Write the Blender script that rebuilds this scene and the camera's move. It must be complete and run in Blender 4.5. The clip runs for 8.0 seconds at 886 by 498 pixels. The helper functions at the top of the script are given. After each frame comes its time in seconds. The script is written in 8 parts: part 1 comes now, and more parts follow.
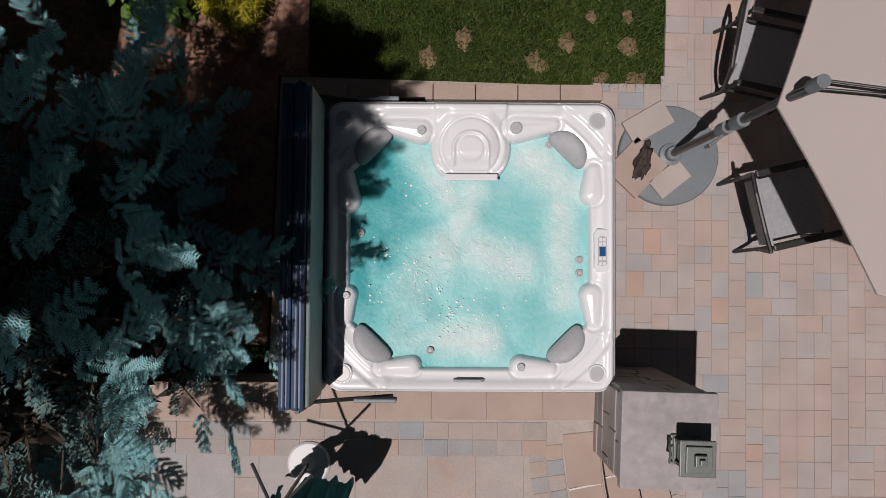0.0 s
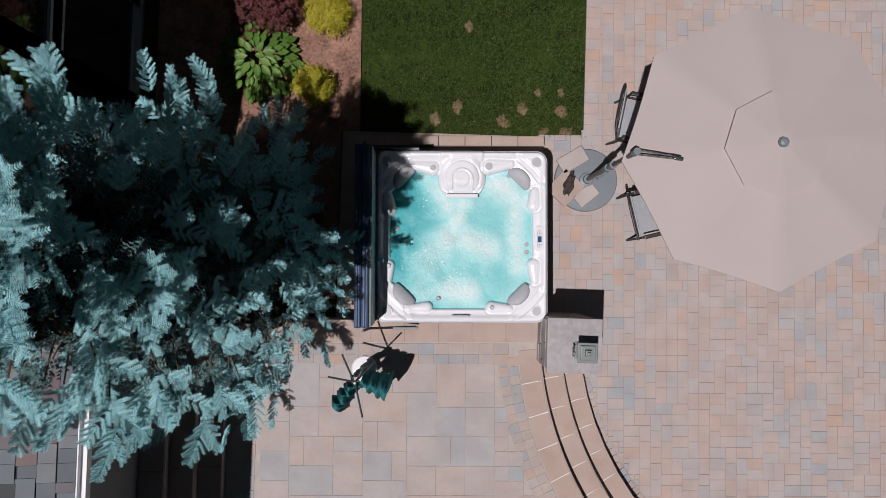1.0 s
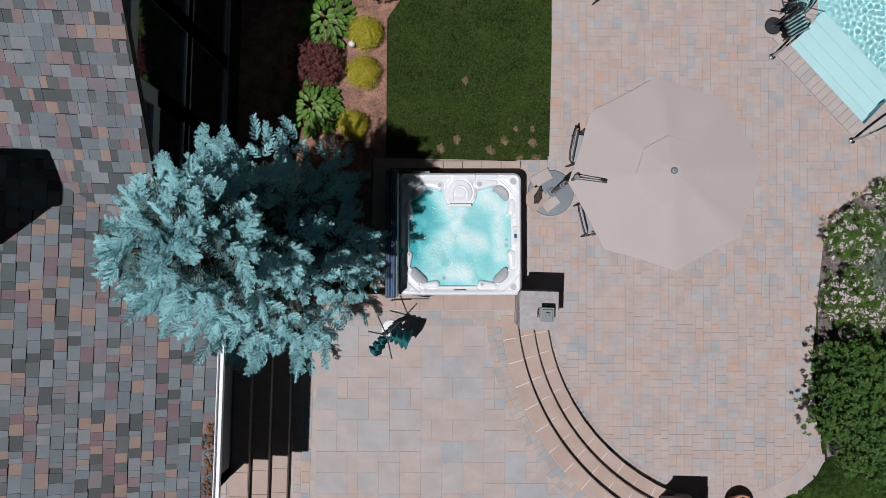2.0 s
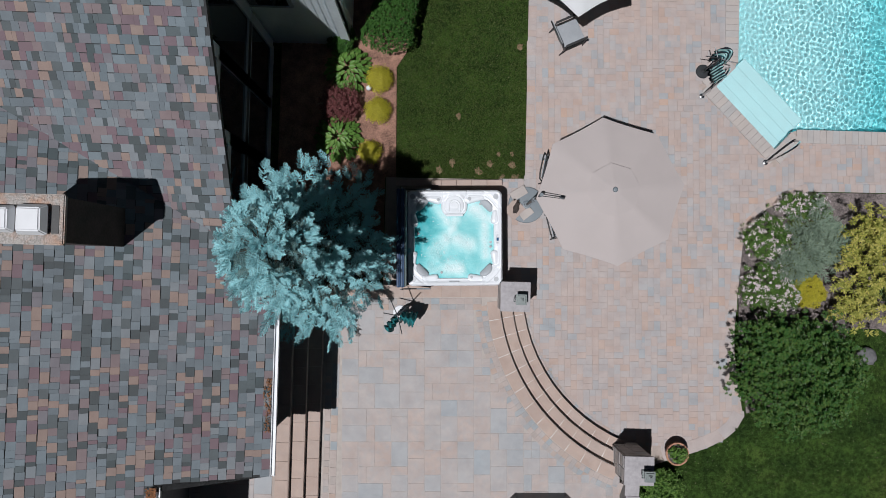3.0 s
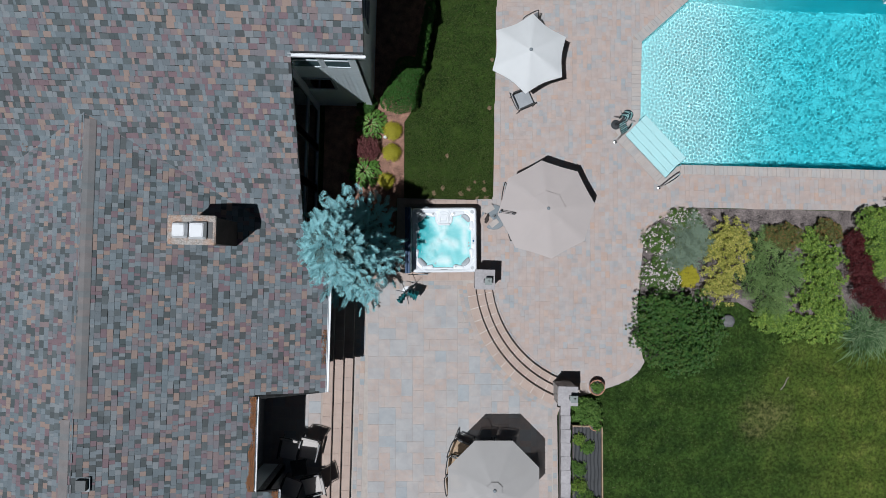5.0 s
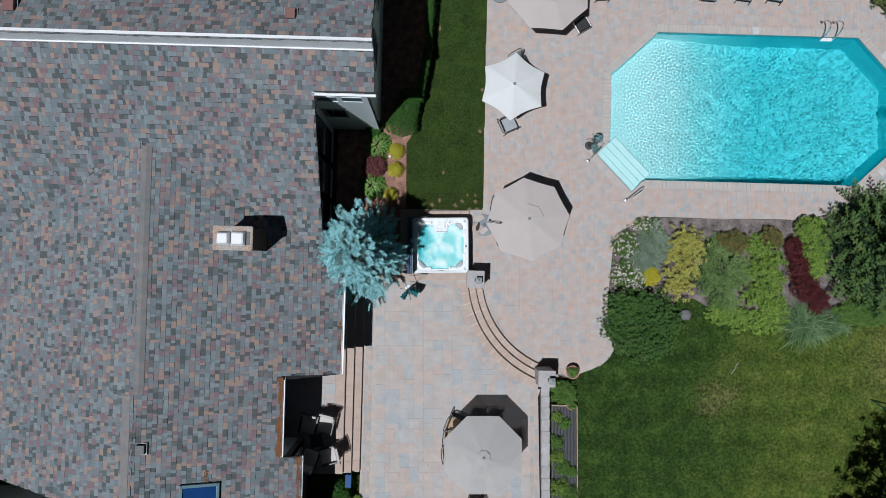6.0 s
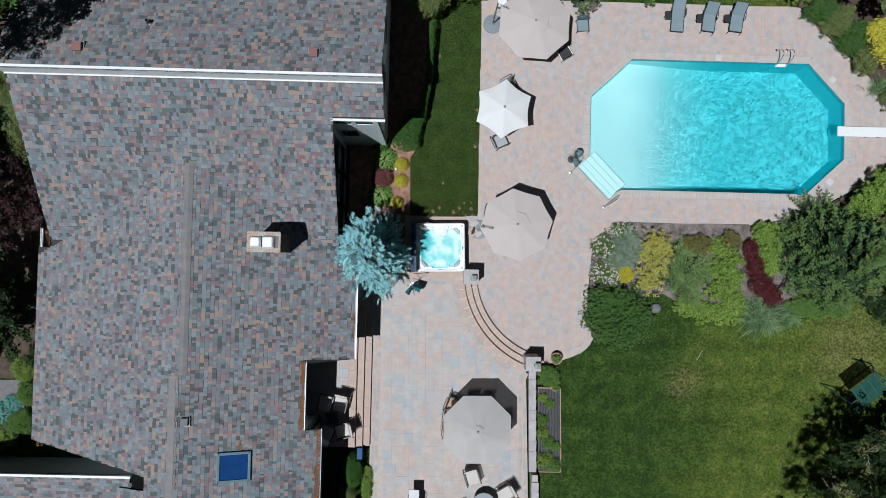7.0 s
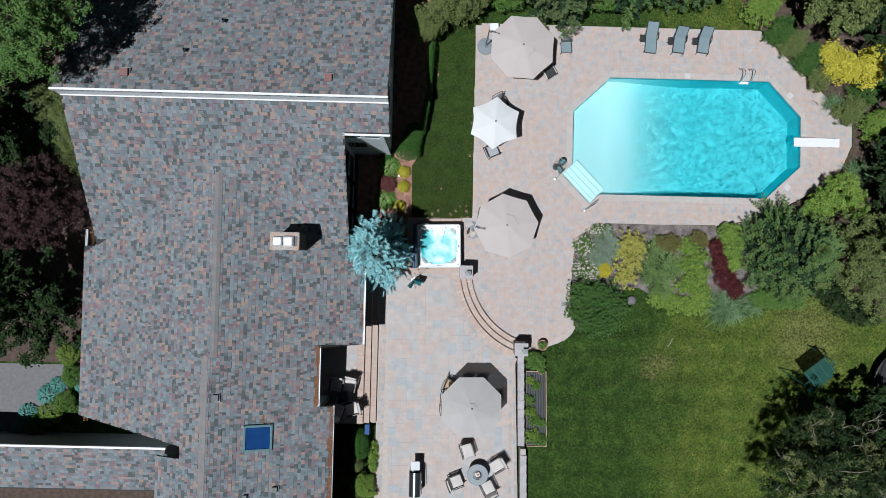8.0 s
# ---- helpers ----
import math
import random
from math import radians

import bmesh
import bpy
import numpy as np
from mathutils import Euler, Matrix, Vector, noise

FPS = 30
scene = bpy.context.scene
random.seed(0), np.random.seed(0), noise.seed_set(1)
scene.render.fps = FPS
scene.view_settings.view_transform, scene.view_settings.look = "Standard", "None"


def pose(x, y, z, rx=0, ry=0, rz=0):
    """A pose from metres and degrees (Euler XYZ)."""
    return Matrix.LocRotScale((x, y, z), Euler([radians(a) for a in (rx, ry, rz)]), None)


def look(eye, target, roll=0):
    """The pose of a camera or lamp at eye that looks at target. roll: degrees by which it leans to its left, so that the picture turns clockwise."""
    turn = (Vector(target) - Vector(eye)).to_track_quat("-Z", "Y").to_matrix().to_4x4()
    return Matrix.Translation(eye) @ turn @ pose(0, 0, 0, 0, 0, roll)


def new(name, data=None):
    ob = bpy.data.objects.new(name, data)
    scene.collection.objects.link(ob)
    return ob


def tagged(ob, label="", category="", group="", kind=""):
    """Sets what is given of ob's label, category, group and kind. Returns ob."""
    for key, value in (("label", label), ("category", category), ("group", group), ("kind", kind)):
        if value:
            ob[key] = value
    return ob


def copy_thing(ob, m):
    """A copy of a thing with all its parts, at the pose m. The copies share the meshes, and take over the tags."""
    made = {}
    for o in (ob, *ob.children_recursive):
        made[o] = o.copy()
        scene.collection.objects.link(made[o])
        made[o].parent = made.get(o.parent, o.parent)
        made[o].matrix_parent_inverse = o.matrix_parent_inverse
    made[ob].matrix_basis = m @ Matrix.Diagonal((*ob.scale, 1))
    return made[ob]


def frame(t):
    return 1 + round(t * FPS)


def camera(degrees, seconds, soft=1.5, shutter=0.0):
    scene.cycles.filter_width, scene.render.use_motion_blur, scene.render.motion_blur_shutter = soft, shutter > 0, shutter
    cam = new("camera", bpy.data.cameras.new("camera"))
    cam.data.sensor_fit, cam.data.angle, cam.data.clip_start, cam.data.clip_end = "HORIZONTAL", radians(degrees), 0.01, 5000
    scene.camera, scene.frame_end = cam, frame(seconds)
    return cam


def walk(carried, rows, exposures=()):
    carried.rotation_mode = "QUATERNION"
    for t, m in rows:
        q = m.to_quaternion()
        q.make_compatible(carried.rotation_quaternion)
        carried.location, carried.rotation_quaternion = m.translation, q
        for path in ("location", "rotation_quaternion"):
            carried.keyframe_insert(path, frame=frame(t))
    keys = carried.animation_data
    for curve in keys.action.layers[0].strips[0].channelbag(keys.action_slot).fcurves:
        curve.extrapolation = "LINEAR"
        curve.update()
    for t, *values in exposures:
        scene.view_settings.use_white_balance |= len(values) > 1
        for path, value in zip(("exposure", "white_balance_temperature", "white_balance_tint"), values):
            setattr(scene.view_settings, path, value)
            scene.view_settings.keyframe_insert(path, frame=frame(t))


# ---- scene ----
# ---- camera and its rise ----
cam = camera(62.0, 8.0, soft=0.65)
PATH = [
    (0.0, -0.180, -0.177, 6.402, 1.406, -0.472, 2.066),
    (0.5, -0.245, -0.308, 8.326, 1.466, -0.588, 1.982),
    (1.0, -0.301, -0.413, 10.210, 1.409, -0.863, 1.899),
    (1.5, -0.369, -0.514, 12.169, 1.331, -0.913, 1.808),
    (2.0, -0.385, -0.570, 14.016, 1.218, -0.694, 1.736),
    (3.5, -0.309, -0.728, 19.634, 1.334, -0.562, 1.489),
    (4.0, -0.260, -0.821, 21.618, 1.334, -0.545, 1.467),
    (4.5, -0.233, -0.899, 23.644, 1.298, -0.583, 1.457),
    (6.0, -0.249, -0.892, 29.788, 1.437, -0.829, 1.414),
    (6.5, -0.234, -0.864, 31.802, 1.448, -0.872, 1.377),
    (7.0, -0.232, -0.893, 33.870, 1.380, -0.732, 1.386),
    (7.5, -0.188, -0.949, 35.882, 1.371, -0.708, 1.399),
    (8.0, -0.137, -1.026, 37.906, 1.311, -0.653, 1.380),
]
walk(cam, [(t, pose(*row)) for t, *row in PATH],
     exposures=[(0.0, -0.74, 6900, 21), (1.0, -0.52, 6550, 20), (2.0, -0.47, 6300, 16), (4.5, -0.38, 6000, 10), (6.0, -0.33, 5950, 9), (8.0, -0.07, 5980, 9)])

# ---- daylight: a high sun from the south-west and a clear sky ----
SUN_DIR = Vector((-0.24, -0.235, 1.0)).normalized()
world = bpy.data.worlds.new("sky")
scene.world = world
world.use_nodes = True
wn = world.node_tree.nodes
sky = wn.new("ShaderNodeTexSky")
sky.sky_type, sky.sun_disc = "NISHITA", False
sky.sun_elevation = math.asin(SUN_DIR.z)
sky.sun_rotation = math.atan2(SUN_DIR.x, SUN_DIR.y)
wn["Background"].inputs["Strength"].default_value = 0.0075
world.node_tree.links.new(sky.outputs[0], wn["Background"].inputs["Color"])
sun = new("sun", bpy.data.lights.new("sun", "SUN"))
sun.data.energy, sun.data.angle, sun.data.color = 5.2, radians(0.53), (1.0, 0.975, 0.94)
sun.matrix_world = look(SUN_DIR * 60, (0, 0, 0))

# ---- materials ----
def nodes_of(name):
    m = bpy.data.materials.new(name)
    m.use_nodes = True
    nt = m.node_tree
    return m, nt, nt.nodes["Principled BSDF"]


def put(nt, kind, **props):
    n = nt.nodes.new(kind)
    for k, v in props.items():
        n.inputs[k].default_value = v
    return n


def noise_node(nt, scale, detail=3.0, rough=0.55, coords="Object", stretch=None):
    n = put(nt, "ShaderNodeTexNoise", Scale=scale, Detail=detail, Roughness=rough)
    out = nt.nodes.new("ShaderNodeNewGeometry").outputs["Position"] if coords == "World" else nt.nodes.new("ShaderNodeTexCoord").outputs[coords]
    if stretch:
        mp = nt.nodes.new("ShaderNodeMapping")
        mp.inputs["Scale"].default_value = stretch
        nt.links.new(out, mp.inputs["Vector"])
        out = mp.outputs[0]
    nt.links.new(out, n.inputs["Vector"])
    return n


def ramp(nt, fac, stops, mode="LINEAR"):
    r = nt.nodes.new("ShaderNodeValToRGB")
    r.color_ramp.interpolation = mode
    while len(r.color_ramp.elements) < len(stops):
        r.color_ramp.elements.new(0.5)
    for e, (p, c) in zip(r.color_ramp.elements, stops):
        e.position = p
        e.color = (*c, 1) if len(c) == 3 else c
    nt.links.new(fac, r.inputs["Fac"])
    return r


def mix(nt, fac, a, b, blend="MIX"):
    n = nt.nodes.new("ShaderNodeMix")
    n.data_type, n.blend_type = "RGBA", blend
    for sock, v in ((n.inputs["Factor"], fac), (n.inputs["A"], a), (n.inputs["B"], b)):
        if isinstance(v, (int, float)):
            sock.default_value = v
        elif isinstance(v, tuple):
            sock.default_value = (*v, 1)
        else:
            nt.links.new(v, sock)
    return n.outputs["Result"]


def maths(nt, op, a, b=0.0):
    n = nt.nodes.new("ShaderNodeMath")
    n.operation = op
    for sock, v in zip(n.inputs, (a, b)):
        if isinstance(v, (int, float)):
            sock.default_value = v
        else:
            nt.links.new(v, sock)
    return n.outputs[0]


def piece_random(nt):
    """A random number per object or per loose island."""
    o = nt.nodes.new("ShaderNodeObjectInfo").outputs["Random"]
    i = nt.nodes.new("ShaderNodeNewGeometry").outputs["Random Per Island"]
    return maths(nt, "FRACT", maths(nt, "ADD", o, i))


def bump(nt, bsdf, height, strength=0.3, distance=0.01):
    b = put(nt, "ShaderNodeBump", Strength=strength, Distance=distance)
    nt.links.new(height, b.inputs["Height"])
    nt.links.new(b.outputs[0], bsdf.inputs["Normal"])


def plain(name, color, rough=0.6, metal=0.0, grain=0.12, scale=30.0, relief=0.15, coat=0.0):
    """A surface with slight grain and broad unevenness."""
    m, nt, b = nodes_of(name)
    n1 = noise_node(nt, scale, 4)
    n2 = noise_node(nt, scale / 9, 3)
    dark = tuple(c * (1 - grain * 1.6) for c in color)
    lite = tuple(min(1, c * (1 + grain)) for c in color)
    f = maths(nt, "ADD", maths(nt, "MULTIPLY", n1.outputs[0], 0.5), maths(nt, "MULTIPLY", n2.outputs[0], 0.5))
    nt.links.new(ramp(nt, f, [(0.3, dark), (0.7, lite)]).outputs[0], b.inputs["Base Color"])
    b.inputs["Roughness"].default_value, b.inputs["Metallic"].default_value = rough, metal
    b.inputs["Coat Weight"].default_value = coat
    if relief:
        bump(nt, b, n1.outputs[0], relief, 0.004)
    return m


def pieces_mat(name, stops, rough=0.85, stain=0.25, scale=14.0, relief=0.35, mode="LINEAR", tint=None, drift=None):
    """Stones, bricks or shingles: one tone per piece, with clouding and grit inside each."""
    m, nt, b = nodes_of(name)
    r = piece_random(nt)
    base = ramp(nt, r, stops, mode).outputs[0]
    big = noise_node(nt, scale * 0.22, 3, coords="World")
    fine = noise_node(nt, scale * 9, 3, 0.7, coords="World")
    mid = noise_node(nt, scale * 0.45, 4, 0.6, coords="World")
    c = mix(nt, stain, base, ramp(nt, big.outputs[0], [(0.3, (0.28, 0.28, 0.29)), (0.7, (0.86, 0.84, 0.82))]).outputs[0], "SOFT_LIGHT")
    if drift:
        wide = noise_node(nt, 0.55, 4, 0.6, coords="World")
        c = mix(nt, drift[2], c, ramp(nt, wide.outputs[0], [(0.36, drift[0]), (0.64, drift[1])]).outputs[0])
    if tint:
        t = ramp(nt, mid.outputs[0], [(0.45, (0, 0, 0)), (0.68, (1, 1, 1))]).outputs[0]
        c = mix(nt, maths(nt, "MULTIPLY", t, 0.5), c, tint)
    c = mix(nt, 0.35, c, ramp(nt, fine.outputs[0], [(0.3, (0.3, 0.3, 0.3)), (0.7, (0.7, 0.7, 0.7))]).outputs[0], "OVERLAY")
    nt.links.new(c, b.inputs["Base Color"])
    b.inputs["Roughness"].default_value = rough
    bump(nt, b, fine.outputs[0], relief, 0.003)
    return m


def leaf_mat(name, stops, rough=0.55, through_light=0.12, patch=0.35):
    """Leaves: one tone per leaf, broad sun-bleached patches, a little light passing through."""
    m, nt, b = nodes_of(name)
    r = nt.nodes.new("ShaderNodeNewGeometry").outputs["Random Per Island"]
    big = noise_node(nt, 1.7, 3)
    f = maths(nt, "ADD", maths(nt, "MULTIPLY", r, 1 - patch), maths(nt, "MULTIPLY", big.outputs[0], patch))
    c = ramp(nt, f, stops).outputs[0]
    nt.links.new(c, b.inputs["Base Color"])
    b.inputs["Roughness"].default_value = rough
    b.inputs["Specular IOR Level"].default_value = 0.2
    tr = nt.nodes.new("ShaderNodeBsdfTranslucent")
    nt.links.new(c, tr.inputs["Color"])
    ms = nt.nodes.new("ShaderNodeMixShader")
    ms.inputs[0].default_value = through_light
    nt.links.new(b.outputs[0], ms.inputs[1])
    nt.links.new(tr.outputs[0], ms.inputs[2])
    nt.links.new(ms.outputs[0], nt.nodes["Material Output"].inputs["Surface"])
    return m


def lawn_mat(name):
    """Mown turf: deep green, turning olive to the east, with dry patches, faint mower bands and grit-sized flecks."""
    m, nt, b = nodes_of(name)
    sep = nt.nodes.new("ShaderNodeSeparateXYZ")
    nt.links.new(nt.nodes.new("ShaderNodeNewGeometry").outputs["Position"], sep.inputs[0])
    x, y = sep.outputs[0], sep.outputs[1]

    def step(v, lo, hi):
        n = nt.nodes.new("ShaderNodeMapRange")
        n.interpolation_type = "SMOOTHSTEP"
        nt.links.new(v, n.inputs[0])
        n.inputs[1].default_value, n.inputs[2].default_value = lo, hi
        return n.outputs[0]

    def near(cx, cy, r0, r1, wob):
        dx, dy = maths(nt, "SUBTRACT", x, cx), maths(nt, "SUBTRACT", y, cy)
        d = maths(nt, "SQRT", maths(nt, "ADD", maths(nt, "MULTIPLY", dx, dx), maths(nt, "MULTIPLY", dy, dy)))
        return step(maths(nt, "ADD", d, wob), r1, r0)
    broad, mid = noise_node(nt, 0.32, 4, 0.6).outputs[0], noise_node(nt, 1.5, 5, 0.65).outputs[0]
    small, fine = noise_node(nt, 9.0, 6, 0.85).outputs[0], noise_node(nt, 38, 4, 0.75).outputs[0]
    fleck = noise_node(nt, 24, 2, 0.5).outputs[0]
    green = ramp(nt, mid, [(0.3, (0.0165, 0.036, 0.0085)), (0.55, (0.031, 0.061, 0.012)), (0.75, (0.054, 0.088, 0.019))]).outputs[0]
    olive = ramp(nt, mid, [(0.3, (0.041, 0.074, 0.012)), (0.55, (0.074, 0.105, 0.019)), (0.75, (0.124, 0.140, 0.033))]).outputs[0]
    wob = maths(nt, "MULTIPLY", maths(nt, "SUBTRACT", broad, 0.5), 7.0)
    c = mix(nt, step(maths(nt, "ADD", x, wob), 9.8, 14.5), green, olive)
    # dry, thin patches
    w2 = maths(nt, "MULTIPLY", maths(nt, "SUBTRACT", mid, 0.5), 3.2)
    dry = maths(nt, "MAXIMUM", near(11.4, -5.9, 0.0, 1.3, w2), near(19.2, -4.2, 0.6, 2.6, w2))
    dry = maths(nt, "MAXIMUM", dry, maths(nt, "MULTIPLY", step(mid, 0.63, 0.75), step(x, 9.0, 13.0)))
    dry = maths(nt, "MULTIPLY", dry, step(small, 0.36, 0.62))
    c = mix(nt, maths(nt, "MULTIPLY", dry, 0.55), c, (0.17, 0.145, 0.065))
    band = maths(nt, "MULTIPLY", maths(nt, "SINE", maths(nt, "MULTIPLY", maths(nt, "ADD", y, maths(nt, "MULTIPLY", mid, 0.5)), 5.2)), 0.025)
    tone = maths(nt, "ADD", maths(nt, "ADD", maths(nt, "MULTIPLY", small, 1.4), maths(nt, "MULTIPLY", fine, 0.9)), maths(nt, "ADD", band, -0.65))
    c = mix(nt, 0.85, c, ramp(nt, tone, [(0.36, (0.15, 0.15, 0.15)), (0.5, (0.45, 0.45, 0.45)), (0.66, (0.85, 0.85, 0.80))]).outputs[0], "OVERLAY")
    c = mix(nt, maths(nt, "MULTIPLY", step(fleck, 0.70, 0.74), 0.8), c, (0.30, 0.28, 0.18))
    nt.links.new(c, b.inputs["Base Color"])
    b.inputs["Roughness"].default_value = 0.9
    b.inputs["Specular IOR Level"].default_value = 0.1
    bump(nt, b, fine, 0.9, 0.04)
    return m


M_PATIO = pieces_mat("patio_paver", [(0.0, (0.340, 0.340, 0.345)), (0.12, (0.378, 0.325, 0.305)), (0.40, (0.395, 0.308, 0.268)), (0.62, (0.375, 0.328, 0.310)),
                                     (0.78, (0.352, 0.332, 0.328)), (0.88, (0.270, 0.312, 0.338)), (0.94, (0.435, 0.290, 0.215)), (1.0, (0.255, 0.300, 0.328))], stain=0.3,
                     drift=((0.405, 0.310, 0.270), (0.335, 0.335, 0.345), 0.28))
M_TERRACE = pieces_mat("terrace_paver", [(0.0, (0.320, 0.340, 0.355)), (0.3, (0.378, 0.325, 0.300)), (0.6, (0.392, 0.312, 0.275)), (0.85, (0.358, 0.336, 0.325)),
                                         (1.0, (0.270, 0.312, 0.340))], stain=0.35, tint=(0.325, 0.332, 0.340), drift=((0.395, 0.318, 0.285), (0.330, 0.340, 0.352), 0.25))
M_TREAD = pieces_mat("tread_block", [(0, (0.368, 0.285, 0.244)), (0.6, (0.386, 0.299, 0.253)), (1, (0.359, 0.294, 0.262))], stain=0.25, tint=(0.368, 0.304, 0.271))
M_COPING = pieces_mat("coping_paver", [(0, (0.377, 0.354, 0.340)), (0.5, (0.396, 0.354, 0.327)), (1, (0.350, 0.345, 0.340))], stain=0.2)
M_BORDER = pieces_mat("border_paver", [(0, (0.359, 0.308, 0.281)), (0.35, (0.377, 0.322, 0.299)), (0.6, (0.267, 0.299, 0.317)), (1, (0.386, 0.294, 0.244))])
M_BEDDING = plain("stone_dust_bedding", (0.40, 0.36, 0.33), 0.95, scale=60)
M_JOINT = plain("joint_sand", (0.36, 0.305, 0.27), 0.95, scale=60)
M_MORTAR = plain("pale_mortar", (0.52, 0.47, 0.43), 0.9, scale=60)
M_JOINTWHITE = plain("white_mortar", (0.66, 0.64, 0.62), 0.9, scale=60)
M_WALLSTONE = pieces_mat("wall_stone", [(0, (0.30, 0.28, 0.27)), (0.5, (0.36, 0.33, 0.315)), (1, (0.29, 0.30, 0.31))], stain=0.4)
M_CAP = plain("pillar_cap", (0.35, 0.335, 0.345), 0.8, grain=0.18, scale=14)
M_SHINGLE = pieces_mat("shingle", [(0, (0.118, 0.149, 0.167)), (0.16, (0.153, 0.190, 0.212)), (0.28, (0.131, 0.161, 0.178)), (0.36, (0.158, 0.150, 0.166)), (0.45, (0.158, 0.104, 0.120)),
                                   (0.55, (0.192, 0.146, 0.148)), (0.62, (0.046, 0.062, 0.065)), (0.72, (0.076, 0.096, 0.101)), (0.82, (0.258, 0.188, 0.157)), (0.92, (0.186, 0.212, 0.228))],
                       rough=0.95, stain=0.2, scale=20, relief=0.5, mode="CONSTANT", drift=((0.180, 0.156, 0.160), (0.136, 0.166, 0.182), 0.19))
M_RIDGE = pieces_mat("ridge_shingle", [(0, (0.165, 0.17, 0.175)), (0.4, (0.19, 0.172, 0.17)), (1, (0.15, 0.165, 0.172))], rough=0.95)
M_ROOFDECK = plain("roof_underlay", (0.035, 0.037, 0.038), 0.95)
M_WHITE = plain("white_trim", (0.64, 0.66, 0.68), 0.5, grain=0.05, scale=6, relief=0.05)
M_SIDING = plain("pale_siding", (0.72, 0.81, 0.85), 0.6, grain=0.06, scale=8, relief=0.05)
M_FRAME = plain("grey_window_frame", (0.34, 0.39, 0.44), 0.5, grain=0.05, scale=9)
# Dark wall colour with the eaves' and the garage gap's shade put in.
M_SHADEWALL = plain("shade_dark_wall", (0.18, 0.19, 0.20), 0.7)
M_LAWN = lawn_mat("lawn")
M_MULCH = plain("bark_mulch", (0.27, 0.150, 0.108), 0.95, grain=0.5, scale=32, relief=0.9)
M_SOIL = plain("grey_stone_mulch", (0.155, 0.130, 0.125), 0.95, grain=0.75, scale=22, relief=1.0)
M_ASPHALT = plain("asphalt", (0.14, 0.14, 0.145), 0.92, grain=0.2, scale=50, relief=0.5)
M_BLACK = plain("black_metal", (0.022, 0.023, 0.024), 0.45, grain=0.2)
M_GUNMETAL = plain("dark_grey_metal", (0.07, 0.075, 0.08), 0.35, 0.6, grain=0.1)
M_GREYPLASTIC = plain("grey_resin", (0.165, 0.195, 0.215), 0.5, grain=0.08)
M_CHROME = plain("steel", (0.62, 0.63, 0.64), 0.22, 1.0, grain=0.04, relief=0)
M_WOOD = plain("weathered_wood", (0.055, 0.042, 0.036), 0.8, grain=0.5, scale=24, relief=0.8)
M_TAN = plain("tan_wicker", (0.36, 0.26, 0.17), 0.8, grain=0.3, scale=60, relief=0.6)
M_TERRACOTTA = plain("terracotta", (0.42, 0.22, 0.14), 0.85, grain=0.2)
M_BARK = plain("bark", (0.10, 0.075, 0.055), 0.95, grain=0.4, scale=18, relief=0.9)
M_PALEBARK = plain("pale_twigs", (0.30, 0.265, 0.22), 0.95, grain=0.3, scale=18, relief=0.6)


def glass_mat(name, tint, rough=0.03):
    m, nt, b = nodes_of(name)
    n = noise_node(nt, 3.0, 2)
    nt.links.new(ramp(nt, n.outputs[0], [(0.3, tuple(c * 0.8 for c in tint)), (0.7, tint)]).outputs[0], b.inputs["Base Color"])
    b.inputs["Roughness"].default_value = rough
    b.inputs["Specular IOR Level"].default_value = 0.6
    return m


M_DARKGLASS = glass_mat("dark_window_glass", (0.012, 0.016, 0.02))
# Pale teal base colour paints the sky's reflection in these panes.
M_PALEGLASS = glass_mat("sky_tinted_window_glass", (0.13, 0.21, 0.23), 0.08)
M_SKYGLASS = glass_mat("skylight_glass", (0.012, 0.05, 0.17), 0.08)


def cloth_mat(name, color, weave=160.0, sheer=0.0, streak=0.06):
    m, nt, b = nodes_of(name)
    n1 = noise_node(nt, weave, 2)
    n2 = noise_node(nt, 1.6, 4)
    c = ramp(nt, n2.outputs[0], [(0.3, tuple(x * (1 - streak) for x in color)), (0.7, color)]).outputs[0]
    nt.links.new(c, b.inputs["Base Color"])
    b.inputs["Roughness"].default_value = 0.9
    bump(nt, b, n1.outputs[0], 0.2, 0.002)
    tr = nt.nodes.new("ShaderNodeBsdfTranslucent")
    nt.links.new(c, tr.inputs["Color"])
    ms = nt.nodes.new("ShaderNodeMixShader")
    ms.inputs[0].default_value = 0.12
    nt.links.new(b.outputs[0], ms.inputs[1])
    nt.links.new(tr.outputs[0], ms.inputs[2])
    out = ms.outputs[0]
    if sheer:
        tp = nt.nodes.new("ShaderNodeBsdfTransparent")
        m2 = nt.nodes.new("ShaderNodeMixShader")
        m2.inputs[0].default_value = sheer
        nt.links.new(out, m2.inputs[1])
        nt.links.new(tp.outputs[0], m2.inputs[2])
        out = m2.outputs[0]
    nt.links.new(out, nt.nodes["Material Output"].inputs["Surface"])
    return m


M_BEIGE = cloth_mat("beige_canvas", (0.47, 0.425, 0.412), streak=0.04)
M_WHITECLOTH = cloth_mat("white_canvas", (0.66, 0.68, 0.69))
M_SHEER = cloth_mat("grey_mesh_canvas", (0.42, 0.41, 0.405), sheer=0.09)
M_CUSHION = cloth_mat("pale_cushion", (0.55, 0.52, 0.50), streak=0.12)
M_TEAL = cloth_mat("teal_towel", (0.015, 0.22, 0.24), weave=300, streak=0.4)
M_SLING = cloth_mat("blue_grey_sling", (0.20, 0.27, 0.30), weave=220, streak=0.15)
M_NAVY = plain("navy_vinyl", (0.022, 0.060, 0.135), 0.45, grain=0.3, scale=9, relief=0.3)

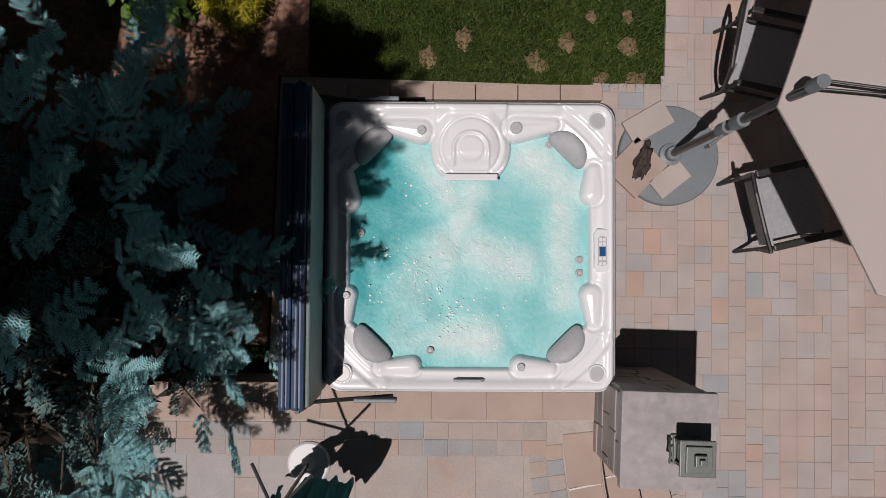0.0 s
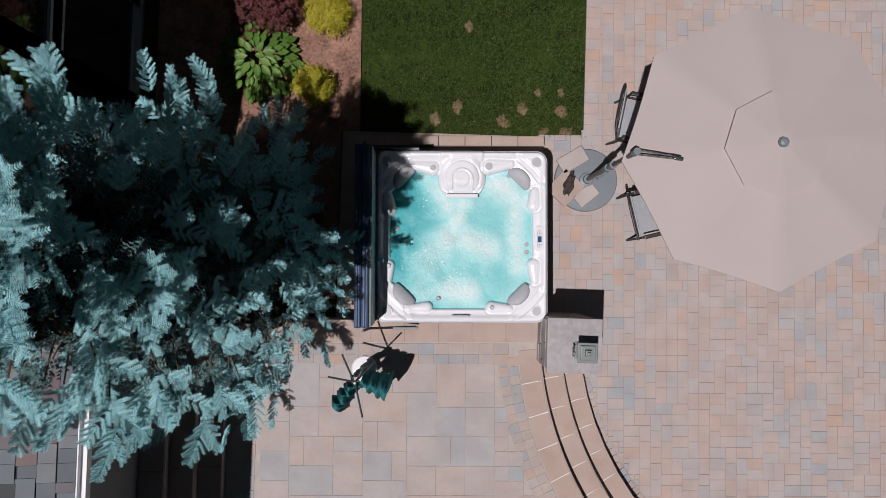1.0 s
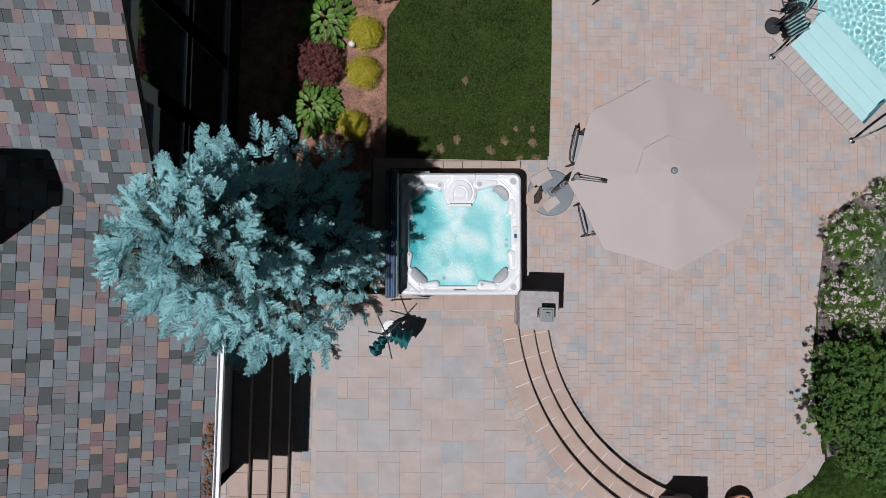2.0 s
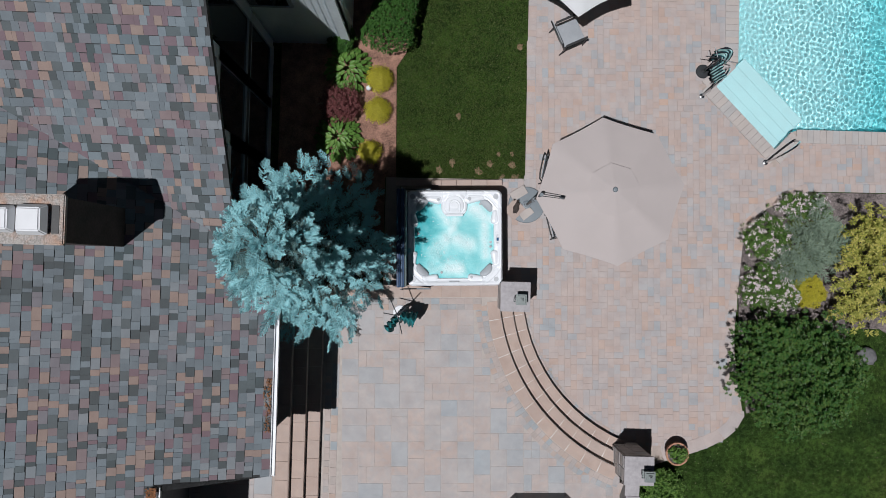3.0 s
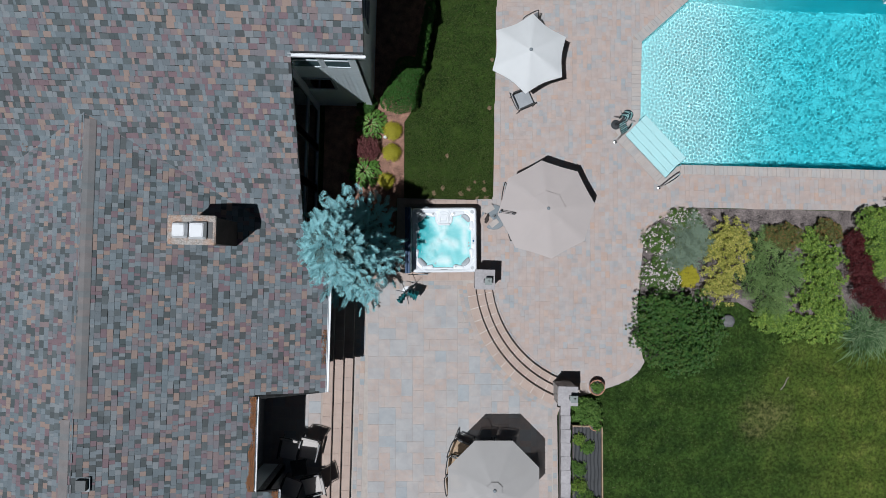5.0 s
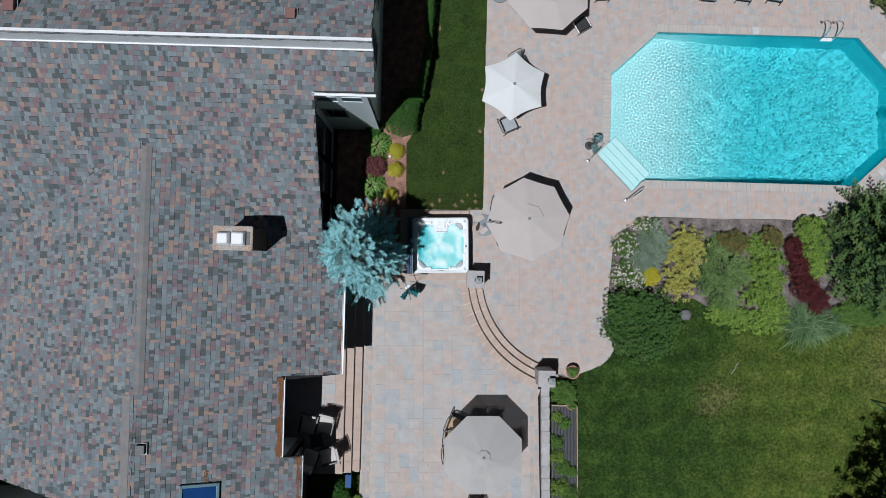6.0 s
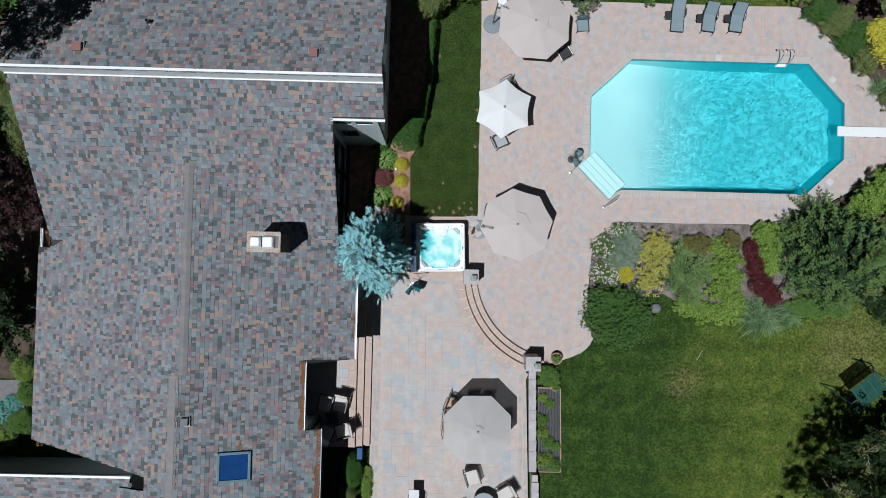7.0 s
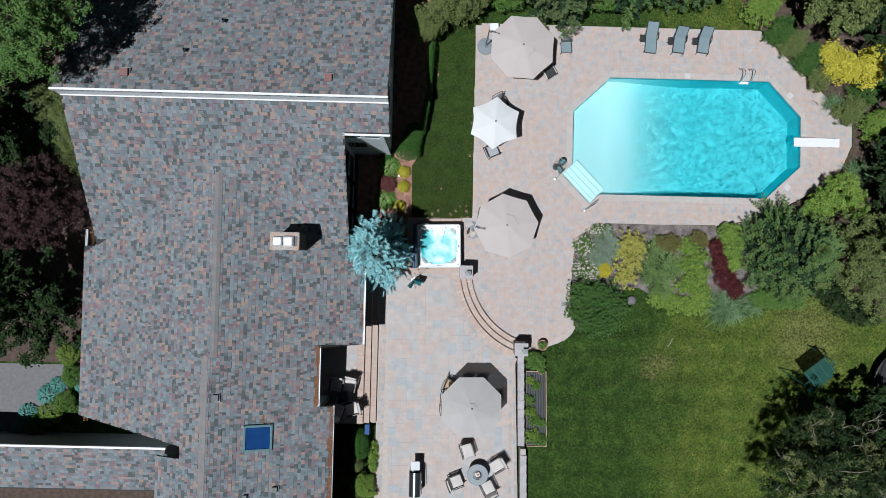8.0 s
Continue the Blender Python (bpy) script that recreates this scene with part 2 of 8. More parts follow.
# ---- mesh helpers ----
def obj(name, data, mat, parent=None, label="", smooth=False):
    ob = new(name, data)
    if mat and not data.materials:
        data.materials.append(mat)
    if smooth:
        data.polygons.foreach_set("use_smooth", [True] * len(data.polygons))
    ob.parent = parent
    if label:
        tagged(ob, label)
    return ob


def part(name, bm, mat, parent=None, label="", smooth=False):
    me = bpy.data.meshes.new(name)
    bm.normal_update()
    bm.to_mesh(me)
    bm.free()
    return obj(name, me, mat, parent, label, smooth)


def arrays(name, verts, faces, mat, parent=None, label="", smooth=False):
    """A mesh from arrays of corners and equal-sided faces."""
    verts, faces = np.asarray(verts, dtype=np.float32), np.asarray(faces, dtype=np.int32)
    me = bpy.data.meshes.new(name)
    k = faces.shape[1]
    me.vertices.add(len(verts))
    me.vertices.foreach_set("co", verts.ravel())
    me.loops.add(faces.size)
    me.loops.foreach_set("vertex_index", faces.ravel())
    me.polygons.add(len(faces))
    me.polygons.foreach_set("loop_start", np.arange(0, faces.size, k, dtype=np.int32))
    me.polygons.foreach_set("use_smooth", [smooth] * len(faces))
    me.update(calc_edges=True)
    return obj(name, me, mat, parent, label)


def thing(name, label, category, at=(0, 0, 0), rz=0.0, group="", kind=""):
    ob = new(name)
    ob.empty_display_size = 0.2
    ob.matrix_basis = pose(*at, 0, 0, rz)
    return tagged(ob, label, category, group, kind)


def box(bm, c, s, rz=0.0, bevel=0.0, m=None):
    mat = Matrix.Translation(c) @ Matrix.Rotation(radians(rz), 4, "Z") @ Matrix.Diagonal((*s, 1))
    if m is not None:
        mat = m @ mat
    r = bmesh.ops.create_cube(bm, size=1.0, matrix=mat)
    if bevel:
        es = list({e for v in r["verts"] for e in v.link_edges})
        bmesh.ops.bevel(bm, geom=es, offset=bevel, segments=2, affect="EDGES", profile=0.6)


def rod(bm, a, b, r, r2=None, seg=10):
    a, b = Vector(a), Vector(b)
    d = b - a
    m = Matrix.Translation((a + b) / 2) @ d.to_track_quat("Z", "Y").to_matrix().to_4x4()
    bmesh.ops.create_cone(bm, cap_ends=True, segments=seg, radius1=r, radius2=r if r2 is None else r2, depth=d.length, matrix=m)


def pipe(bm, pts, r, seg=8):
    """A tube along a run of points."""
    pts = [Vector(p) for p in pts]
    rings = []
    up = Vector((0, 0, 1))
    for i, p in enumerate(pts):
        d = (pts[min(i + 1, len(pts) - 1)] - pts[max(i - 1, 0)]).normalized()
        side = d.cross(up if abs(d.z) < 0.9 else Vector((1, 0, 0))).normalized()
        nn = side.cross(d)
        rings.append([bm.verts.new(p + r * (side * math.cos(a) + nn * math.sin(a))) for a in (2 * math.pi * k / seg for k in range(seg))])
    for r0, r1 in zip(rings, rings[1:]):
        for k in range(seg):
            bm.faces.new((r0[k], r0[(k + 1) % seg], r1[(k + 1) % seg], r1[k]))
    bm.faces.new(rings[0][::-1])
    bm.faces.new(rings[-1])


def lathe(bm, profile, seg=28, at=(0, 0, 0)):
    """A turned shape from (radius, height) pairs."""
    rings = [[bm.verts.new((at[0] + r * math.cos(2 * math.pi * k / seg), at[1] + r * math.sin(2 * math.pi * k / seg), at[2] + z)) for k in range(seg)] for r, z in profile]
    for a, b in zip(rings, rings[1:]):
        for k in range(seg):
            bm.faces.new((a[k], a[(k + 1) % seg], b[(k + 1) % seg], b[k]))
    bm.faces.new(rings[0][::-1])
    bm.faces.new(rings[-1])


def prism(bm, pts, z0, z1):
    """An upright block on a flat outline."""
    lo = [bm.verts.new((x, y, z0)) for x, y in pts]
    hi = [bm.verts.new((x, y, z1)) for x, y in pts]
    n = len(pts)
    bm.faces.new(hi)
    bm.faces.new(lo[::-1])
    for k in range(n):
        bm.faces.new((lo[k], lo[(k + 1) % n], hi[(k + 1) % n], hi[k]))
    bmesh.ops.recalc_face_normals(bm, faces=bm.faces)


def slab_with_holes(name, outline, holes, z, mat, label, depth=0.08):
    """A flat paved bed with openings cut through it."""
    bm = bmesh.new()
    edges = []
    for loop in (outline, *holes):
        vs = [bm.verts.new((x, y, z)) for x, y in loop]
        edges += [bm.edges.new((vs[i], vs[(i + 1) % len(vs)])) for i in range(len(vs))]
    bmesh.ops.triangle_fill(bm, edges=edges, use_beauty=True)
    bmesh.ops.recalc_face_normals(bm, faces=bm.faces)
    if bm.faces and sum(f.normal.z for f in bm.faces) < 0:
        bmesh.ops.reverse_faces(bm, faces=bm.faces)
    r = bmesh.ops.extrude_face_region(bm, geom=bm.faces[:])
    bmesh.ops.translate(bm, vec=(0, 0, -depth), verts=[v for v in r["geom"] if isinstance(v, bmesh.types.BMVert)])
    bmesh.ops.recalc_face_normals(bm, faces=bm.faces)
    ob = part(name, bm, mat)
    return tagged(ob, label, kind="structure")


def inside(pts, poly):
    """Which of the points lie in the outline."""
    pts = np.asarray(pts)
    x, y = pts[:, 0], pts[:, 1]
    res = np.zeros(len(pts), bool)
    n = len(poly)
    for i in range(n):
        (x1, y1), (x2, y2) = poly[i], poly[(i + 1) % n]
        if y1 == y2:
            continue
        cross = ((y1 > y) != (y2 > y)) & (x < (x2 - x1) * (y - y1) / (y2 - y1) + x1)
        res ^= cross
    return res


def block_arrays(w, d, h, ch):
    """Corners and faces of a block with a chamfered top, base at 0."""
    a, b = w / 2, d / 2
    sq = [(-1, -1), (1, -1), (1, 1), (-1, 1)]
    v = [(sx * a, sy * b, 0) for sx, sy in sq] + [(sx * a, sy * b, h - ch * 0.7) for sx, sy in sq] + [(sx * (a - ch), sy * (b - ch), h) for sx, sy in sq]
    f = [(8, 9, 10, 11)]
    for k in range(4):
        j = (k + 1) % 4
        f += [(k, j, 4 + j, 4 + k), (4 + k, 4 + j, 8 + j, 8 + k)]
    return np.array(v), np.array(f)


def lay_blocks(name, items, mat, parent, near=None, limit=300, h=0.06, ch=0.004, rest_label="", tilt=0.0):
    """Paving pieces (x, y, z of top, width, depth, turn): the nearest ones as single parts, the others joined."""
    rnd = random.Random(len(items))
    if near is None:
        single, rest = items[:limit], items[limit:]
    else:
        items = sorted(items, key=lambda i: (i[0] - near[0]) ** 2 + (i[1] - near[1]) ** 2)
        single, rest = items[:limit], items[limit:]
    cache = {}
    for x, y, z, w, d, rz in single:
        key = (round(w, 3), round(d, 3))
        if key not in cache:
            v, f = block_arrays(w, d, h, ch)
            me = bpy.data.meshes.new(name)
            me.from_pydata(v.tolist(), [], f.tolist())
            me.materials.append(mat)
            cache[key] = me
        ob = new(name, cache[key])
        ob.parent = parent
        ob.matrix_basis = pose(x, y, z - h + rnd.uniform(-0.0015, 0.0015), rnd.uniform(-tilt, tilt), rnd.uniform(-tilt, tilt), rz)
    if rest:
        V, F, n = [], [], 0
        for x, y, z, w, d, rz in rest:
            v, f = block_arrays(w, d, h, ch)
            c, s = math.cos(radians(rz)), math.sin(radians(rz))
            v = np.stack([x + v[:, 0] * c - v[:, 1] * s, y + v[:, 0] * s + v[:, 1] * c, v[:, 2] + z - h + rnd.uniform(-0.0015, 0.0015)], 1)
            V.append(v)
            F.append(f + n)
            n += len(v)
        ob = arrays(name + "_field", np.concatenate(V), np.concatenate(F), mat, parent)
        tagged(ob, rest_label or "field of the same pieces further off", kind="stuff")


def tiling(x0, y0, nx, ny, unit, shapes, seed, gap):
    """A random close-fitted pattern of rectangles on a grid."""
    rnd = random.Random(seed)
    used = np.zeros((nx + 4, ny + 4), bool)
    out = []
    for j in range(ny):
        for i in range(nx):
            if used[i, j]:
                continue
            opts = []
            for (w, d), weight in shapes:
                if i + w <= nx and j + d <= ny and not used[i:i + w, j:j + d].any():
                    # avoid leaving single-cell slots that no piece fits
                    run = 0
                    k = i + w
                    while k < nx and not used[k, j]:
                        run += 1
                        k += 1
                    bad = 0.05 if run == 1 else 1.0
                    opts.append(((w, d), weight * bad))
            if opts:
                w, d = rnd.choices([o[0] for o in opts], [o[1] for o in opts])[0]
            else:
                w, d = 1, 1
                if j + 1 < ny and not used[i, j + 1]:
                    d = 2
            used[i:i + w, j:j + d] = True
            out.append((x0 + (i + w / 2) * unit, y0 + (j + d / 2) * unit, w * unit - gap, d * unit - gap))
    return out

# ---- ground, lawn, paving ----
POOL = [(8.75, 8.97), (17.0, 8.97), (18.7, 7.15), (18.7, 4.55), (16.92, 2.86), (8.56, 2.86), (8.24, 2.86), (7.78, 2.36), (6.31, 3.86), (6.84, 4.40), (6.84, 7.18)]


def grown(poly, d):
    """The outline moved outwards by d."""
    n, out = len(poly), []
    area = sum(poly[i][0] * poly[(i + 1) % n][1] - poly[(i + 1) % n][0] * poly[i][1] for i in range(n))
    s = 1 if area > 0 else -1
    for i in range(n):
        p, q, r = Vector(poly[i - 1]), Vector(poly[i]), Vector(poly[(i + 1) % n])
        a, b = (q - p).normalized(), (r - q).normalized()
        na, nb = Vector((a.y, -a.x)) * s, Vector((b.y, -b.x)) * s
        m = (na + nb) / max(0.35, 1 + na.dot(nb))
        out.append((q.x + m.x * d, q.y + m.y * d))
    return out


COPING = grown(POOL, 0.31)
PATIO = [(1.76, 1.46), (1.72, 11.5), (16.5, 11.6), (18.14, 10.0), (20.25, 8.0), (21.35, 7.0), (21.35, 5.7), (20.8, 4.45), (19.9, 3.6), (18.8, 2.95), (16.8, 1.9), (14.6, 1.42),
         (8.6, 1.38), (7.6, 0.95), (7.05, 0.3), (6.95, -1.0), (6.85, -2.3), (7.0, -3.45), (7.15, -4.1), (6.66, -4.66), (5.65, -5.08), (4.95, -5.3), (3.9, -5.3), (1.2, -1.2), (-1.6, -1.2), (-1.6, 1.44)]

bm = bmesh.new()
W = 400.0
ring_out = [bm.verts.new(p) for p in ((-W, -W, -0.03), (W, -W, -0.03), (W, W, -0.03), (-W, W, -0.03))]
ring_in = [bm.verts.new(p) for p in ((6.2, 2.2, -0.03), (18.9, 2.2, -0.03), (18.9, 9.1, -0.03), (6.2, 9.1, -0.03))]
for k in range(4):
    bm.faces.new((ring_out[k], ring_out[(k + 1) % 4], ring_in[(k + 1) % 4], ring_in[k]))
ground = tagged(part("ground", bm, M_LAWN), "mown green lawn with dry yellow patches", kind="structure")

patio = slab_with_holes("patio_floor", PATIO, [grown(POOL, 0.02)], -0.006, M_JOINT, "sand-jointed pink and grey paver patio round the pool")

# upper terrace, three risers above the patio, and the landing by the house
TER, LAND, RISE = 0.48, 0.96, 0.16
ARC_C, ARC_R = (5.65, -1.05), 4.50


def arc(r, a0, a1, n):
    return [(ARC_C[0] + r * math.cos(radians(a0 + (a1 - a0) * k / n)), ARC_C[1] + r * math.sin(radians(a0 + (a1 - a0) * k / n))) for k in range(n + 1)]


A0, A1 = 184.0, 250.0
TERRACE = [(-2.9, -1.18), (1.15, -1.07)] + arc(ARC_R, A0, A1, 40) + [(4.05, -5.3), (4.45, -16.0), (-2.9, -16.0)]
bm = bmesh.new()
prism(bm, TERRACE, -0.03, TER - 0.006)
terrace = tagged(part("terrace_floor", bm, M_BEDDING), "raised terrace of large pink and blue-grey pavers", kind="structure")
bm = bmesh.new()
prism(bm, [(-9.0, -8.98), (-3.53, -8.98), (-3.53, -0.9), (-9.0, -0.9)], -0.03, LAND - 0.010)
landing = tagged(part("landing_floor", bm, M_JOINT), "paved landing by the house above the straight steps", kind="structure")

for r, z in ((4.2, 0.32), (3.93, 0.16)):
    bm = bmesh.new()
    prism(bm, arc(r, A0 + 1, A1 - 1, 40) + arc(r + 0.34, A1 - 1, A0 + 1, 40), -0.03, z - 0.010)
    tagged(part("curved_step", bm, M_MORTAR), "curved step of tan stone blocks between patio and terrace", kind="structure")
for x, z in ((-3.22, 0.80), (-2.91, 0.64)):
    bm = bmesh.new()
    box(bm, ((x - 3.7) / 2 + 0.03, -4.95, (z - 0.04) / 2), (x + 3.64, 8.04, z + 0.02))
    tagged(part("straight_step", bm, M_MORTAR), "straight tan stone step up to the house landing", kind="structure")

# mulch beds
def bed(name, pts, mat, label, z=0.012):
    bm = bmesh.new()
    prism(bm, pts, -0.06, z)
    bmesh.ops.triangulate(bm, faces=[f for f in bm.faces if len(f.verts) > 4])
    return tagged(part(name, bm, mat), label, kind="structure")


# Dark soil colour; west of the house and behind the garage it paints shade.
M_DARKSOIL = plain("dark_soil", (0.075, 0.052, 0.040), 0.95, grain=0.45, scale=40, relief=0.9)
bed("house_bed", [(-4.2, -0.9), (-1.62, -0.9), (-1.62, 1.44), (-1.36, 1.44), (-1.42, 4.1), (-1.2, 4.45), (-0.85, 6.0), (-0.62, 7.6), (-0.5, 10.0), (-0.6, 13.5), (-4.2, 13.5)], M_MULCH, "reddish bark mulch bed along the house")
bed("island_bed", [(7.06, 0.28), (7.6, 0.93), (8.62, 1.36), (14.6, 1.40), (16.4, 1.75), (16.6, -1.8), (15.9, -2.45), (14.2, -2.7), (12.6, -2.55), (11.0, -2.25), (10.4, -1.9), (9.7, -1.9), (9.2, -2.7), (8.6, -3.6), (7.2, -4.0), (7.0, -2.3), (6.96, -1.0)], M_SOIL, "dark mulch island bed beside the pool patio")
bed("east_bed", [(16.6, 11.55), (18.2, 10.05), (20.3, 8.05), (21.45, 7.0), (21.4, 5.7), (20.85, 4.4), (19.9, 3.55), (18.8, 2.9), (16.9, 1.85), (17.2, -1.5), (34, -6), (34, 24), (15.6, 24), (15.6, 12.6)], M_DARKSOIL, "shrub bed with bark mulch behind the pool")
# Ground sheet darkened in colour for the trees' shade.
bed("west_bed", [(-34, -6.4), (-18.0, -6.4), (-17.0, -8.0), (-15.2, -8.0), (-15.2, 20), (-34, 20)], M_DARKSOIL, "dark ground under trees beside the house, coloured for their shade", 0.0)
# Dark sheet laid where the garage roof's shade falls.
bed("yard_soil", [(-34, -30), (-10.5, -30), (-10.5, -11.0), (-18.5, -11.0), (-26, -11.6), (-34, -11.6)], M_DARKSOIL, "dark ground sheet behind the garage, put there as its shade", 0.002)
bed("driveway", [(-26, -6.5), (-18.9, -6.5), (-18.6, -8.0), (-19.4, -9.3), (-26, -11.5)], M_ASPHALT, "grey asphalt driveway", 0.006)

# ---- house ----
S1, S2 = 0.62, 0.37                     # pitches of the wide roof and of the long roof
XR_N, XR_S, YJOG = -9.75, -9.75, -5.2   # ridge line of the long roof, and where it steps over


def z_wide(x, y):
    return 6.85 + S1 * (y - 4.5)


def z_long(x, y):
    east = 3.56 + S2 * (-3.4 - x)
    if y > YJOG:
        west = 3.56 + S2 * (-3.4 - XR_N) - 0.36 * (XR_N - x)
    else:
        west = 3.56 + S2 * (-3.4 - XR_S) - 0.36 * (XR_S - x)
    return min(east, west)


def z_north(x, y):
    return 8.42 - 0.48 * (y - 5.72)


EAST_EDGE = [(-4.75, -0.2, -3.4), (-7.53, -4.75, -5.3), (-20.0, -7.53, -4.65)]
Y_SRAKE = -8.9


def y_rake(x):
    return -8.35 - (x + 16.1) * 0.164


ROOF_MASKS = {
    "wide": lambda x, y: (-15.7 < x < (-2.2 if y > 4.47 else -4.08)) and y < 5.74 and z_wide(x, y) > z_long(x, y) - 0.07 and (y > -0.2),
    "long_east": lambda x, y: (x > (XR_N if y > YJOG else XR_S)) and y < 3.5 and any(a < y <= b and x < e for a, b, e in EAST_EDGE + [(-0.2, 3.5, -4.08)]) and z_long(x, y) > z_wide(x, y) - 0.05,
    "long_west": lambda x, y: (-16.4 if y > y_rake(x) else -12.2) < x < XR_N and y < 3.5 and not (-9.7 < y <= y_rake(x) and x < -11.0) and z_long(x, y) > z_wide(x, y) - 0.05,
    "north": lambda x, y: -15.7 < x < -2.2 and 5.66 < y < 13.6,
}


def shingle_items(kind, zf, run_axis, sign, lo, hi, e0, e1):
    """Tabs of one roof side: run_axis 0 if courses run along x. Courses climb from e0 to e1."""
    rnd = random.Random(len(kind) * 7)
    mask = ROOF_MASKS[kind]
    items = []
    pitch = abs(zf(*( (-8.0, 3.0) if run_axis == 0 else (lo, 0.0))) - zf(*((-8.0, 2.0) if run_axis == 0 else (lo, 0.0)))) if run_axis == 0 else (S2 if kind == "long_east" else 0.37)
    step = 0.158 / math.sqrt(1 + pitch * pitch)
    n = int(abs(e1 - e0) / step) + 1
    for c in range(n):
        v = e0 + (step * (c + 0.5) if e1 > e0 else -step * (c + 0.5))
        u = lo - rnd.random() * 0.3
        while u < hi:
            w = rnd.choice((0.07, 0.09, 0.11, 0.12, 0.13, 0.15, 0.17, 0.20, 0.23))
            mid = u + w / 2
            x, y = (mid, v) if run_axis == 0 else (v, mid)
            if mask(x, y):
                ends = []
                for way in (-1, 1):                # trim the tab where the roof's edge cuts it
                    a, b = 0.0, w / 2
                    for _ in range(7 if not mask(*((mid + way * b, v) if run_axis == 0 else (v, mid + way * b))) else 0):
                        c2 = (a + b) / 2
                        a, b = (c2, b) if mask(*((mid + way * c2, v) if run_axis == 0 else (v, mid + way * c2))) else (a, c2)
                    ends.append(mid + way * b)
                m2 = (ends[0] + ends[1]) / 2
                items.append((m2, v, ends[1] - ends[0]) if run_axis == 0 else (v, m2, ends[1] - ends[0]))
            u += w
    return items, pitch, step


def shingle_block(pitch, step, w, short=False):
    """One tab lying on its slope: thicker at the butt; climbs towards +y. A short one leaves the dark underlay open above it."""
    L, t0, t1 = step * (0.95 if short else 1.14), 0.007 if short else 0.013, 0.003
    a, h = w / 2 - 0.0015, step / 2
    v = [(-a, -h, 0), (a, -h, 0), (a, -h + L, pitch * L), (-a, -h + L, pitch * L),
         (-a, -h, t0), (a, -h, t0), (a, -h + L, pitch * L + t1), (-a, -h + L, pitch * L + t1)]
    f = [(4, 5, 6, 7), (0, 1, 5, 4), (1, 2, 6, 5), (3, 0, 4, 7)]
    v = np.array(v, float)
    v[:, 2] -= pitch * h * 1.0
    return v, np.array(f)


def roof_sheet(name, polys, mat, label, thick=0.14):
    bm = bmesh.new()
    for poly in polys:
        top = [bm.verts.new(p) for p in poly]
        bot = [bm.verts.new((p[0], p[1], p[2] - thick)) for p in poly]
        bm.faces.new(top)
        bm.faces.new(bot[::-1])
        n = len(poly)
        for k in range(n):
            bm.faces.new((bot[k], bot[(k + 1) % n], top[(k + 1) % n], top[k]))
    bmesh.ops.recalc_face_normals(bm, faces=bm.faces)
    return part(name, bm, mat, house, label)


house = thing("house", "grey two-storey house with multicoloured asphalt shingle roofs", "house", (0, 0, 0))
yv = lambda x: 4.5 + (z_long(x, 0) - 6.85) / S1
zr = z_long(XR_N, 0)
P = lambda x, y, zf: (x, y, zf(x, y) - 0.004)
roof_sheet("roof_deck", [[P(-15.7, yv(-15.7), z_wide), P(XR_N, yv(XR_N), z_wide), P(-4.08, yv(-4.08), z_wide), P(-4.08, 4.5, z_wide), P(-2.2, 4.5, z_wide), P(-2.2, 5.74, z_wide), P(-15.7, 5.74, z_wide)]], M_ROOFDECK, "")
roof_sheet("roof_deck", [[P(XR_N, yv(XR_N), z_long), P(XR_N, -5.199, z_long), P(-3.4, -5.2 + 0.45, z_long), P(-3.4, -0.2, z_long), P(-4.08, -0.2, z_long), P(-4.08, yv(-4.08), z_long)],
                         [P(XR_S, -5.2001, z_long), P(XR_S, -17, z_long), P(-4.65, -17, z_long), P(-4.65, -7.53, z_long), P(-5.3, -7.53, z_long), P(-5.3, -4.75, z_long), P(-3.4, -4.7501, z_long), P(XR_N, -5.2001, z_long)]], M_ROOFDECK, "")
roof_sheet("roof_deck", [[P(XR_N, yv(XR_N), z_long), P(-15.7, yv(-15.7), z_long), P(-16.4, yv(-15.7), z_long), P(-16.4, -5.199, z_long), P(XR_N, -5.199, z_long)],
                         [P(XR_S, -5.2001, z_long), P(-16.4, -5.2001, z_long), P(-16.4, y_rake(-16.4), z_long), P(-11.0, y_rake(-11.0), z_long), P(-11.0, -9.7, z_long), P(-12.2, -9.7, z_long), P(-12.2, -17, z_long), P(XR_S, -17, z_long)]], M_ROOFDECK, "")
roof_sheet("roof_deck", [[P(-2.2, 5.66, z_north), P(-2.2, 13.6, z_north), P(-15.7, 13.6, z_north), P(-15.7, 5.66, z_north)]], M_ROOFDECK, "")

# fascias and gutters
def beam(name, a, b, w, h, mat, parent, label="", drop=0.0):
    bm = bmesh.new()
    a, b = Vector(a), Vector(b)
    d = (b - a)
    side = d.cross(Vector((0, 0, 1))).normalized() * (w / 2)
    up = Vector((0, 0, 1)) * h
    vs = [bm.verts.new(p) for p in (a - side, a + side, b + side, b - side, a - side - up, a + side - up, b + side - up, b - side - up)]
    for f in ((0, 1, 2, 3), (7, 6, 5, 4), (0, 4, 5, 1), (1, 5, 6, 2), (2, 6, 7, 3), (3, 7, 4, 0)):
        bm.faces.new([vs[i] for i in f])
    bmesh.ops.recalc_face_normals(bm, faces=bm.faces)
    return part(name, bm, mat, parent, label)


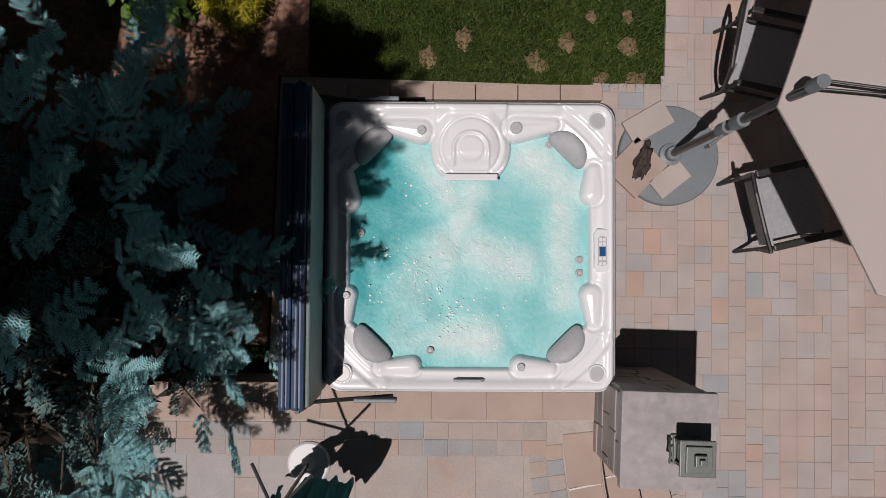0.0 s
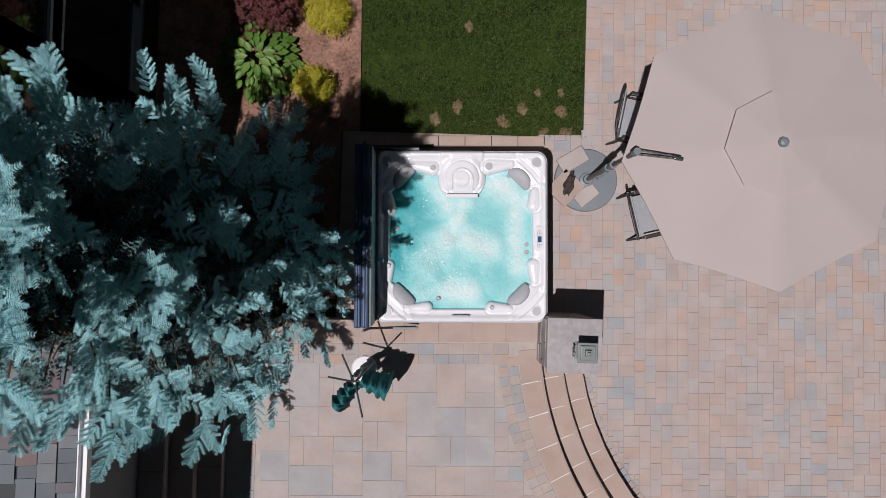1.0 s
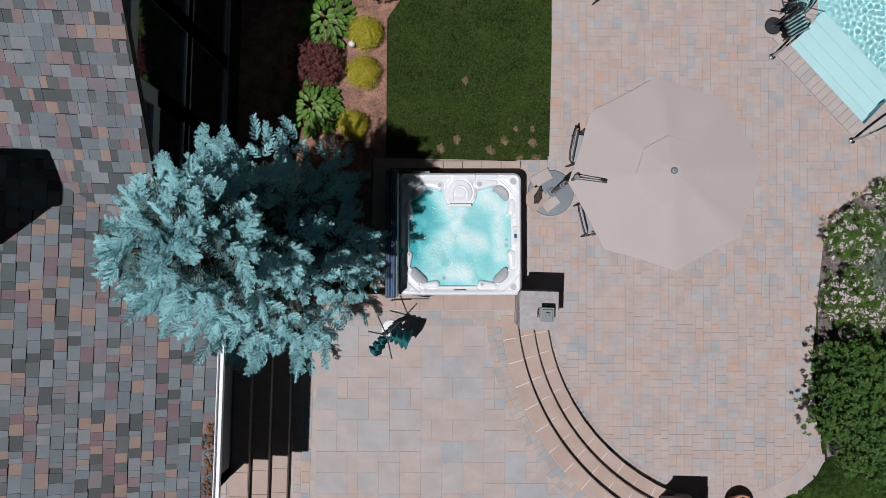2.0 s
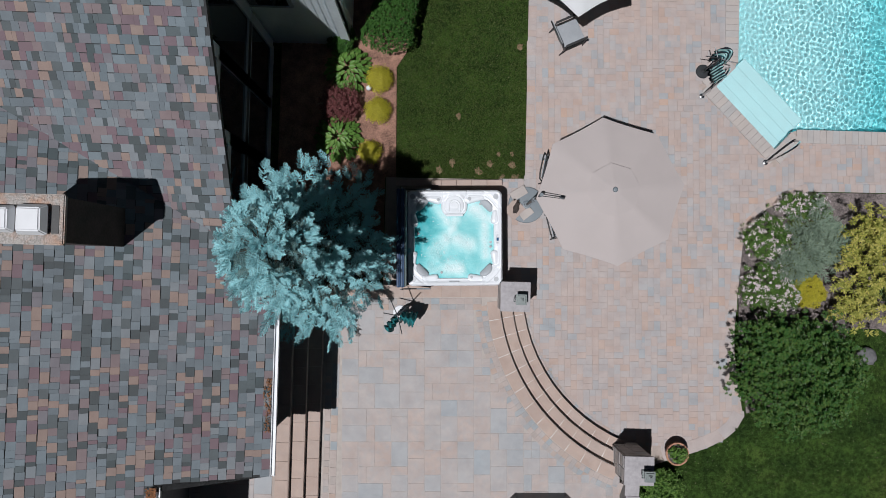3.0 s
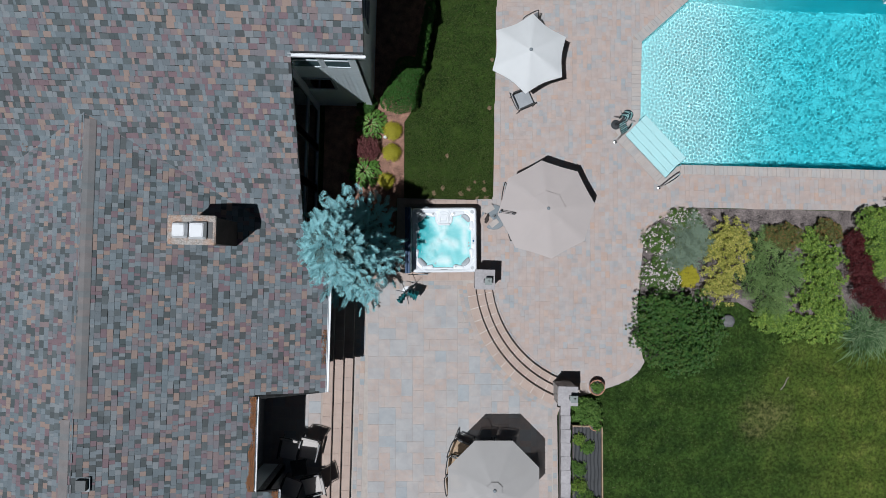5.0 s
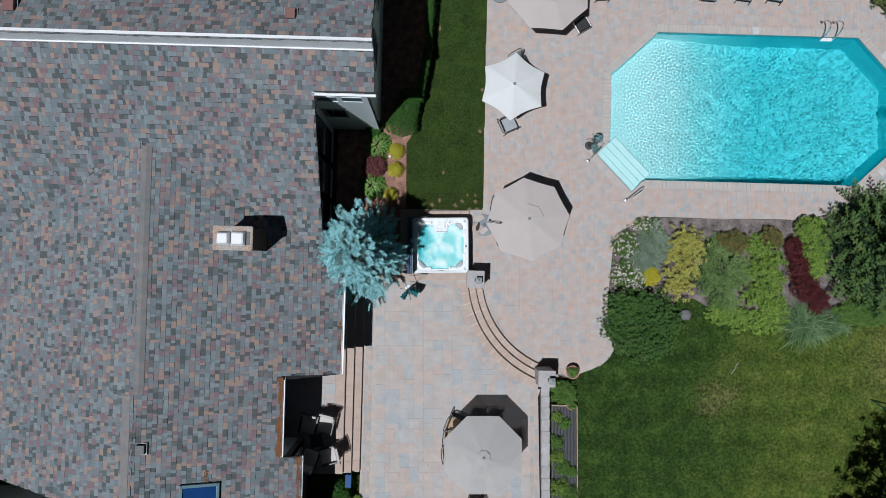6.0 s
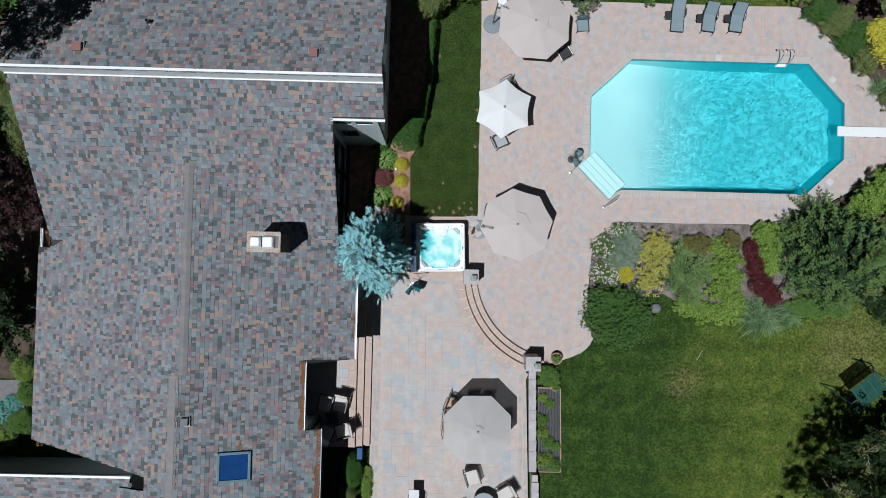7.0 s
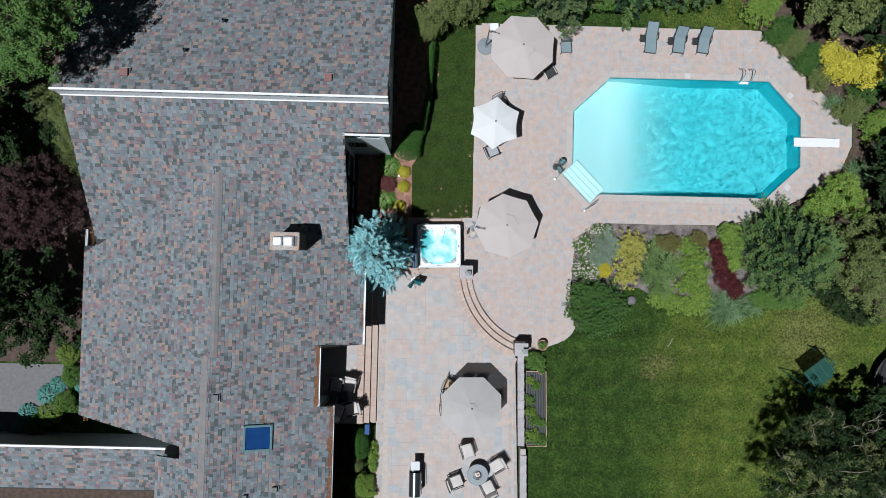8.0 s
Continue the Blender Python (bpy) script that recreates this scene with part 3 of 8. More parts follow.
def gutter(a, b, label="white metal gutter", clog=False):
    """A trough with raised lips along an eave."""
    bm = bmesh.new()
    a, b = Vector(a), Vector(b)
    side = (b - a).cross(Vector((0, 0, 1))).normalized()
    prof = [(-0.045, 0.0), (-0.045, -0.09), (0.045, -0.09), (0.045, 0.0), (0.033, 0.0), (0.033, -0.06), (-0.033, -0.06), (-0.033, 0.0)]
    ra, rb = [[bm.verts.new(p + side * s + Vector((0, 0, h))) for s, h in prof] for p in (a, b)]
    for k in range(8):
        bm.faces.new((ra[k], ra[(k + 1) % 8], rb[(k + 1) % 8], rb[k]))
    bm.faces.new(ra)
    bm.faces.new(rb[::-1])
    bmesh.ops.recalc_face_normals(bm, faces=bm.faces)
    g = part("gutter", bm, M_WHITE, house, label)
    return g


gutter((-3.35, -4.75, 3.57), (-3.35, -0.3, 3.57))
gutter((-5.25, -7.53, 4.27), (-5.25, -4.80, 4.27))
gutter((-4.60, -17, 4.03), (-4.60, -7.53, 4.03))
gutter((-16.46, -8.30, 3.22), (-16.46, 0.3, 3.22))
gutter((-4.15, 4.43, 6.86), (-2.15, 4.43, 6.86))
# the raised clerestory step: white drip edge, siding strip, white flashing
beam("fascia", (-15.72, 5.70, 8.462), (-2.17, 5.70, 8.462), 0.09, 0.12, M_WHITE, house, "white painted fascia")
# Siding colour lifted here: sunlight the upright strip lacks is put in.
beam("siding", (-15.7, 5.713, 8.37), (-2.2, 5.713, 8.37), 0.1, 0.84, plain("light_lifted_siding", (0.84, 0.89, 0.92), 0.5, grain=0.05, scale=8, relief=0.05), house, "siding strip lightened in colour as if tilted sunward")
beam("flashing", (-15.7, 5.645, z_wide(0, 5.645) + 0.035), (-2.2, 5.645, z_wide(0, 5.645) + 0.035), 0.05, 0.06, M_WHITE, house, "white metal flashing")


# ridge caps
def ridge_caps(x, y0, y1):
    n = int((y1 - y0) / 0.17)
    for k in range(n):
        V, F = [], []
        y = y0 + k * 0.17
        prof = [(-0.15, -0.045), (-0.14, -0.03), (0.0, 0.022), (0.14, -0.03), (0.15, -0.045)]
        for j, (dy, lift) in enumerate(((0, 0.016), (0.20, 0.004))):
            V += [(x + px, y + dy, z_long(x + px, y0 + 1) + 0.03 + lift + 0.5 * pz) for px, pz in prof]
        F = [(i, i + 1, 6 + i, 5 + i) for i in range(4)]
        arrays("ridge_cap", V, F, M_RIDGE, house)


ridge_caps(-9.58, -5.2, yv(XR_N) - 0.1)
ridge_caps(-9.97, -17, -5.2)


def wall_prism(name, quad, thick, mat, label=""):
    """A wall from its outer face, given as corners, with thickness inwards."""
    bm = bmesh.new()
    q = [Vector(p) for p in quad]
    nrm = (q[1] - q[0]).cross(q[-1] - q[0]).normalized() * -thick
    a = [bm.verts.new(p) for p in q]
    b = [bm.verts.new(p + nrm) for p in q]
    n = len(q)
    bm.faces.new(a)
    bm.faces.new(b[::-1])
    for k in range(n):
        bm.faces.new((b[k], b[(k + 1) % n], a[(k + 1) % n], a[k]))
    bmesh.ops.recalc_face_normals(bm, faces=bm.faces)
    return part(name, bm, mat, house, label)


Z0 = -0.05
# The dark walls here are pale siding with shade put into the colour.
wall_prism("wall", [(-3.85, -4.4, Z0), (-3.85, -0.3, Z0), (-3.85, -0.3, 3.55), (-3.85, -4.4, 3.55)], 0.2, M_SHADEWALL, "grey clapboard wall")
wall_prism("wall", [(-9.0, -4.4, Z0), (-3.85, -4.4, Z0), (-3.85, -4.4, 3.5), (-9.0, -4.4, 5.4)], 0.2, M_SHADEWALL, "grey clapboard wall")
wall_prism("wall", [(-5.75, -7.5, Z0), (-5.75, -4.4, Z0), (-5.75, -4.4, 4.2), (-5.75, -7.5, 4.2)], 0.2, M_SHADEWALL, "grey clapboard wall")
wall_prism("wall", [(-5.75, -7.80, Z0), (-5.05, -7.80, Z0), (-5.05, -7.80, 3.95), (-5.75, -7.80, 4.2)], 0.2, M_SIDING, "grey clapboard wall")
wall_prism("wall", [(-5.05, -17, Z0), (-5.05, -7.6, Z0), (-5.05, -7.6, 3.95), (-5.05, -17, 3.95)], 0.2, M_SHADEWALL, "grey clapboard wall")
wall_prism("wall", [(-15.9, y_rake(-15.9) + 0.35, Z0), (-11.0, y_rake(-11.0) + 0.35, Z0), (-11.0, y_rake(-11.0) + 0.35, 5.2), (-15.9, y_rake(-15.9) + 0.35, 3.2)], 0.2, M_SIDING, "grey clapboard gable wall")
wall_prism("wall", [(-15.9, 3.0, Z0), (-15.9, -7.8, Z0), (-15.9, -7.8, 3.2), (-15.9, 3.0, 3.2)], 0.2, M_SIDING, "grey clapboard wall")
wall_prism("wall", [(-15.3, 13.2, Z0), (-15.3, 1.0, Z0), (-15.3, 1.0, 4.4), (-15.3, 5.7, 7.3), (-15.3, 5.7, 8.1), (-15.3, 13.2, 4.5)], 0.2, M_SIDING, "grey clapboard wall")
wall_prism("wall", [(-2.5, 4.55, Z0), (-2.5, 13.2, Z0), (-2.5, 13.2, 4.5), (-2.5, 5.76, 8.0), (-2.5, 5.76, 7.4), (-2.5, 4.55, 6.65)], 0.2, M_SIDING, "grey clapboard wall")
wall_prism("wall", [(-15.3, 13.2, Z0), (-2.5, 13.2, Z0), (-2.5, 13.2, 4.5), (-15.3, 13.2, 4.5)][::-1], 0.2, M_SIDING, "grey clapboard wall")

# ---- windows, chimney and fittings of the house ----
def face_frame(o, u, v, name="window", label="dark window in a grey frame", w=1.0, h=1.0, bar=0.07, cols=1, rows=1, mat=None, proud=0.07, glass=None):
    """A framed window on a wall: o is its lower corner, u along, v up, both unit vectors; the frame stands proud."""
    o, u, v = Vector(o), Vector(u), Vector(v)
    nrm = u.cross(v).normalized()
    win = part(name, _slab(o, u, v, nrm, w, h, -0.02, min(0.03, proud * 0.4)), glass or M_DARKGLASS, house, label)
    for i in range(cols + 1):
        part("frame", _slab(o + u * (w * i / cols - bar / 2), u, v, nrm, bar, h, -0.01, proud), mat or M_FRAME, win)
    for j in range(rows + 1):
        part("frame", _slab(o + v * (h * j / rows - bar / 2), u, v, nrm, w, bar, -0.01, proud * 0.9), mat or M_FRAME, win)
    return win


def _slab(o, u, v, nrm, w, h, a, b):
    bm = bmesh.new()
    vs = [bm.verts.new(o + u * x + v * y + nrm * z) for z in (a, b) for x, y in ((0, 0), (w, 0), (w, h), (0, h))]
    for f in ((3, 2, 1, 0), (4, 5, 6, 7), (0, 1, 5, 4), (1, 2, 6, 5), (2, 3, 7, 6), (3, 0, 4, 7)):
        bm.faces.new([vs[i] for i in f])
    bmesh.ops.recalc_face_normals(bm, faces=bm.faces)
    return bm


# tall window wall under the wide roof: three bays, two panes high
wall_prism("wall", [(-4.42, -0.3, Z0), (-4.42, 4.5, Z0), (-4.42, 4.5, 6.5), (-4.42, -0.3, 3.6)], 0.15, M_SHADEWALL, "dark frame wall of the sun room")
for k in range(3):
    y = 0.25 + 1.4 * k
    top = z_wide(0, y) - 0.55
    face_frame((-4.40, y, 0.35), (0, 1, 0), (0, 0, 1), w=1.40, h=2.05, bar=0.24)
    face_frame((-4.40, y, 2.45), (0, 1, 0), (0, 0, 1), w=1.40, h=max(0.6, top - 2.45), bar=0.24)
# south wall of the wing: ribbed siding with two windows under the eave
wall_prism("wall", [(-4.4, 4.62, Z0), (-2.5, 4.62, Z0), (-2.5, 4.62, 6.7), (-4.4, 4.62, 6.7)], 0.15, M_SIDING, "pale grey vertical siding")
for k in range(13):
    beam("batten", (-2.62 - 0.14 * k, 4.61, 4.9), (-2.62 - 0.14 * k, 4.605, 0.0), 0.03, 0.02, M_SIDING, house)
for x in (-3.42, -4.32):
    face_frame((x, 4.60, 5.15), (1, 0, 0), (0, 0, 1), w=0.82, h=1.3, bar=0.09, mat=M_SIDING, label="grey-framed sash window under the eave", rows=2, proud=0.025, glass=M_PALEGLASS)
face_frame((-4.35, 4.60, 2.6), (1, 0, 0), (0, 0, 1), w=0.9, h=1.2, bar=0.08, proud=0.025)
beam("corner_board", (-2.5, 4.60, 6.7), (-2.5, 4.60, 0), 0.14, 0.01, M_WHITE, house)
for y in (6.2, 8.4, 10.6):
    face_frame((-2.49, y, 3.2), (0, 1, 0), (0, 0, 1), w=1.0, h=1.5, bar=0.08, rows=2)

# chimney of brick, coloured near black for its shaded face, with a mortar crown and two white clay pots
M_CROWN, nt, b = nodes_of("rusty_mortar")
rust, speck = noise_node(nt, 3.2, 4, 0.6), noise_node(nt, 55, 4, 0.75)
nt.links.new(mix(nt, 0.75, ramp(nt, rust.outputs[0], [(0.50, (0.33, 0.31, 0.29)), (0.72, (0.36, 0.22, 0.15))]).outputs[0],
                 ramp(nt, speck.outputs[0], [(0.36, (0.12, 0.12, 0.12)), (0.60, (0.80, 0.80, 0.80))]).outputs[0], "OVERLAY"), b.inputs["Base Color"])
b.inputs["Roughness"].default_value = 0.95
bump(nt, b, speck.outputs[0], 0.8, 0.012)
chimney = thing("chimney", "brick chimney, darkened for shade, with a rough mortar crown and two white pots", "chimney", (-6.5, -0.13, 0))
# The east face's shade is put into the whole shaft's colour.
bm = bmesh.new()
box(bm, (0, 0, 5.43), (1.16, 0.69, 2.4), 0, 0.015)
part("shaft", bm, plain("shade_dark_brick", (0.07, 0.055, 0.05), 0.95, grain=0.3, scale=26, relief=0.6), chimney, "brick shaft darkened in colour for its shaded face")
bm = bmesh.new()
prism(bm, [(-0.62, -0.38), (0.62, -0.38), (0.62, 0.38), (-0.62, 0.38)], 6.62, 6.72)
bmesh.ops.bevel(bm, geom=bm.edges[:], offset=0.02, segments=2, affect="EDGES")
part("crown", bm, M_CROWN, chimney, "rough mortar crown stained with rust")
for x, w in ((-0.27, 0.41), (0.19, 0.46)):
    bm = bmesh.new()
    r = bmesh.ops.create_cone(bm, cap_ends=True, segments=4, radius1=w * 0.72, radius2=w * 0.52, depth=0.16, matrix=Matrix.Translation((x, -0.01, 6.86)) @ Matrix.Rotation(radians(45), 4, "Z"))
    bmesh.ops.bevel(bm, geom=bm.edges[:], offset=0.02, segments=3, affect="EDGES")
    cap = part("flue_cap", bm, M_WHITE, chimney, "white square flue cap")
    bm = bmesh.new()
    box(bm, (x, -0.01, 6.74), (w * 0.7, w * 0.7, 0.14), 0, 0.01)
    part("flue_liner", bm, M_BLACK, cap, "dark clay flue liner")
bm = bmesh.new()
box(bm, (0.49, 0.0, 6.715), (0.11, 0.42, 0.03))
part("flue", bm, M_BLACK, chimney, "dark flue opening")

# skylight
skylight = thing("skylight", "blue reflecting skylight set in the shingle roof", "skylight", (-7.75, -8.78, z_long(-7.75, -8.78)))
tilt = Matrix.Rotation(math.atan(S2), 4, "Y")
bm = bmesh.new()
for c, s in (((0, 0.53, 0.04), (1.2, 0.1, 0.16)), ((0, -0.53, 0.04), (1.2, 0.1, 0.16)), ((0.58, 0, 0.04), (0.1, 1.16, 0.16)), ((-0.58, 0, 0.04), (0.1, 1.16, 0.16))):
    box(bm, c, s, 0, 0.01, tilt)
part("frame", bm, plain("steel_blue_frame", (0.09, 0.17, 0.20), 0.5, grain=0.12), skylight, "steel-blue metal frame")
bm = bmesh.new()
box(bm, (0, 0, 0.06), (1.06, 0.96, 0.03), 0, 0.004, tilt)
part("pane", bm, M_SKYGLASS, skylight, "deep blue glass pane")

# roof vents and pipes
M_VENTGREY = plain("weathered_grey_vent", (0.11, 0.12, 0.125), 0.7, grain=0.15)


def roof_vent(x, y, zf, mat, s=0.32, rz=0.0, label="small metal roof vent hood"):
    v = thing("roof_vent", label, "roof vent", (x, y, zf(x, y) + 0.01), rz, group="vents on the roof")
    bm = bmesh.new()
    box(bm, (0, 0, 0.08), (s, s, 0.16), 0, 0.012)
    hood = part("hood", bm, mat, v)
    bm = bmesh.new()
    box(bm, (0, 0, 0.0), (s * 1.35, s * 1.35, 0.03), 0, 0.004)
    part("flange", bm, M_GREYPLASTIC, v)


M_REDVENT = plain("red_brown_metal", (0.17, 0.075, 0.07), 0.6)
roof_vent(-12.87, 6.5, z_north, M_REDVENT, 0.32)
roof_vent(-4.63, 6.5, z_north, M_REDVENT, 0.30)
roof_vent(-9.45, -6.95, z_long, M_VENTGREY, 0.28)
roof_vent(-6.97, -11.1, z_long, M_VENTGREY, 0.24)
roof_vent(-8.16, -11.3, z_long, M_VENTGREY, 0.16)
for x, y in ((-9.27, 9.1), (-10.62, 7.6)):
    v = thing("vent_pipe", "short dark plumbing vent pipe on the roof", "vent pipe", (x, y, z_north(x, y)), group="plumbing vents")
    bm = bmesh.new()
    lathe(bm, [(0.13, -0.02), (0.11, 0.05), (0.06, 0.07), (0.06, 0.3), (0.045, 0.3), (0.045, 0.1)], 16)
    part("pipe", bm, M_GUNMETAL, v)

# rust-brown needle litter in the gutters
def litter(name, x, y0, y1, z, w, n, seed):
    rng = np.random.default_rng(seed)
    n = int(n * 0.45)
    y = rng.uniform(y0, y1, n)
    wob = 0.5 + 0.5 * np.sin(y * 5 + seed) * np.cos(y * 2.1)
    keep = rng.random(n) < 0.16 + 0.6 * np.clip(wob * 1.6 - 0.35, 0, 1)
    y, wob = y[keep], wob[keep]
    n = len(y)
    off = rng.random(n) ** 1.5 * w * (0.35 + 0.65 * wob)
    c = np.stack([x - off, y, z + off * S2 + 0.02 + rng.uniform(0, 0.012, n)], 1)
    a = rng.uniform(0, math.tau, n)
    d = np.stack([np.cos(a), np.sin(a), np.zeros(n)], 1) * 0.022
    s = np.stack([-np.sin(a), np.cos(a), np.zeros(n)], 1) * 0.006
    V = np.stack([c - d - s, c + d - s, c + d + s, c - d + s], 1).reshape(-1, 3)
    ob = arrays(name, V, np.arange(4 * n).reshape(n, 4), leaf_mat("rusty_needles_%d" % seed, [(0, (0.10, 0.05, 0.025)), (1, (0.30, 0.135, 0.065))], 0.9, 0.05))
    return tagged(ob, "rust-brown fallen needles along the gutter", "needle litter", kind="stuff")


litter("needle_litter", -5.28, -7.5, -4.8, 4.27, 0.20, 7000, 3)
litter("needle_litter", -4.63, -13.0, -7.55, 4.03, 0.22, 9000, 4)
litter("needle_litter", -3.42, -3.9, -2.9, 3.58, 0.13, 420, 5)
litter("needle_litter", -16.05, -8.6, 0.2, 3.3, 0.24, 9000, 6)
for cx, cy, n in ((-11.7, 2.2, 220), (-9.0, 3.15, 160), (-8.35, -8.8, 900), (-7.7, -8.2, 500)):
    litter("needle_litter", cx + 0.2, cy - (0.45 if n > 400 else 0.25), cy + (0.4 if n > 400 else 0.2), z_long(cx + 0.2, cy) if cy < 2 else z_wide(cx, cy) - 0.05, 0.16, n, int(abs(cx) * 10))

# garage wing to the south-west: a low roof with a white fascia
garage = thing("garage", "low garage wing with a shingle roof and white fascia", "garage")
bm = bmesh.new()
for q in ([(-26, -9.85, 3.35), (-12.45, -9.85, 3.35), (-12.45, -12.0, 2.6), (-26, -12.0, 2.6)],):
    t = [bm.verts.new(p) for p in q]
    b = [bm.verts.new((p[0], p[1], p[2] - 0.12)) for p in q]
    bm.faces.new(t)
    bm.faces.new(b[::-1])
    for k in range(4):
        bm.faces.new((b[k], b[(k + 1) % 4], t[(k + 1) % 4], t[k]))
bmesh.ops.recalc_face_normals(bm, faces=bm.faces)
part("roof", bm, M_ROOFDECK, garage)
bm = bmesh.new()
box(bm, (-19.2, -9.8, 3.32), (13.6, 0.10, 0.16), 0, 0.01)
part("fascia", bm, M_WHITE, garage, "white painted fascia board")
# Garage wall coloured dark for the shade on its north side.
bm = bmesh.new()
box(bm, (-19.3, -10.9, 1.2), (13.2, 1.9, 2.5))
part("wall", bm, M_SHADEWALL, garage, "clapboard wall darkened in colour for its shade")
V, F = [], []
rnd = random.Random(31)
step, pit, nv = 0.134, 0.349, 0
for c in range(16):
    y = -11.95 + step * (c + 0.5)
    u = -24.0
    while u < -12.5:
        w = rnd.choice((0.13, 0.16, 0.2, 0.24, 0.3))
        v, f = shingle_block(pit, step, w, rnd.random() < 0.4)
        V.append(v + (u + w / 2, y, 3.35 + pit * (y + 9.85)))
        F.append(f + nv)
        nv += 8
        u += w
tagged(arrays("shingle_field", np.concatenate(V), np.concatenate(F), M_SHINGLE, garage), "grey and tan asphalt shingles of the garage", kind="stuff")

# ---- pillars, wall and planter ----
M_LANTERN = plain("pewter_metal", (0.17, 0.195, 0.19), 0.5, 0.3, grain=0.1)


def pillar(x, y, sx, sy, top, lx, ly, label):
    p = thing("stone_pillar", label, "pillar", (x, y, 0), group="pillars at the ends of the curved steps")
    bm = bmesh.new()
    box(bm, (0, 0, (top - 0.08) / 2), (sx - 0.1, sy - 0.1, top - 0.08))
    body = part("core", bm, M_MORTAR, p, "pale mortar core")
    rnd = random.Random(int(x * 10))
    z = 0.0
    while z < top - 0.12:
        h = min(rnd.choice((0.14, 0.17, 0.2)), top - 0.085 - z)
        for side in range(4):
            L = sx if side % 2 == 0 else sy
            u = -L / 2
            while u < L / 2 - 0.02:
                w = min(rnd.uniform(0.2, 0.36), L / 2 - u)
                cxy = (u + w / 2, -(sy if side % 2 == 0 else sx) / 2 + 0.03)
                bm = bmesh.new()
                box(bm, (cxy[0], cxy[1] - rnd.uniform(0, 0.008), z + h / 2), (w - 0.008, 0.09, h - 0.008), 0, 0.008, Matrix.Rotation(radians(90 * side), 4, "Z"))
                part("stone", bm, M_WALLSTONE, p)
                u += w
        z += h
    bm = bmesh.new()
    box(bm, (0, 0, top - 0.035), (sx + 0.06, sy + 0.06, 0.075), 0, 0.008)
    part("cap", bm, M_CAP, p, "smooth grey cap stone")
    # lantern on the cap
    l = thing("lantern", "square pewter lantern standing on a stone pillar", "lantern", (x + lx, y + ly, top), group="lanterns on the pillars")
    bm = bmesh.new()
    for sx_, z0, z1 in ((0.20, 0.0, 0.03), (0.17, 0.03, 0.05)):
        box(bm, (0, 0, (z0 + z1) / 2), (sx_, sx_, z1 - z0), 0, 0.004)
    part("base", bm, M_LANTERN, l)
    for i in (-1, 1):
        for j in (-1, 1):
            bm = bmesh.new()
            box(bm, (0.072 * i, 0.072 * j, 0.15), (0.018, 0.018, 0.2))
            part("post", bm, M_LANTERN, l)
    bm = bmesh.new()
    box(bm, (0, 0, 0.145), (0.13, 0.13, 0.18))
    part("pane", bm, M_DARKGLASS, l, "dark glass panes")
    bm = bmesh.new()
    for s, z0, z1 in ((0.235, 0.25, 0.275), (0.17, 0.275, 0.30), (0.075, 0.30, 0.34), (0.035, 0.34, 0.37)):
        box(bm, (0, 0, (z0 + z1) / 2), (s, s, z1 - z0), 0, 0.006)
    part("roof", bm, M_LANTERN, l, "stepped metal roof with a ring")
    bm = bmesh.new()
    pipe(bm, [(-0.12, -0.05, 0.12), (-0.15, -0.05, 0.16), (-0.155, 0, 0.20), (-0.15, 0.05, 0.16), (-0.12, 0.05, 0.12)], 0.009)
    part("handle", bm, M_LANTERN, l)


pillar(1.44, -1.30, 0.60, 0.60, 1.38, 0.10, -0.05, "square stone pillar with a flat grey cap beside the tub")
pillar(4.27, -5.07, 0.60, 0.58, 1.38, 0.16, -0.05, "square stone pillar with a flat grey cap by the garden wall")

garden_wall = tagged(new("garden_wall"), "low stone garden wall with pale grey coping blocks", kind="structure")
bm = bmesh.new()
prism(bm, [(4.20, -5.35), (4.47, -5.35), (4.58, -10.0), (4.31, -10.0)], -0.05, 0.54)
prism(bm, [(4.41, -10.15), (4.69, -10.15), (4.82, -16.0), (4.54, -16.0)], -0.05, 0.54)
part("wall_core", bm, M_WALLSTONE, garden_wall)
y = -5.4
while y > -15.8:
    L = 0.46
    if not (-10.25 < y - L / 2 < -9.9):
        off = 0.0 if y > -10.1 else 0.1
        bm = bmesh.new()
        box(bm, (4.335 + (-5.4 - y) * 0.024 + off, y - L / 2, 0.575), (0.33, L - 0.006, 0.07), -1.3, 0.006)
        part("coping_block", bm, M_CAP, garden_wall)
    y -= L

planter = thing("raised_planter", "timber-edged vegetable bed covered with black plastic", "planter")
bm = bmesh.new()
prism(bm, [(4.68, -6.3), (5.66, -6.3), (5.75, -10.05), (4.77, -10.05)], -0.05, 0.14)
part("soil", bm, M_SOIL, planter)
rng = np.random.default_rng(5)
bm = bmesh.new()
gx, gy = 24, 80
grid = [[bm.verts.new((4.70 + 0.95 * i / gx + 0.023 * (j / gy * 3.7) , -6.35 - 3.65 * j / gy, 0.165 + 0.022 * math.sin(i * 1.9 + 0.7 * math.sin(j * 0.33)) * (0.4 + rng.random()) + 0.006 * rng.random())) for j in range(gy + 1)] for i in range(gx + 1)]
for i in range(gx):
    for j in range(gy):
        bm.faces.new((grid[i][j], grid[i + 1][j], grid[i + 1][j + 1], grid[i][j + 1]))
bmesh.ops.recalc_face_normals(bm, faces=bm.faces)
part("plastic_sheet", bm, plain("black_plastic", (0.03, 0.033, 0.036), 0.7, grain=0.2), planter, "crumpled black plastic sheet", True)
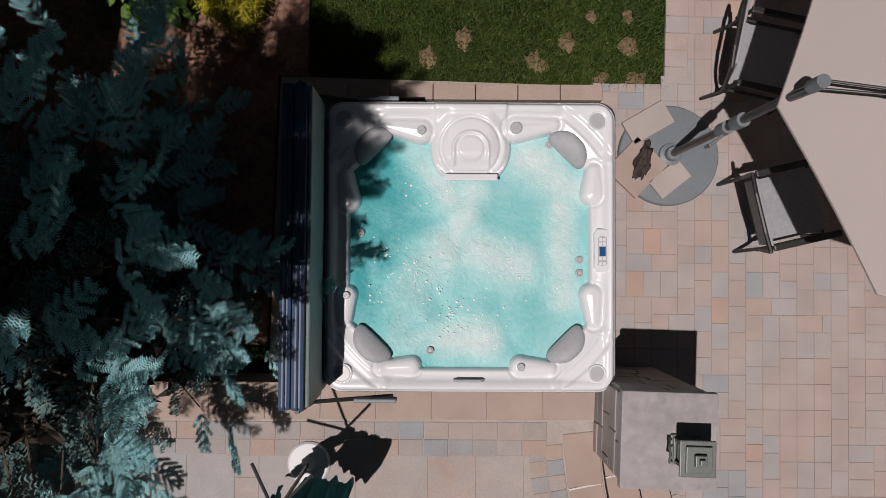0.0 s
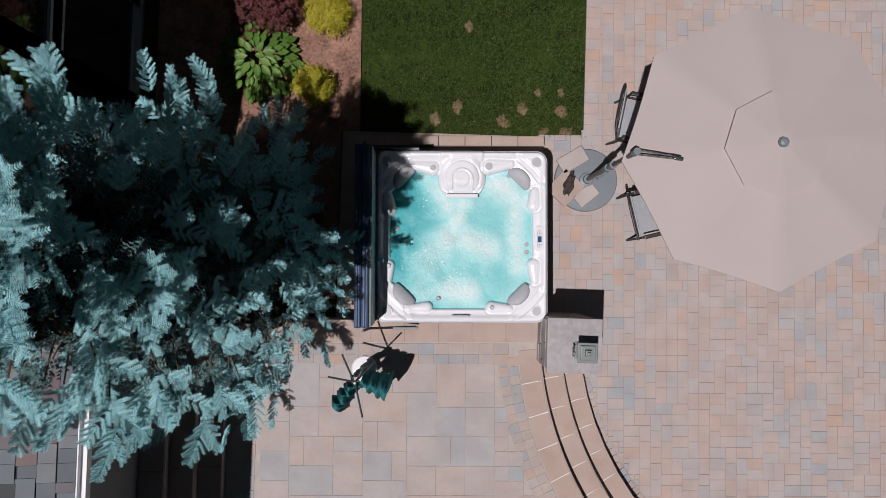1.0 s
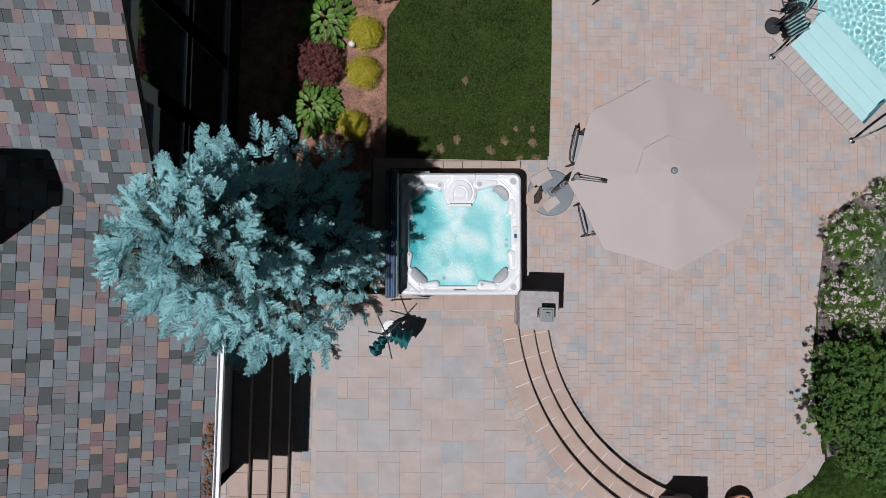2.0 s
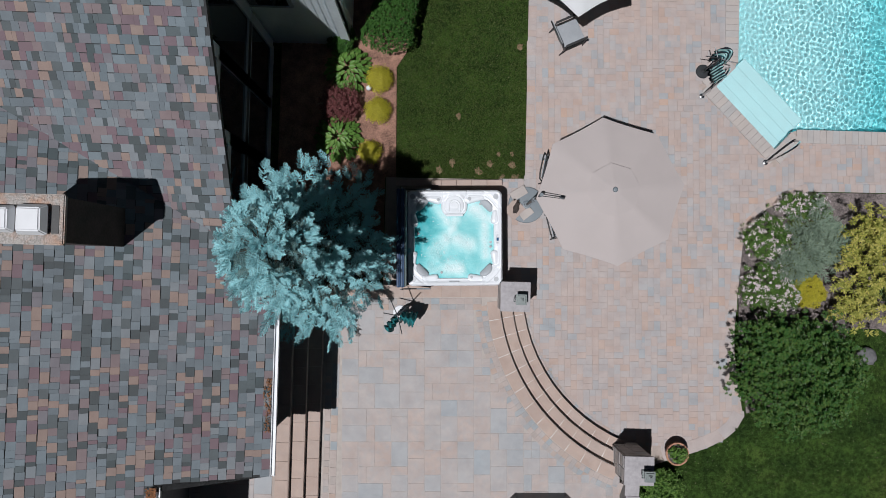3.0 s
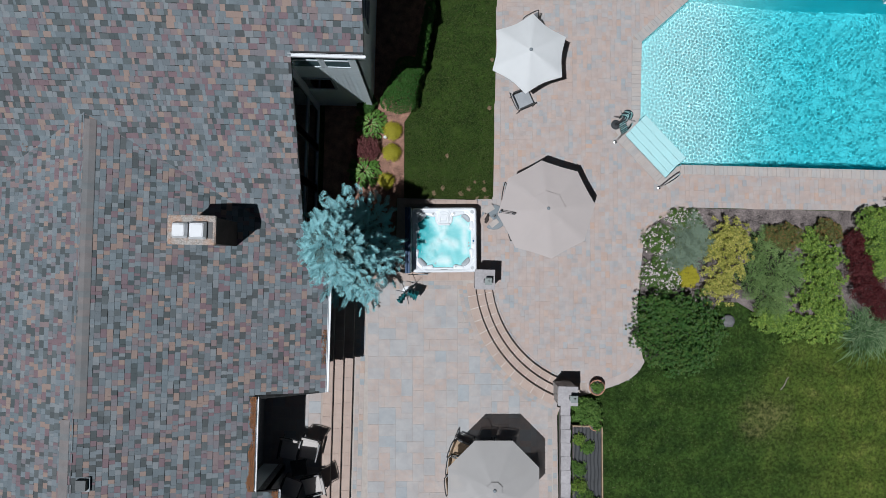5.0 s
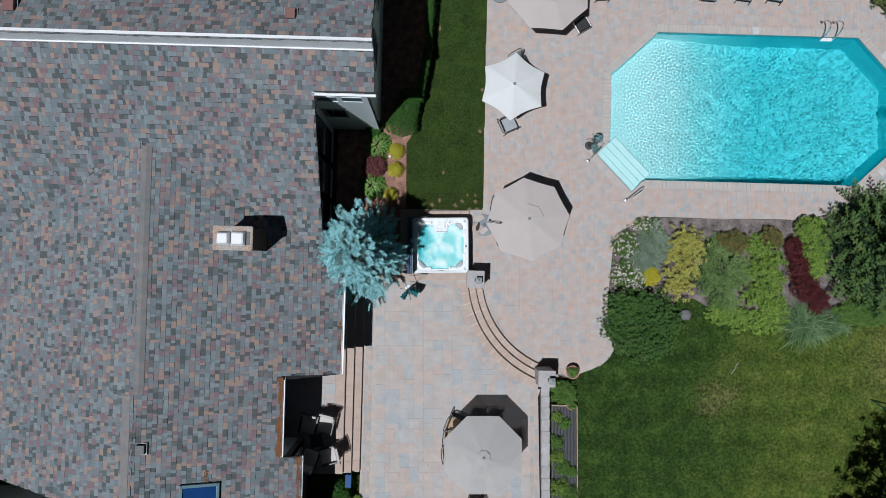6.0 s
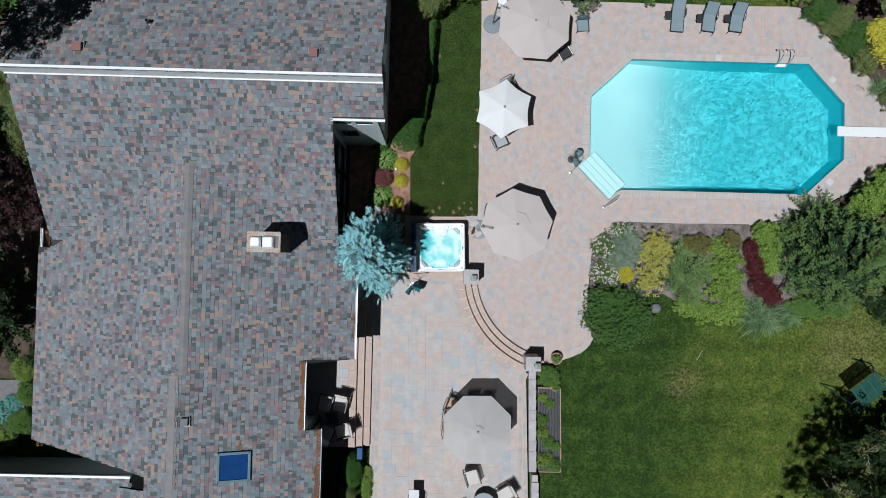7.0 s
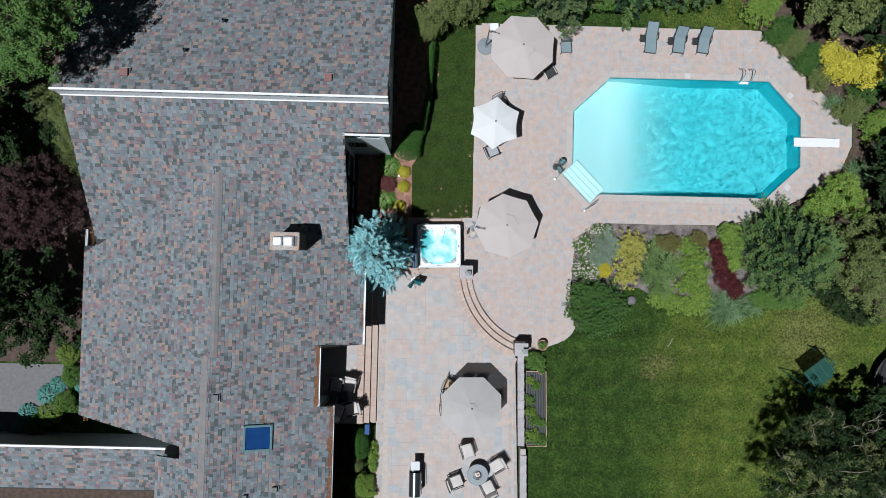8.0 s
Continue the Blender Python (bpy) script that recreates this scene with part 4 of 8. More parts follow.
for a, b in (((4.66, -6.28), (5.70, -6.28)), ((5.68, -6.28), (5.78, -10.08)), ((4.76, -10.08), (5.78, -10.08))):
    d = Vector(b) - Vector(a)
    bm = bmesh.new()
    box(bm, ((a[0] + b[0]) / 2, (a[1] + b[1]) / 2, 0.10), (d.length, 0.04, 0.26), math.degrees(math.atan2(d.y, d.x)), 0.004)
    part("edge_board", bm, M_TAN, planter, "pale timber edge board")

# ---- pool ----
# Floor colour deepens eastwards: the water's absorption of light is put into it.
M_LINER, nt, b = nodes_of("water_tinted_plaster")
geo = nt.nodes.new("ShaderNodeNewGeometry")
sep = nt.nodes.new("ShaderNodeSeparateXYZ")
nt.links.new(geo.outputs["Position"], sep.inputs[0])
mr = nt.nodes.new("ShaderNodeMapRange")
mr.inputs[1].default_value, mr.inputs[2].default_value = 8.7, 13.2
nt.links.new(sep.outputs["X"], mr.inputs[0])
lin = ramp(nt, mr.outputs[0], [(0.0, (0.64, 0.85, 0.85)), (0.22, (0.58, 0.84, 0.85)), (0.48, (0.30, 0.74, 0.76)), (0.75, (0.14, 0.62, 0.67)), (1.0, (0.075, 0.55, 0.61))]).outputs[0]
lv = noise_node(nt, 1.2, 3)
nt.links.new(mix(nt, 0.2, lin, lv.outputs[0], "SOFT_LIGHT"), b.inputs["Base Color"])
b.inputs["Roughness"].default_value = 0.7
M_POOLWALL = plain("teal_liner_wall", (0.012, 0.34, 0.42), 0.5, grain=0.10, scale=5, relief=0.05)
M_WATER, nt, b = nodes_of("pool_water")
b.inputs["Base Color"].default_value = (0.72, 0.95, 0.97, 1)
b.inputs["Transmission Weight"].default_value = 1.0
b.inputs["Roughness"].default_value = 0.04
b.inputs["IOR"].default_value = 1.34

pool = tagged(new("swimming_pool"), "eight-sided swimming pool with clear turquoise water", "pool", kind="structure")


def pool_depth(x, y):
    t = min(1, max(0, (x - 8.6) / 4.4))
    t = t * t * (3 - 2 * t)
    return -0.95 - 0.75 * t


bm = bmesh.new()
gx, gy = 60, 30
grid = [[bm.verts.new((6.0 + 13.0 * i / gx, 2.1 + 7.1 * j / gy, pool_depth(6.0 + 13.0 * i / gx, 0))) for j in range(gy + 1)] for i in range(gx + 1)]
for i in range(gx):
    for j in range(gy):
        bm.faces.new((grid[i][j], grid[i + 1][j], grid[i + 1][j + 1], grid[i][j + 1]))
pool_floor = part("pool_floor", bm, M_LINER, pool, "pale turquoise pool floor", True)
bm = bmesh.new()
n = len(POOL)
inn, out = POOL, grown(POOL, 0.25)
for i in range(n):
    j = (i + 1) % n
    vs = [bm.verts.new((*p, z)) for p, z in ((inn[i], -0.40), (inn[j], -0.40), (inn[j], -0.02), (inn[i], -0.02), (out[j], -0.03), (out[i], -0.03))]
    bm.faces.new(vs[:4])
    bm.faces.new((vs[3], vs[2], vs[4], vs[5]))
bmesh.ops.remove_doubles(bm, verts=bm.verts, dist=0.0005)
bmesh.ops.recalc_face_normals(bm, faces=bm.faces)
part("liner_band", bm, M_POOLWALL, pool, "deep teal band at the waterline")
bm = bmesh.new()
toe = grown(POOL, -0.16)
for i in range(n):
    j = (i + 1) % n
    bm.faces.new([bm.verts.new((*p, z)) for p, z in ((toe[i], -1.9), (toe[j], -1.9), (inn[j], -0.40), (inn[i], -0.40))])
bmesh.ops.remove_doubles(bm, verts=bm.verts, dist=0.0005)
bmesh.ops.recalc_face_normals(bm, faces=bm.faces)
pool_side = part("pool_wall", bm, M_LINER, pool, "sloping turquoise pool wall")
rng = np.random.default_rng(5)
wx, wy = np.meshgrid(np.arange(6.2, 18.85, 0.0205), np.arange(2.2, 9.12, 0.0205), indexing="ij")
wz = np.zeros_like(wx)
for k in range(60):                              # wind ripples from all sides
    lam = 0.088 * 2.0 ** rng.random()
    a, ph = rng.uniform(0, math.tau), rng.uniform(0, math.tau)
    wz += lam * 0.0016 * np.sin(math.tau / lam * (wx * math.cos(a) + wy * math.sin(a)) + ph)
wi = np.arange(wx.size).reshape(wx.shape)
WF = np.stack([wi[:-1, :-1], wi[1:, :-1], wi[1:, 1:], wi[:-1, 1:]], -1).reshape(-1, 4)
WV = np.stack([wx, wy, wz * np.clip((wx - 6.0) / 2.5, 0.45, 1.0) - 0.115], -1).reshape(-1, 3)
WF = WF[inside(WV[WF].mean(1)[:, :2], grown(POOL, 0.035))]
used, WF = np.unique(WF, return_inverse=True)
water = arrays("water", WV[used], WF.reshape(-1, 4), M_WATER, pool, "clear rippled pool water", True)
water.visible_shadow = False
water.cycles.is_caustics_caster = True
pool_floor.cycles.is_caustics_receiver = pool_side.cycles.is_caustics_receiver = True
sun.data.cycles.is_caustics_light = True
M_STEPWHITE = plain("white_acrylic_step", (0.47, 0.645, 0.655), 0.4, grain=0.05)
mid = Vector(((7.78 + 6.31) / 2, (2.36 + 3.86) / 2))
inw = Vector((0.714, 0.70))
for k, z in enumerate((-0.20, -0.28, -0.36, -0.44)):
    bm = bmesh.new()
    c = mid + inw * (0.15 + 0.29 * k)
    box(bm, (c.x, c.y, (z - 1.2) / 2), (2.10, 0.32, z + 1.2), -45.6, 0.03)
    part("pool_step", bm, M_STEPWHITE, pool, "white moulded step under water")


def hoop_rail(name, label, a, b, h):
    r = thing(name, label, "hand rail", (0, 0, 0), group="pool hand rails")
    a, b = Vector((*a, 0.02)), Vector((*b, -0.1))
    bm = bmesh.new()
    pts = [a + (b - a) * t + Vector((0, 0, h * math.sin(math.pi * min(1, t * 1.02)) ** 0.55)) for t in (i / 18 for i in range(19))]
    pipe(bm, pts, 0.024)
    part("rail", bm, M_CHROME, r)
    for p in (a, ):
        bm = bmesh.new()
        lathe(bm, [(0.06, 0), (0.06, 0.012), (0.03, 0.02)], 16, p)
        part("flange", bm, M_CHROME, r)


hoop_rail("hand_rail", "curved steel hand rail at the pool steps", (5.98, 3.62), (6.55, 4.32), 0.85)
hoop_rail("hand_rail", "curved steel hand rail at the pool steps", (7.55, 2.05), (8.26, 2.60), 0.85)
hoop_rail("hand_rail", "curved steel ladder rail at the pool edge", (15.45, 9.55), (15.45, 8.85), 0.8)
hoop_rail("hand_rail", "curved steel ladder rail at the pool edge", (15.95, 9.55), (15.95, 8.85), 0.8)
ladder = thing("pool_ladder_tread", "white ladder tread just under the pool edge", "ladder tread", (15.7, 8.88, -0.1))
bm = bmesh.new()
box(bm, (0, 0, 0), (0.5, 0.14, 0.04), 0, 0.01)
part("tread", bm, M_WHITE, ladder)
M_LID = plain("pale_grey_plastic", (0.46, 0.46, 0.46), 0.6, grain=0.08)
board = thing("diving_board", "white diving board on a low stand", "diving board", (19.28, 5.76, 0))
bm = bmesh.new()
box(bm, (0, 0, 0.47), (2.35, 0.46, 0.05), 0, 0.015)
part("plank", bm, M_WHITE, board)
for x in (0.35, 0.95):
    bm = bmesh.new()
    box(bm, (x, 0, 0.23), (0.10, 0.36, 0.44), 0, 0.02)
    part("stand", bm, M_GREYPLASTIC, board, "grey metal stand")
for x, y in ((12.75, 9.13), (18.1, 8.25), (18.02, 3.48)):
    s = thing("skimmer_lid", "square white skimmer lid set in the pool deck", "skimmer lid", (x, y, 0.02), 0 if x < 13 else 45 if y > 5 else -45, group="skimmer lids")
    bm = bmesh.new()
    box(bm, (0, 0, 0.006), (0.28, 0.28, 0.025), 0, 0.006)
    part("lid", bm, M_LID, s)

# ---- hot tub ----
TUBX, TUBY, RIM = 0.065, -0.012, 0.90
M_ACRYLIC = plain("white_acrylic", (0.72, 0.75, 0.78), 0.25, grain=0.03, scale=4, relief=0.0, coat=0.4)
M_GREYACRYL = plain("grey_acrylic", (0.42, 0.44, 0.46), 0.35, grain=0.05, scale=6, relief=0.0)
M_PILLOW = plain("grey_headrest_foam", (0.36, 0.385, 0.41), 0.6, grain=0.08)
M_CABINET = plain("dark_tub_cabinet", (0.035, 0.035, 0.04), 0.6, grain=0.2)


def smooth(e0, e1, x):
    t = np.clip((x - e0) / (e1 - e0), 0, 1)
    return t * t * (3 - 2 * t)


def capsule(X, Y, a, b, ra, rb):
    """Signed distance to a tapered bar from a to b."""
    a, b = np.array(a), np.array(b)
    d = b - a
    t = np.clip(((X - a[0]) * d[0] + (Y - a[1]) * d[1]) / (d @ d), 0, 1)
    return np.hypot(X - a[0] - t * d[0], Y - a[1] - t * d[1]) - (ra + (rb - ra) * t)


def tub_height(X, Y):
    """The moulded shell: rolled rim, corner decks, arm rests, fall block and basin."""
    outer = np.hypot(np.maximum(np.abs(X) - 0.95, 0), np.maximum(np.abs(Y) - 0.95, 0)) + np.minimum(np.maximum(np.abs(X) - 0.95, np.abs(Y) - 0.95), 0) - 0.14
    basin = np.maximum(np.maximum(np.abs(X + 0.005) - 0.925, np.abs(Y + 0.02) - 0.915), (np.abs(X) + np.abs(Y) - 1.49) / 1.414)
    basin = np.maximum(basin, np.hypot(X, Y + 0.02) - 1.165)
    arms = np.full_like(X, 9.0)
    for a, b, r0, r1 in (((0.93, 0.58), (0.92, 0.40), 0.045, 0.07), ((0.93, -0.56), (0.915, -0.36), 0.045, 0.07), ((-0.94, 0.52), (-0.915, 0.34), 0.045, 0.07), ((-0.94, -0.54), (-0.925, -0.37), 0.045, 0.06),
                         ((-0.66, -0.91), (-0.44, -0.90), 0.04, 0.06), ((0.60, -0.915), (0.38, -0.90), 0.045, 0.065), ((-0.62, 0.91), (-0.37, 0.87), 0.045, 0.08), ((0.62, 0.92), (0.34, 0.89), 0.045, 0.085)):
        arms = np.minimum(arms, capsule(X, Y, a, b, r0, r1))
    block = np.maximum(np.hypot(X, np.minimum(Y - 0.745, 0)) - 0.285, 0.555 - Y)
    wet = np.maximum(np.maximum(basin, -arms), -block)
    z = np.full_like(X, RIM)
    z -= 0.05 * smooth(-0.035, 0.0, outer)
    z += 0.012 * smooth(-0.10, -0.06, outer) * smooth(0.0, -0.03, outer)
    # deck falls gently towards the water, with a raised lip round the corner seats
    z -= 0.035 * smooth(0.16, 0.02, wet)
    ring = np.abs(np.hypot(X, Y) - 1.225)
    z -= 0.018 * smooth(0.055, 0.03, ring) * smooth(0.62, 0.70, np.minimum(np.abs(X), np.abs(Y)))
    # arm rests stand a little proud with a groove behind
    z += 0.022 * smooth(0.012, -0.03, arms)
    z -= 0.012 * smooth(0.020, 0.008, np.abs(arms - 0.02))
    # fall block with two horseshoe ridges
    z -= np.where(Y > 0.575, 0.016 * smooth(0.016, 0.004, np.abs(np.hypot(X, Y - 0.745) - 0.225)), 0)
    hs = np.where(Y > 0.725, np.abs(np.hypot(X, Y - 0.725) - 0.13), np.abs(np.abs(X) - 0.13))
    z += np.where((Y > 0.60) & (Y < 0.90), 0.016 * smooth(0.018, 0.004, hs), 0)
    z += 0.012 * smooth(0.105, 0.085, np.hypot(X, Y - 0.73))
    z -= 0.03 * smooth(0.66, 0.56, Y) * (block < 0)
    z += 0.02 * smooth(0.0, -0.03, block)
    # basin walls
    z -= 0.50 * smooth(-0.0, -0.10, wet)
    return z


tub = thing("hot_tub", "white acrylic hot tub with bubbling turquoise water, cover folded open", "hot tub", (TUBX, TUBY, 0), 1.8)
NG = 230
ax = np.linspace(-1.09, 1.09, NG)
X, Y = np.meshgrid(ax, ax, indexing="ij")
# round the corners of the sheet
k = np.maximum(np.abs(X), np.abs(Y))
rr = np.hypot(np.maximum(np.abs(X) - 0.95, 0), np.maximum(np.abs(Y) - 0.95, 0))
pull = np.where(rr > 0.14, 0.14 / np.maximum(rr, 1e-6), 1.0)
Xc = np.sign(X) * np.where(np.abs(X) > 0.95, 0.95 + (np.abs(X) - 0.95) * pull, np.abs(X))
Yc = np.sign(Y) * np.where(np.abs(Y) > 0.95, 0.95 + (np.abs(Y) - 0.95) * pull, np.abs(Y))
Zc = tub_height(Xc, Yc)
V = np.stack([Xc, Yc, Zc], -1).reshape(-1, 3)
idx = np.arange(NG * NG).reshape(NG, NG)
F = np.stack([idx[:-1, :-1], idx[1:, :-1], idx[1:, 1:], idx[:-1, 1:]], -1).reshape(-1, 4)
arrays("shell", V, F, M_ACRYLIC, tub, "moulded white acrylic shell", True)
bm = bmesh.new()
box(bm, (0, 0, 0.41), (2.08, 2.08, 0.86), 0, 0.06)
bmesh.ops.delete(bm, geom=[f for f in bm.faces if f.normal.z > 0.9], context="FACES")
part("cabinet", bm, M_CABINET, tub, "dark cabinet panels")
bm = bmesh.new()
lip = []
for q in range(4):
    for s in range(9):
        a = radians(90 * q + 90 * s / 8)
        cx = 0.95 * (1 if q in (0, 3) else -1)
        cy = 0.95 * (1 if q in (0, 1) else -1)
        lip.append((cx + 0.142 * math.cos(a), cy + 0.142 * math.sin(a)))
n = len(lip)
lo = [bm.verts.new((x, y, RIM - 0.13)) for x, y in lip]
hi = [bm.verts.new((x, y, RIM - 0.045)) for x, y in lip]
for q in range(n):
    bm.faces.new((lo[q], lo[(q + 1) % n], hi[(q + 1) % n], hi[q]))
part("rim_skirt", bm, M_ACRYLIC, tub, "", True)

# churned water: turquoise with drifting white foam
M_TUBWATER, nt, b = nodes_of("bubbling_water")
tc = nt.nodes.new("ShaderNodeTexCoord")
foam1 = noise_node(nt, 2.1, 7, 0.62)
foam1.inputs["Distortion"].default_value = 0.9
foam2 = noise_node(nt, 26, 4, 0.7)
sep = nt.nodes.new("ShaderNodeSeparateXYZ")
nt.links.new(tc.outputs["Object"], sep.inputs[0])


def soft_band(ax_, ay_, bx_, by_, width):
    """How near a point of the water is to the line from a to b."""
    L = math.hypot(bx_ - ax_, by_ - ay_)
    nx_, ny_ = -(by_ - ay_) / L, (bx_ - ax_) / L
    d = maths(nt, "ADD", maths(nt, "MULTIPLY", sep.outputs[0], nx_), maths(nt, "ADD", maths(nt, "MULTIPLY", sep.outputs[1], ny_), -(ax_ * nx_ + ay_ * ny_)))
    along = maths(nt, "ADD", maths(nt, "MULTIPLY", sep.outputs[0], (bx_ - ax_) / L), maths(nt, "ADD", maths(nt, "MULTIPLY", sep.outputs[1], (by_ - ay_) / L), -((ax_ + bx_) / 2 * (bx_ - ax_) + (ay_ + by_) / 2 * (by_ - ay_)) / L))
    far = maths(nt, "MAXIMUM", maths(nt, "SUBTRACT", maths(nt, "ABSOLUTE", along), L / 2), 0.0)
    dist = maths(nt, "SQRT", maths(nt, "ADD", maths(nt, "MULTIPLY", d, d), maths(nt, "MULTIPLY", far, far)))
    g = nt.nodes.new("ShaderNodeMapRange")
    g.interpolation_type = "SMOOTHSTEP"
    nt.links.new(dist, g.inputs[0])
    g.inputs[1].default_value, g.inputs[2].default_value, g.inputs[3].default_value, g.inputs[4].default_value = 0.0, width, 1.0, 0.0
    return g.outputs[0]


bands = None
for row in ((0.0, 0.42, -0.12, 0.0, 0.22), (-0.1, 0.05, -0.55, -0.35, 0.30), (-0.45, -0.3, -0.6, -0.75, 0.30), (-0.45, 0.75, -0.15, 0.35, 0.22), (-0.5, -0.72, 0.1, -0.7, 0.25), (0.0, 0.0, 0.35, -0.15, 0.3), (0.45, 0.7, 0.75, 0.45, 0.3), (0.7, 0.3, 0.72, -0.4, 0.22)):
    g = soft_band(*row)
    bands = g if bands is None else maths(nt, "MAXIMUM", bands, g)
# West third stays deep teal: thin foam, with the tree's shadow in the colour.
east = nt.nodes.new("ShaderNodeMapRange")
nt.links.new(sep.outputs[0], east.inputs[0])
east.inputs[1].default_value, east.inputs[2].default_value, east.inputs[3].default_value, east.inputs[4].default_value = -0.62, -0.15, 0.0, 0.38
fm = maths(nt, "ADD", maths(nt, "MULTIPLY", bands, 0.22), maths(nt, "ADD", maths(nt, "MULTIPLY", maths(nt, "ADD", foam1.outputs[0], 0.70), 0.30), maths(nt, "MULTIPLY", east.outputs[0], 0.5)))
fm = maths(nt, "ADD", fm, maths(nt, "MULTIPLY", maths(nt, "SUBTRACT", foam2.outputs[0], 0.5), 0.16))
col = ramp(nt, fm, [(0.36, (0.02, 0.33, 0.36)), (0.50, (0.16, 0.53, 0.55)), (0.66, (0.36, 0.66, 0.67)), (0.90, (0.74, 0.79, 0.79))]).outputs[0]
nt.links.new(col, b.inputs["Base Color"])
b.inputs["Roughness"].default_value = 0.42
b.inputs["IOR"].default_value = 1.33
chop = noise_node(nt, 11, 5, 0.65)
chop.inputs["Distortion"].default_value = 1.2
bump(nt, b, maths(nt, "ADD", maths(nt, "MULTIPLY", chop.outputs[0], maths(nt, "ADD", maths(nt, "MULTIPLY", bands, 1.0), 0.25)), maths(nt, "MULTIPLY", foam1.outputs[0], 0.4)), 0.4, 0.04)
rng = np.random.default_rng(9)
NW = 120
ax = np.linspace(-1.0, 1.0, NW)
X, Y = np.meshgrid(ax, ax, indexing="ij")
Z = np.zeros_like(X)
for k in range(40):
    a, fq, ph = rng.uniform(0, math.tau), rng.uniform(6, 30), rng.uniform(0, math.tau)
    Z += np.sin((X * math.cos(a) + Y * math.sin(a)) * fq + ph) * 0.0016 * (10 / fq)
churn = np.exp(-(((X + 0.45) / 0.4) ** 2 + ((Y + 0.35) / 0.4) ** 2)) + np.exp(-((X / 0.2) ** 2 + ((Y - 0.2) / 0.3) ** 2))
Z = 0.795 + Z * (0.6 + 1.6 * churn)
idx = np.arange(NW * NW).reshape(NW, NW)
arrays("water", np.stack([X, Y, Z], -1).reshape(-1, 3), np.stack([idx[:-1, :-1], idx[1:, :-1], idx[1:, 1:], idx[:-1, 1:]], -1).reshape(-1, 4), M_TUBWATER, tub, "bubbling turquoise water with white foam", True)
# foam flecks thrown up by the jets
n = 200
pc = rng.choice(5, n, p=[0.34, 0.2, 0.2, 0.14, 0.12])
cx = np.array([-0.5, -0.1, -0.25, 0.05, 0.3])[pc] + rng.normal(0, 0.14, n)
cy = np.array([-0.25, -0.5, 0.5, -0.78, -0.1])[pc] + rng.normal(0, 0.15, n)
keep = (np.abs(cx) < 0.8) & (np.abs(cy) < 0.78)
cx, cy = cx[keep], cy[keep]
n = len(cx)
V, F = [], []
for i in range(n):
    r = rng.uniform(0.003, 0.010)
    base = len(V)
    V += [(cx[i] + r * math.cos(a) * rng.uniform(0.7, 1.6), cy[i] + r * math.sin(a), 0.802) for a in (0, 1.26, 2.51, 3.77, 5.03)] + [(cx[i], cy[i], 0.806 + r)]
    F += [(base + q, base + (q + 1) % 5, base + 5) for q in range(5)]
tagged(arrays("foam", V, F, plain("white_foam", (0.85, 0.87, 0.87), 0.3, grain=0.02), tub, "white foam flecks", True), kind="stuff")

# headrests in the corners
for cx, cy, rz in ((-0.745, 0.765, 45), (0.745, 0.745, -45), (-0.745, -0.745, 135), (0.73, -0.745, -135)):
    bm = bmesh.new()
    bmesh.ops.create_uvsphere(bm, u_segments=24, v_segments=14, radius=1)
    for v in bm.verts:
        x, y, z = v.co
        y = y * 0.085 if y > 0 else y * 0.10
        v.co = (math.copysign(abs(x) ** 0.8, x) * 0.175, y - 0.10 * (x * x) * 0.5 + 0.02, z * 0.045)
    bmesh.ops.transform(bm, matrix=pose(cx, cy, 0.862, 24, 0, rz), verts=bm.verts)
    part("headrest", bm, M_PILLOW, tub, "soft grey headrest", True)
# round corner ports and valve caps
for cx, cy, r in ((-0.955, 0.95, 0.062), (0.95, 0.945, 0.062), (-0.95, -0.95, 0.062), (0.945, -0.945, 0.055)):
    bm = bmesh.new()
    lathe(bm, [(r + 0.016, 0.885), (r + 0.014, 0.908), (r + 0.002, 0.912), (r, 0.902)], 32, (cx, cy, 0))
    ring = part("corner_ring", bm, M_ACRYLIC, tub, "", True)
    bm = bmesh.new()
    lathe(bm, [(r, 0.88), (r, 0.903), (r * 0.9, 0.907)], 32, (cx, cy, 0))
    part("insert", bm, M_GREYACRYL, ring, "round grey insert")
for cx, cy, r in ((-0.37, 0.87, 0.034), (0.34, 0.89, 0.046), (0.38, -0.90, 0.03), (-0.925, -0.37, 0.028)):
    bm = bmesh.new()
    lathe(bm, [(r, 0.86), (r, 0.905), (r * 0.8, 0.912)], 24, (cx, cy, 0))
    knob = part("valve_cap", bm, M_GREYACRYL, tub, "round grey valve cap")
    bm = bmesh.new()
    box(bm, (cx, cy, 0.913), (r * 1.7, r * 0.35, 0.012), 30, 0.003)
    part("grip", bm, M_GREYACRYL, knob)
# control panel
bm = bmesh.new()
prism(bm, [(0.925, -0.16), (0.945, -0.19), (1.02, -0.19), (1.035, -0.16), (1.035, 0.10), (1.02, 0.13), (0.945, 0.13), (0.925, 0.10)], 0.87, 0.912)
panel = part("control_panel", bm, M_ACRYLIC, tub)
bm = bmesh.new()
prism(bm, [(0.95, -0.13), (0.965, -0.145), (1.0, -0.145), (1.015, -0.13), (1.015, 0.06), (1.0, 0.075), (0.965, 0.075), (0.95, 0.06)], 0.9, 0.920)
part("keypad", bm, M_GREYACRYL, panel, "grey keypad")
bm = bmesh.new()
box(bm, (0.983, -0.035, 0.921), (0.045, 0.07, 0.006), 0, 0.002)
part("display", bm, plain("blue_display", (0.02, 0.09, 0.22), 0.15, grain=0.05), panel, "small blue display")
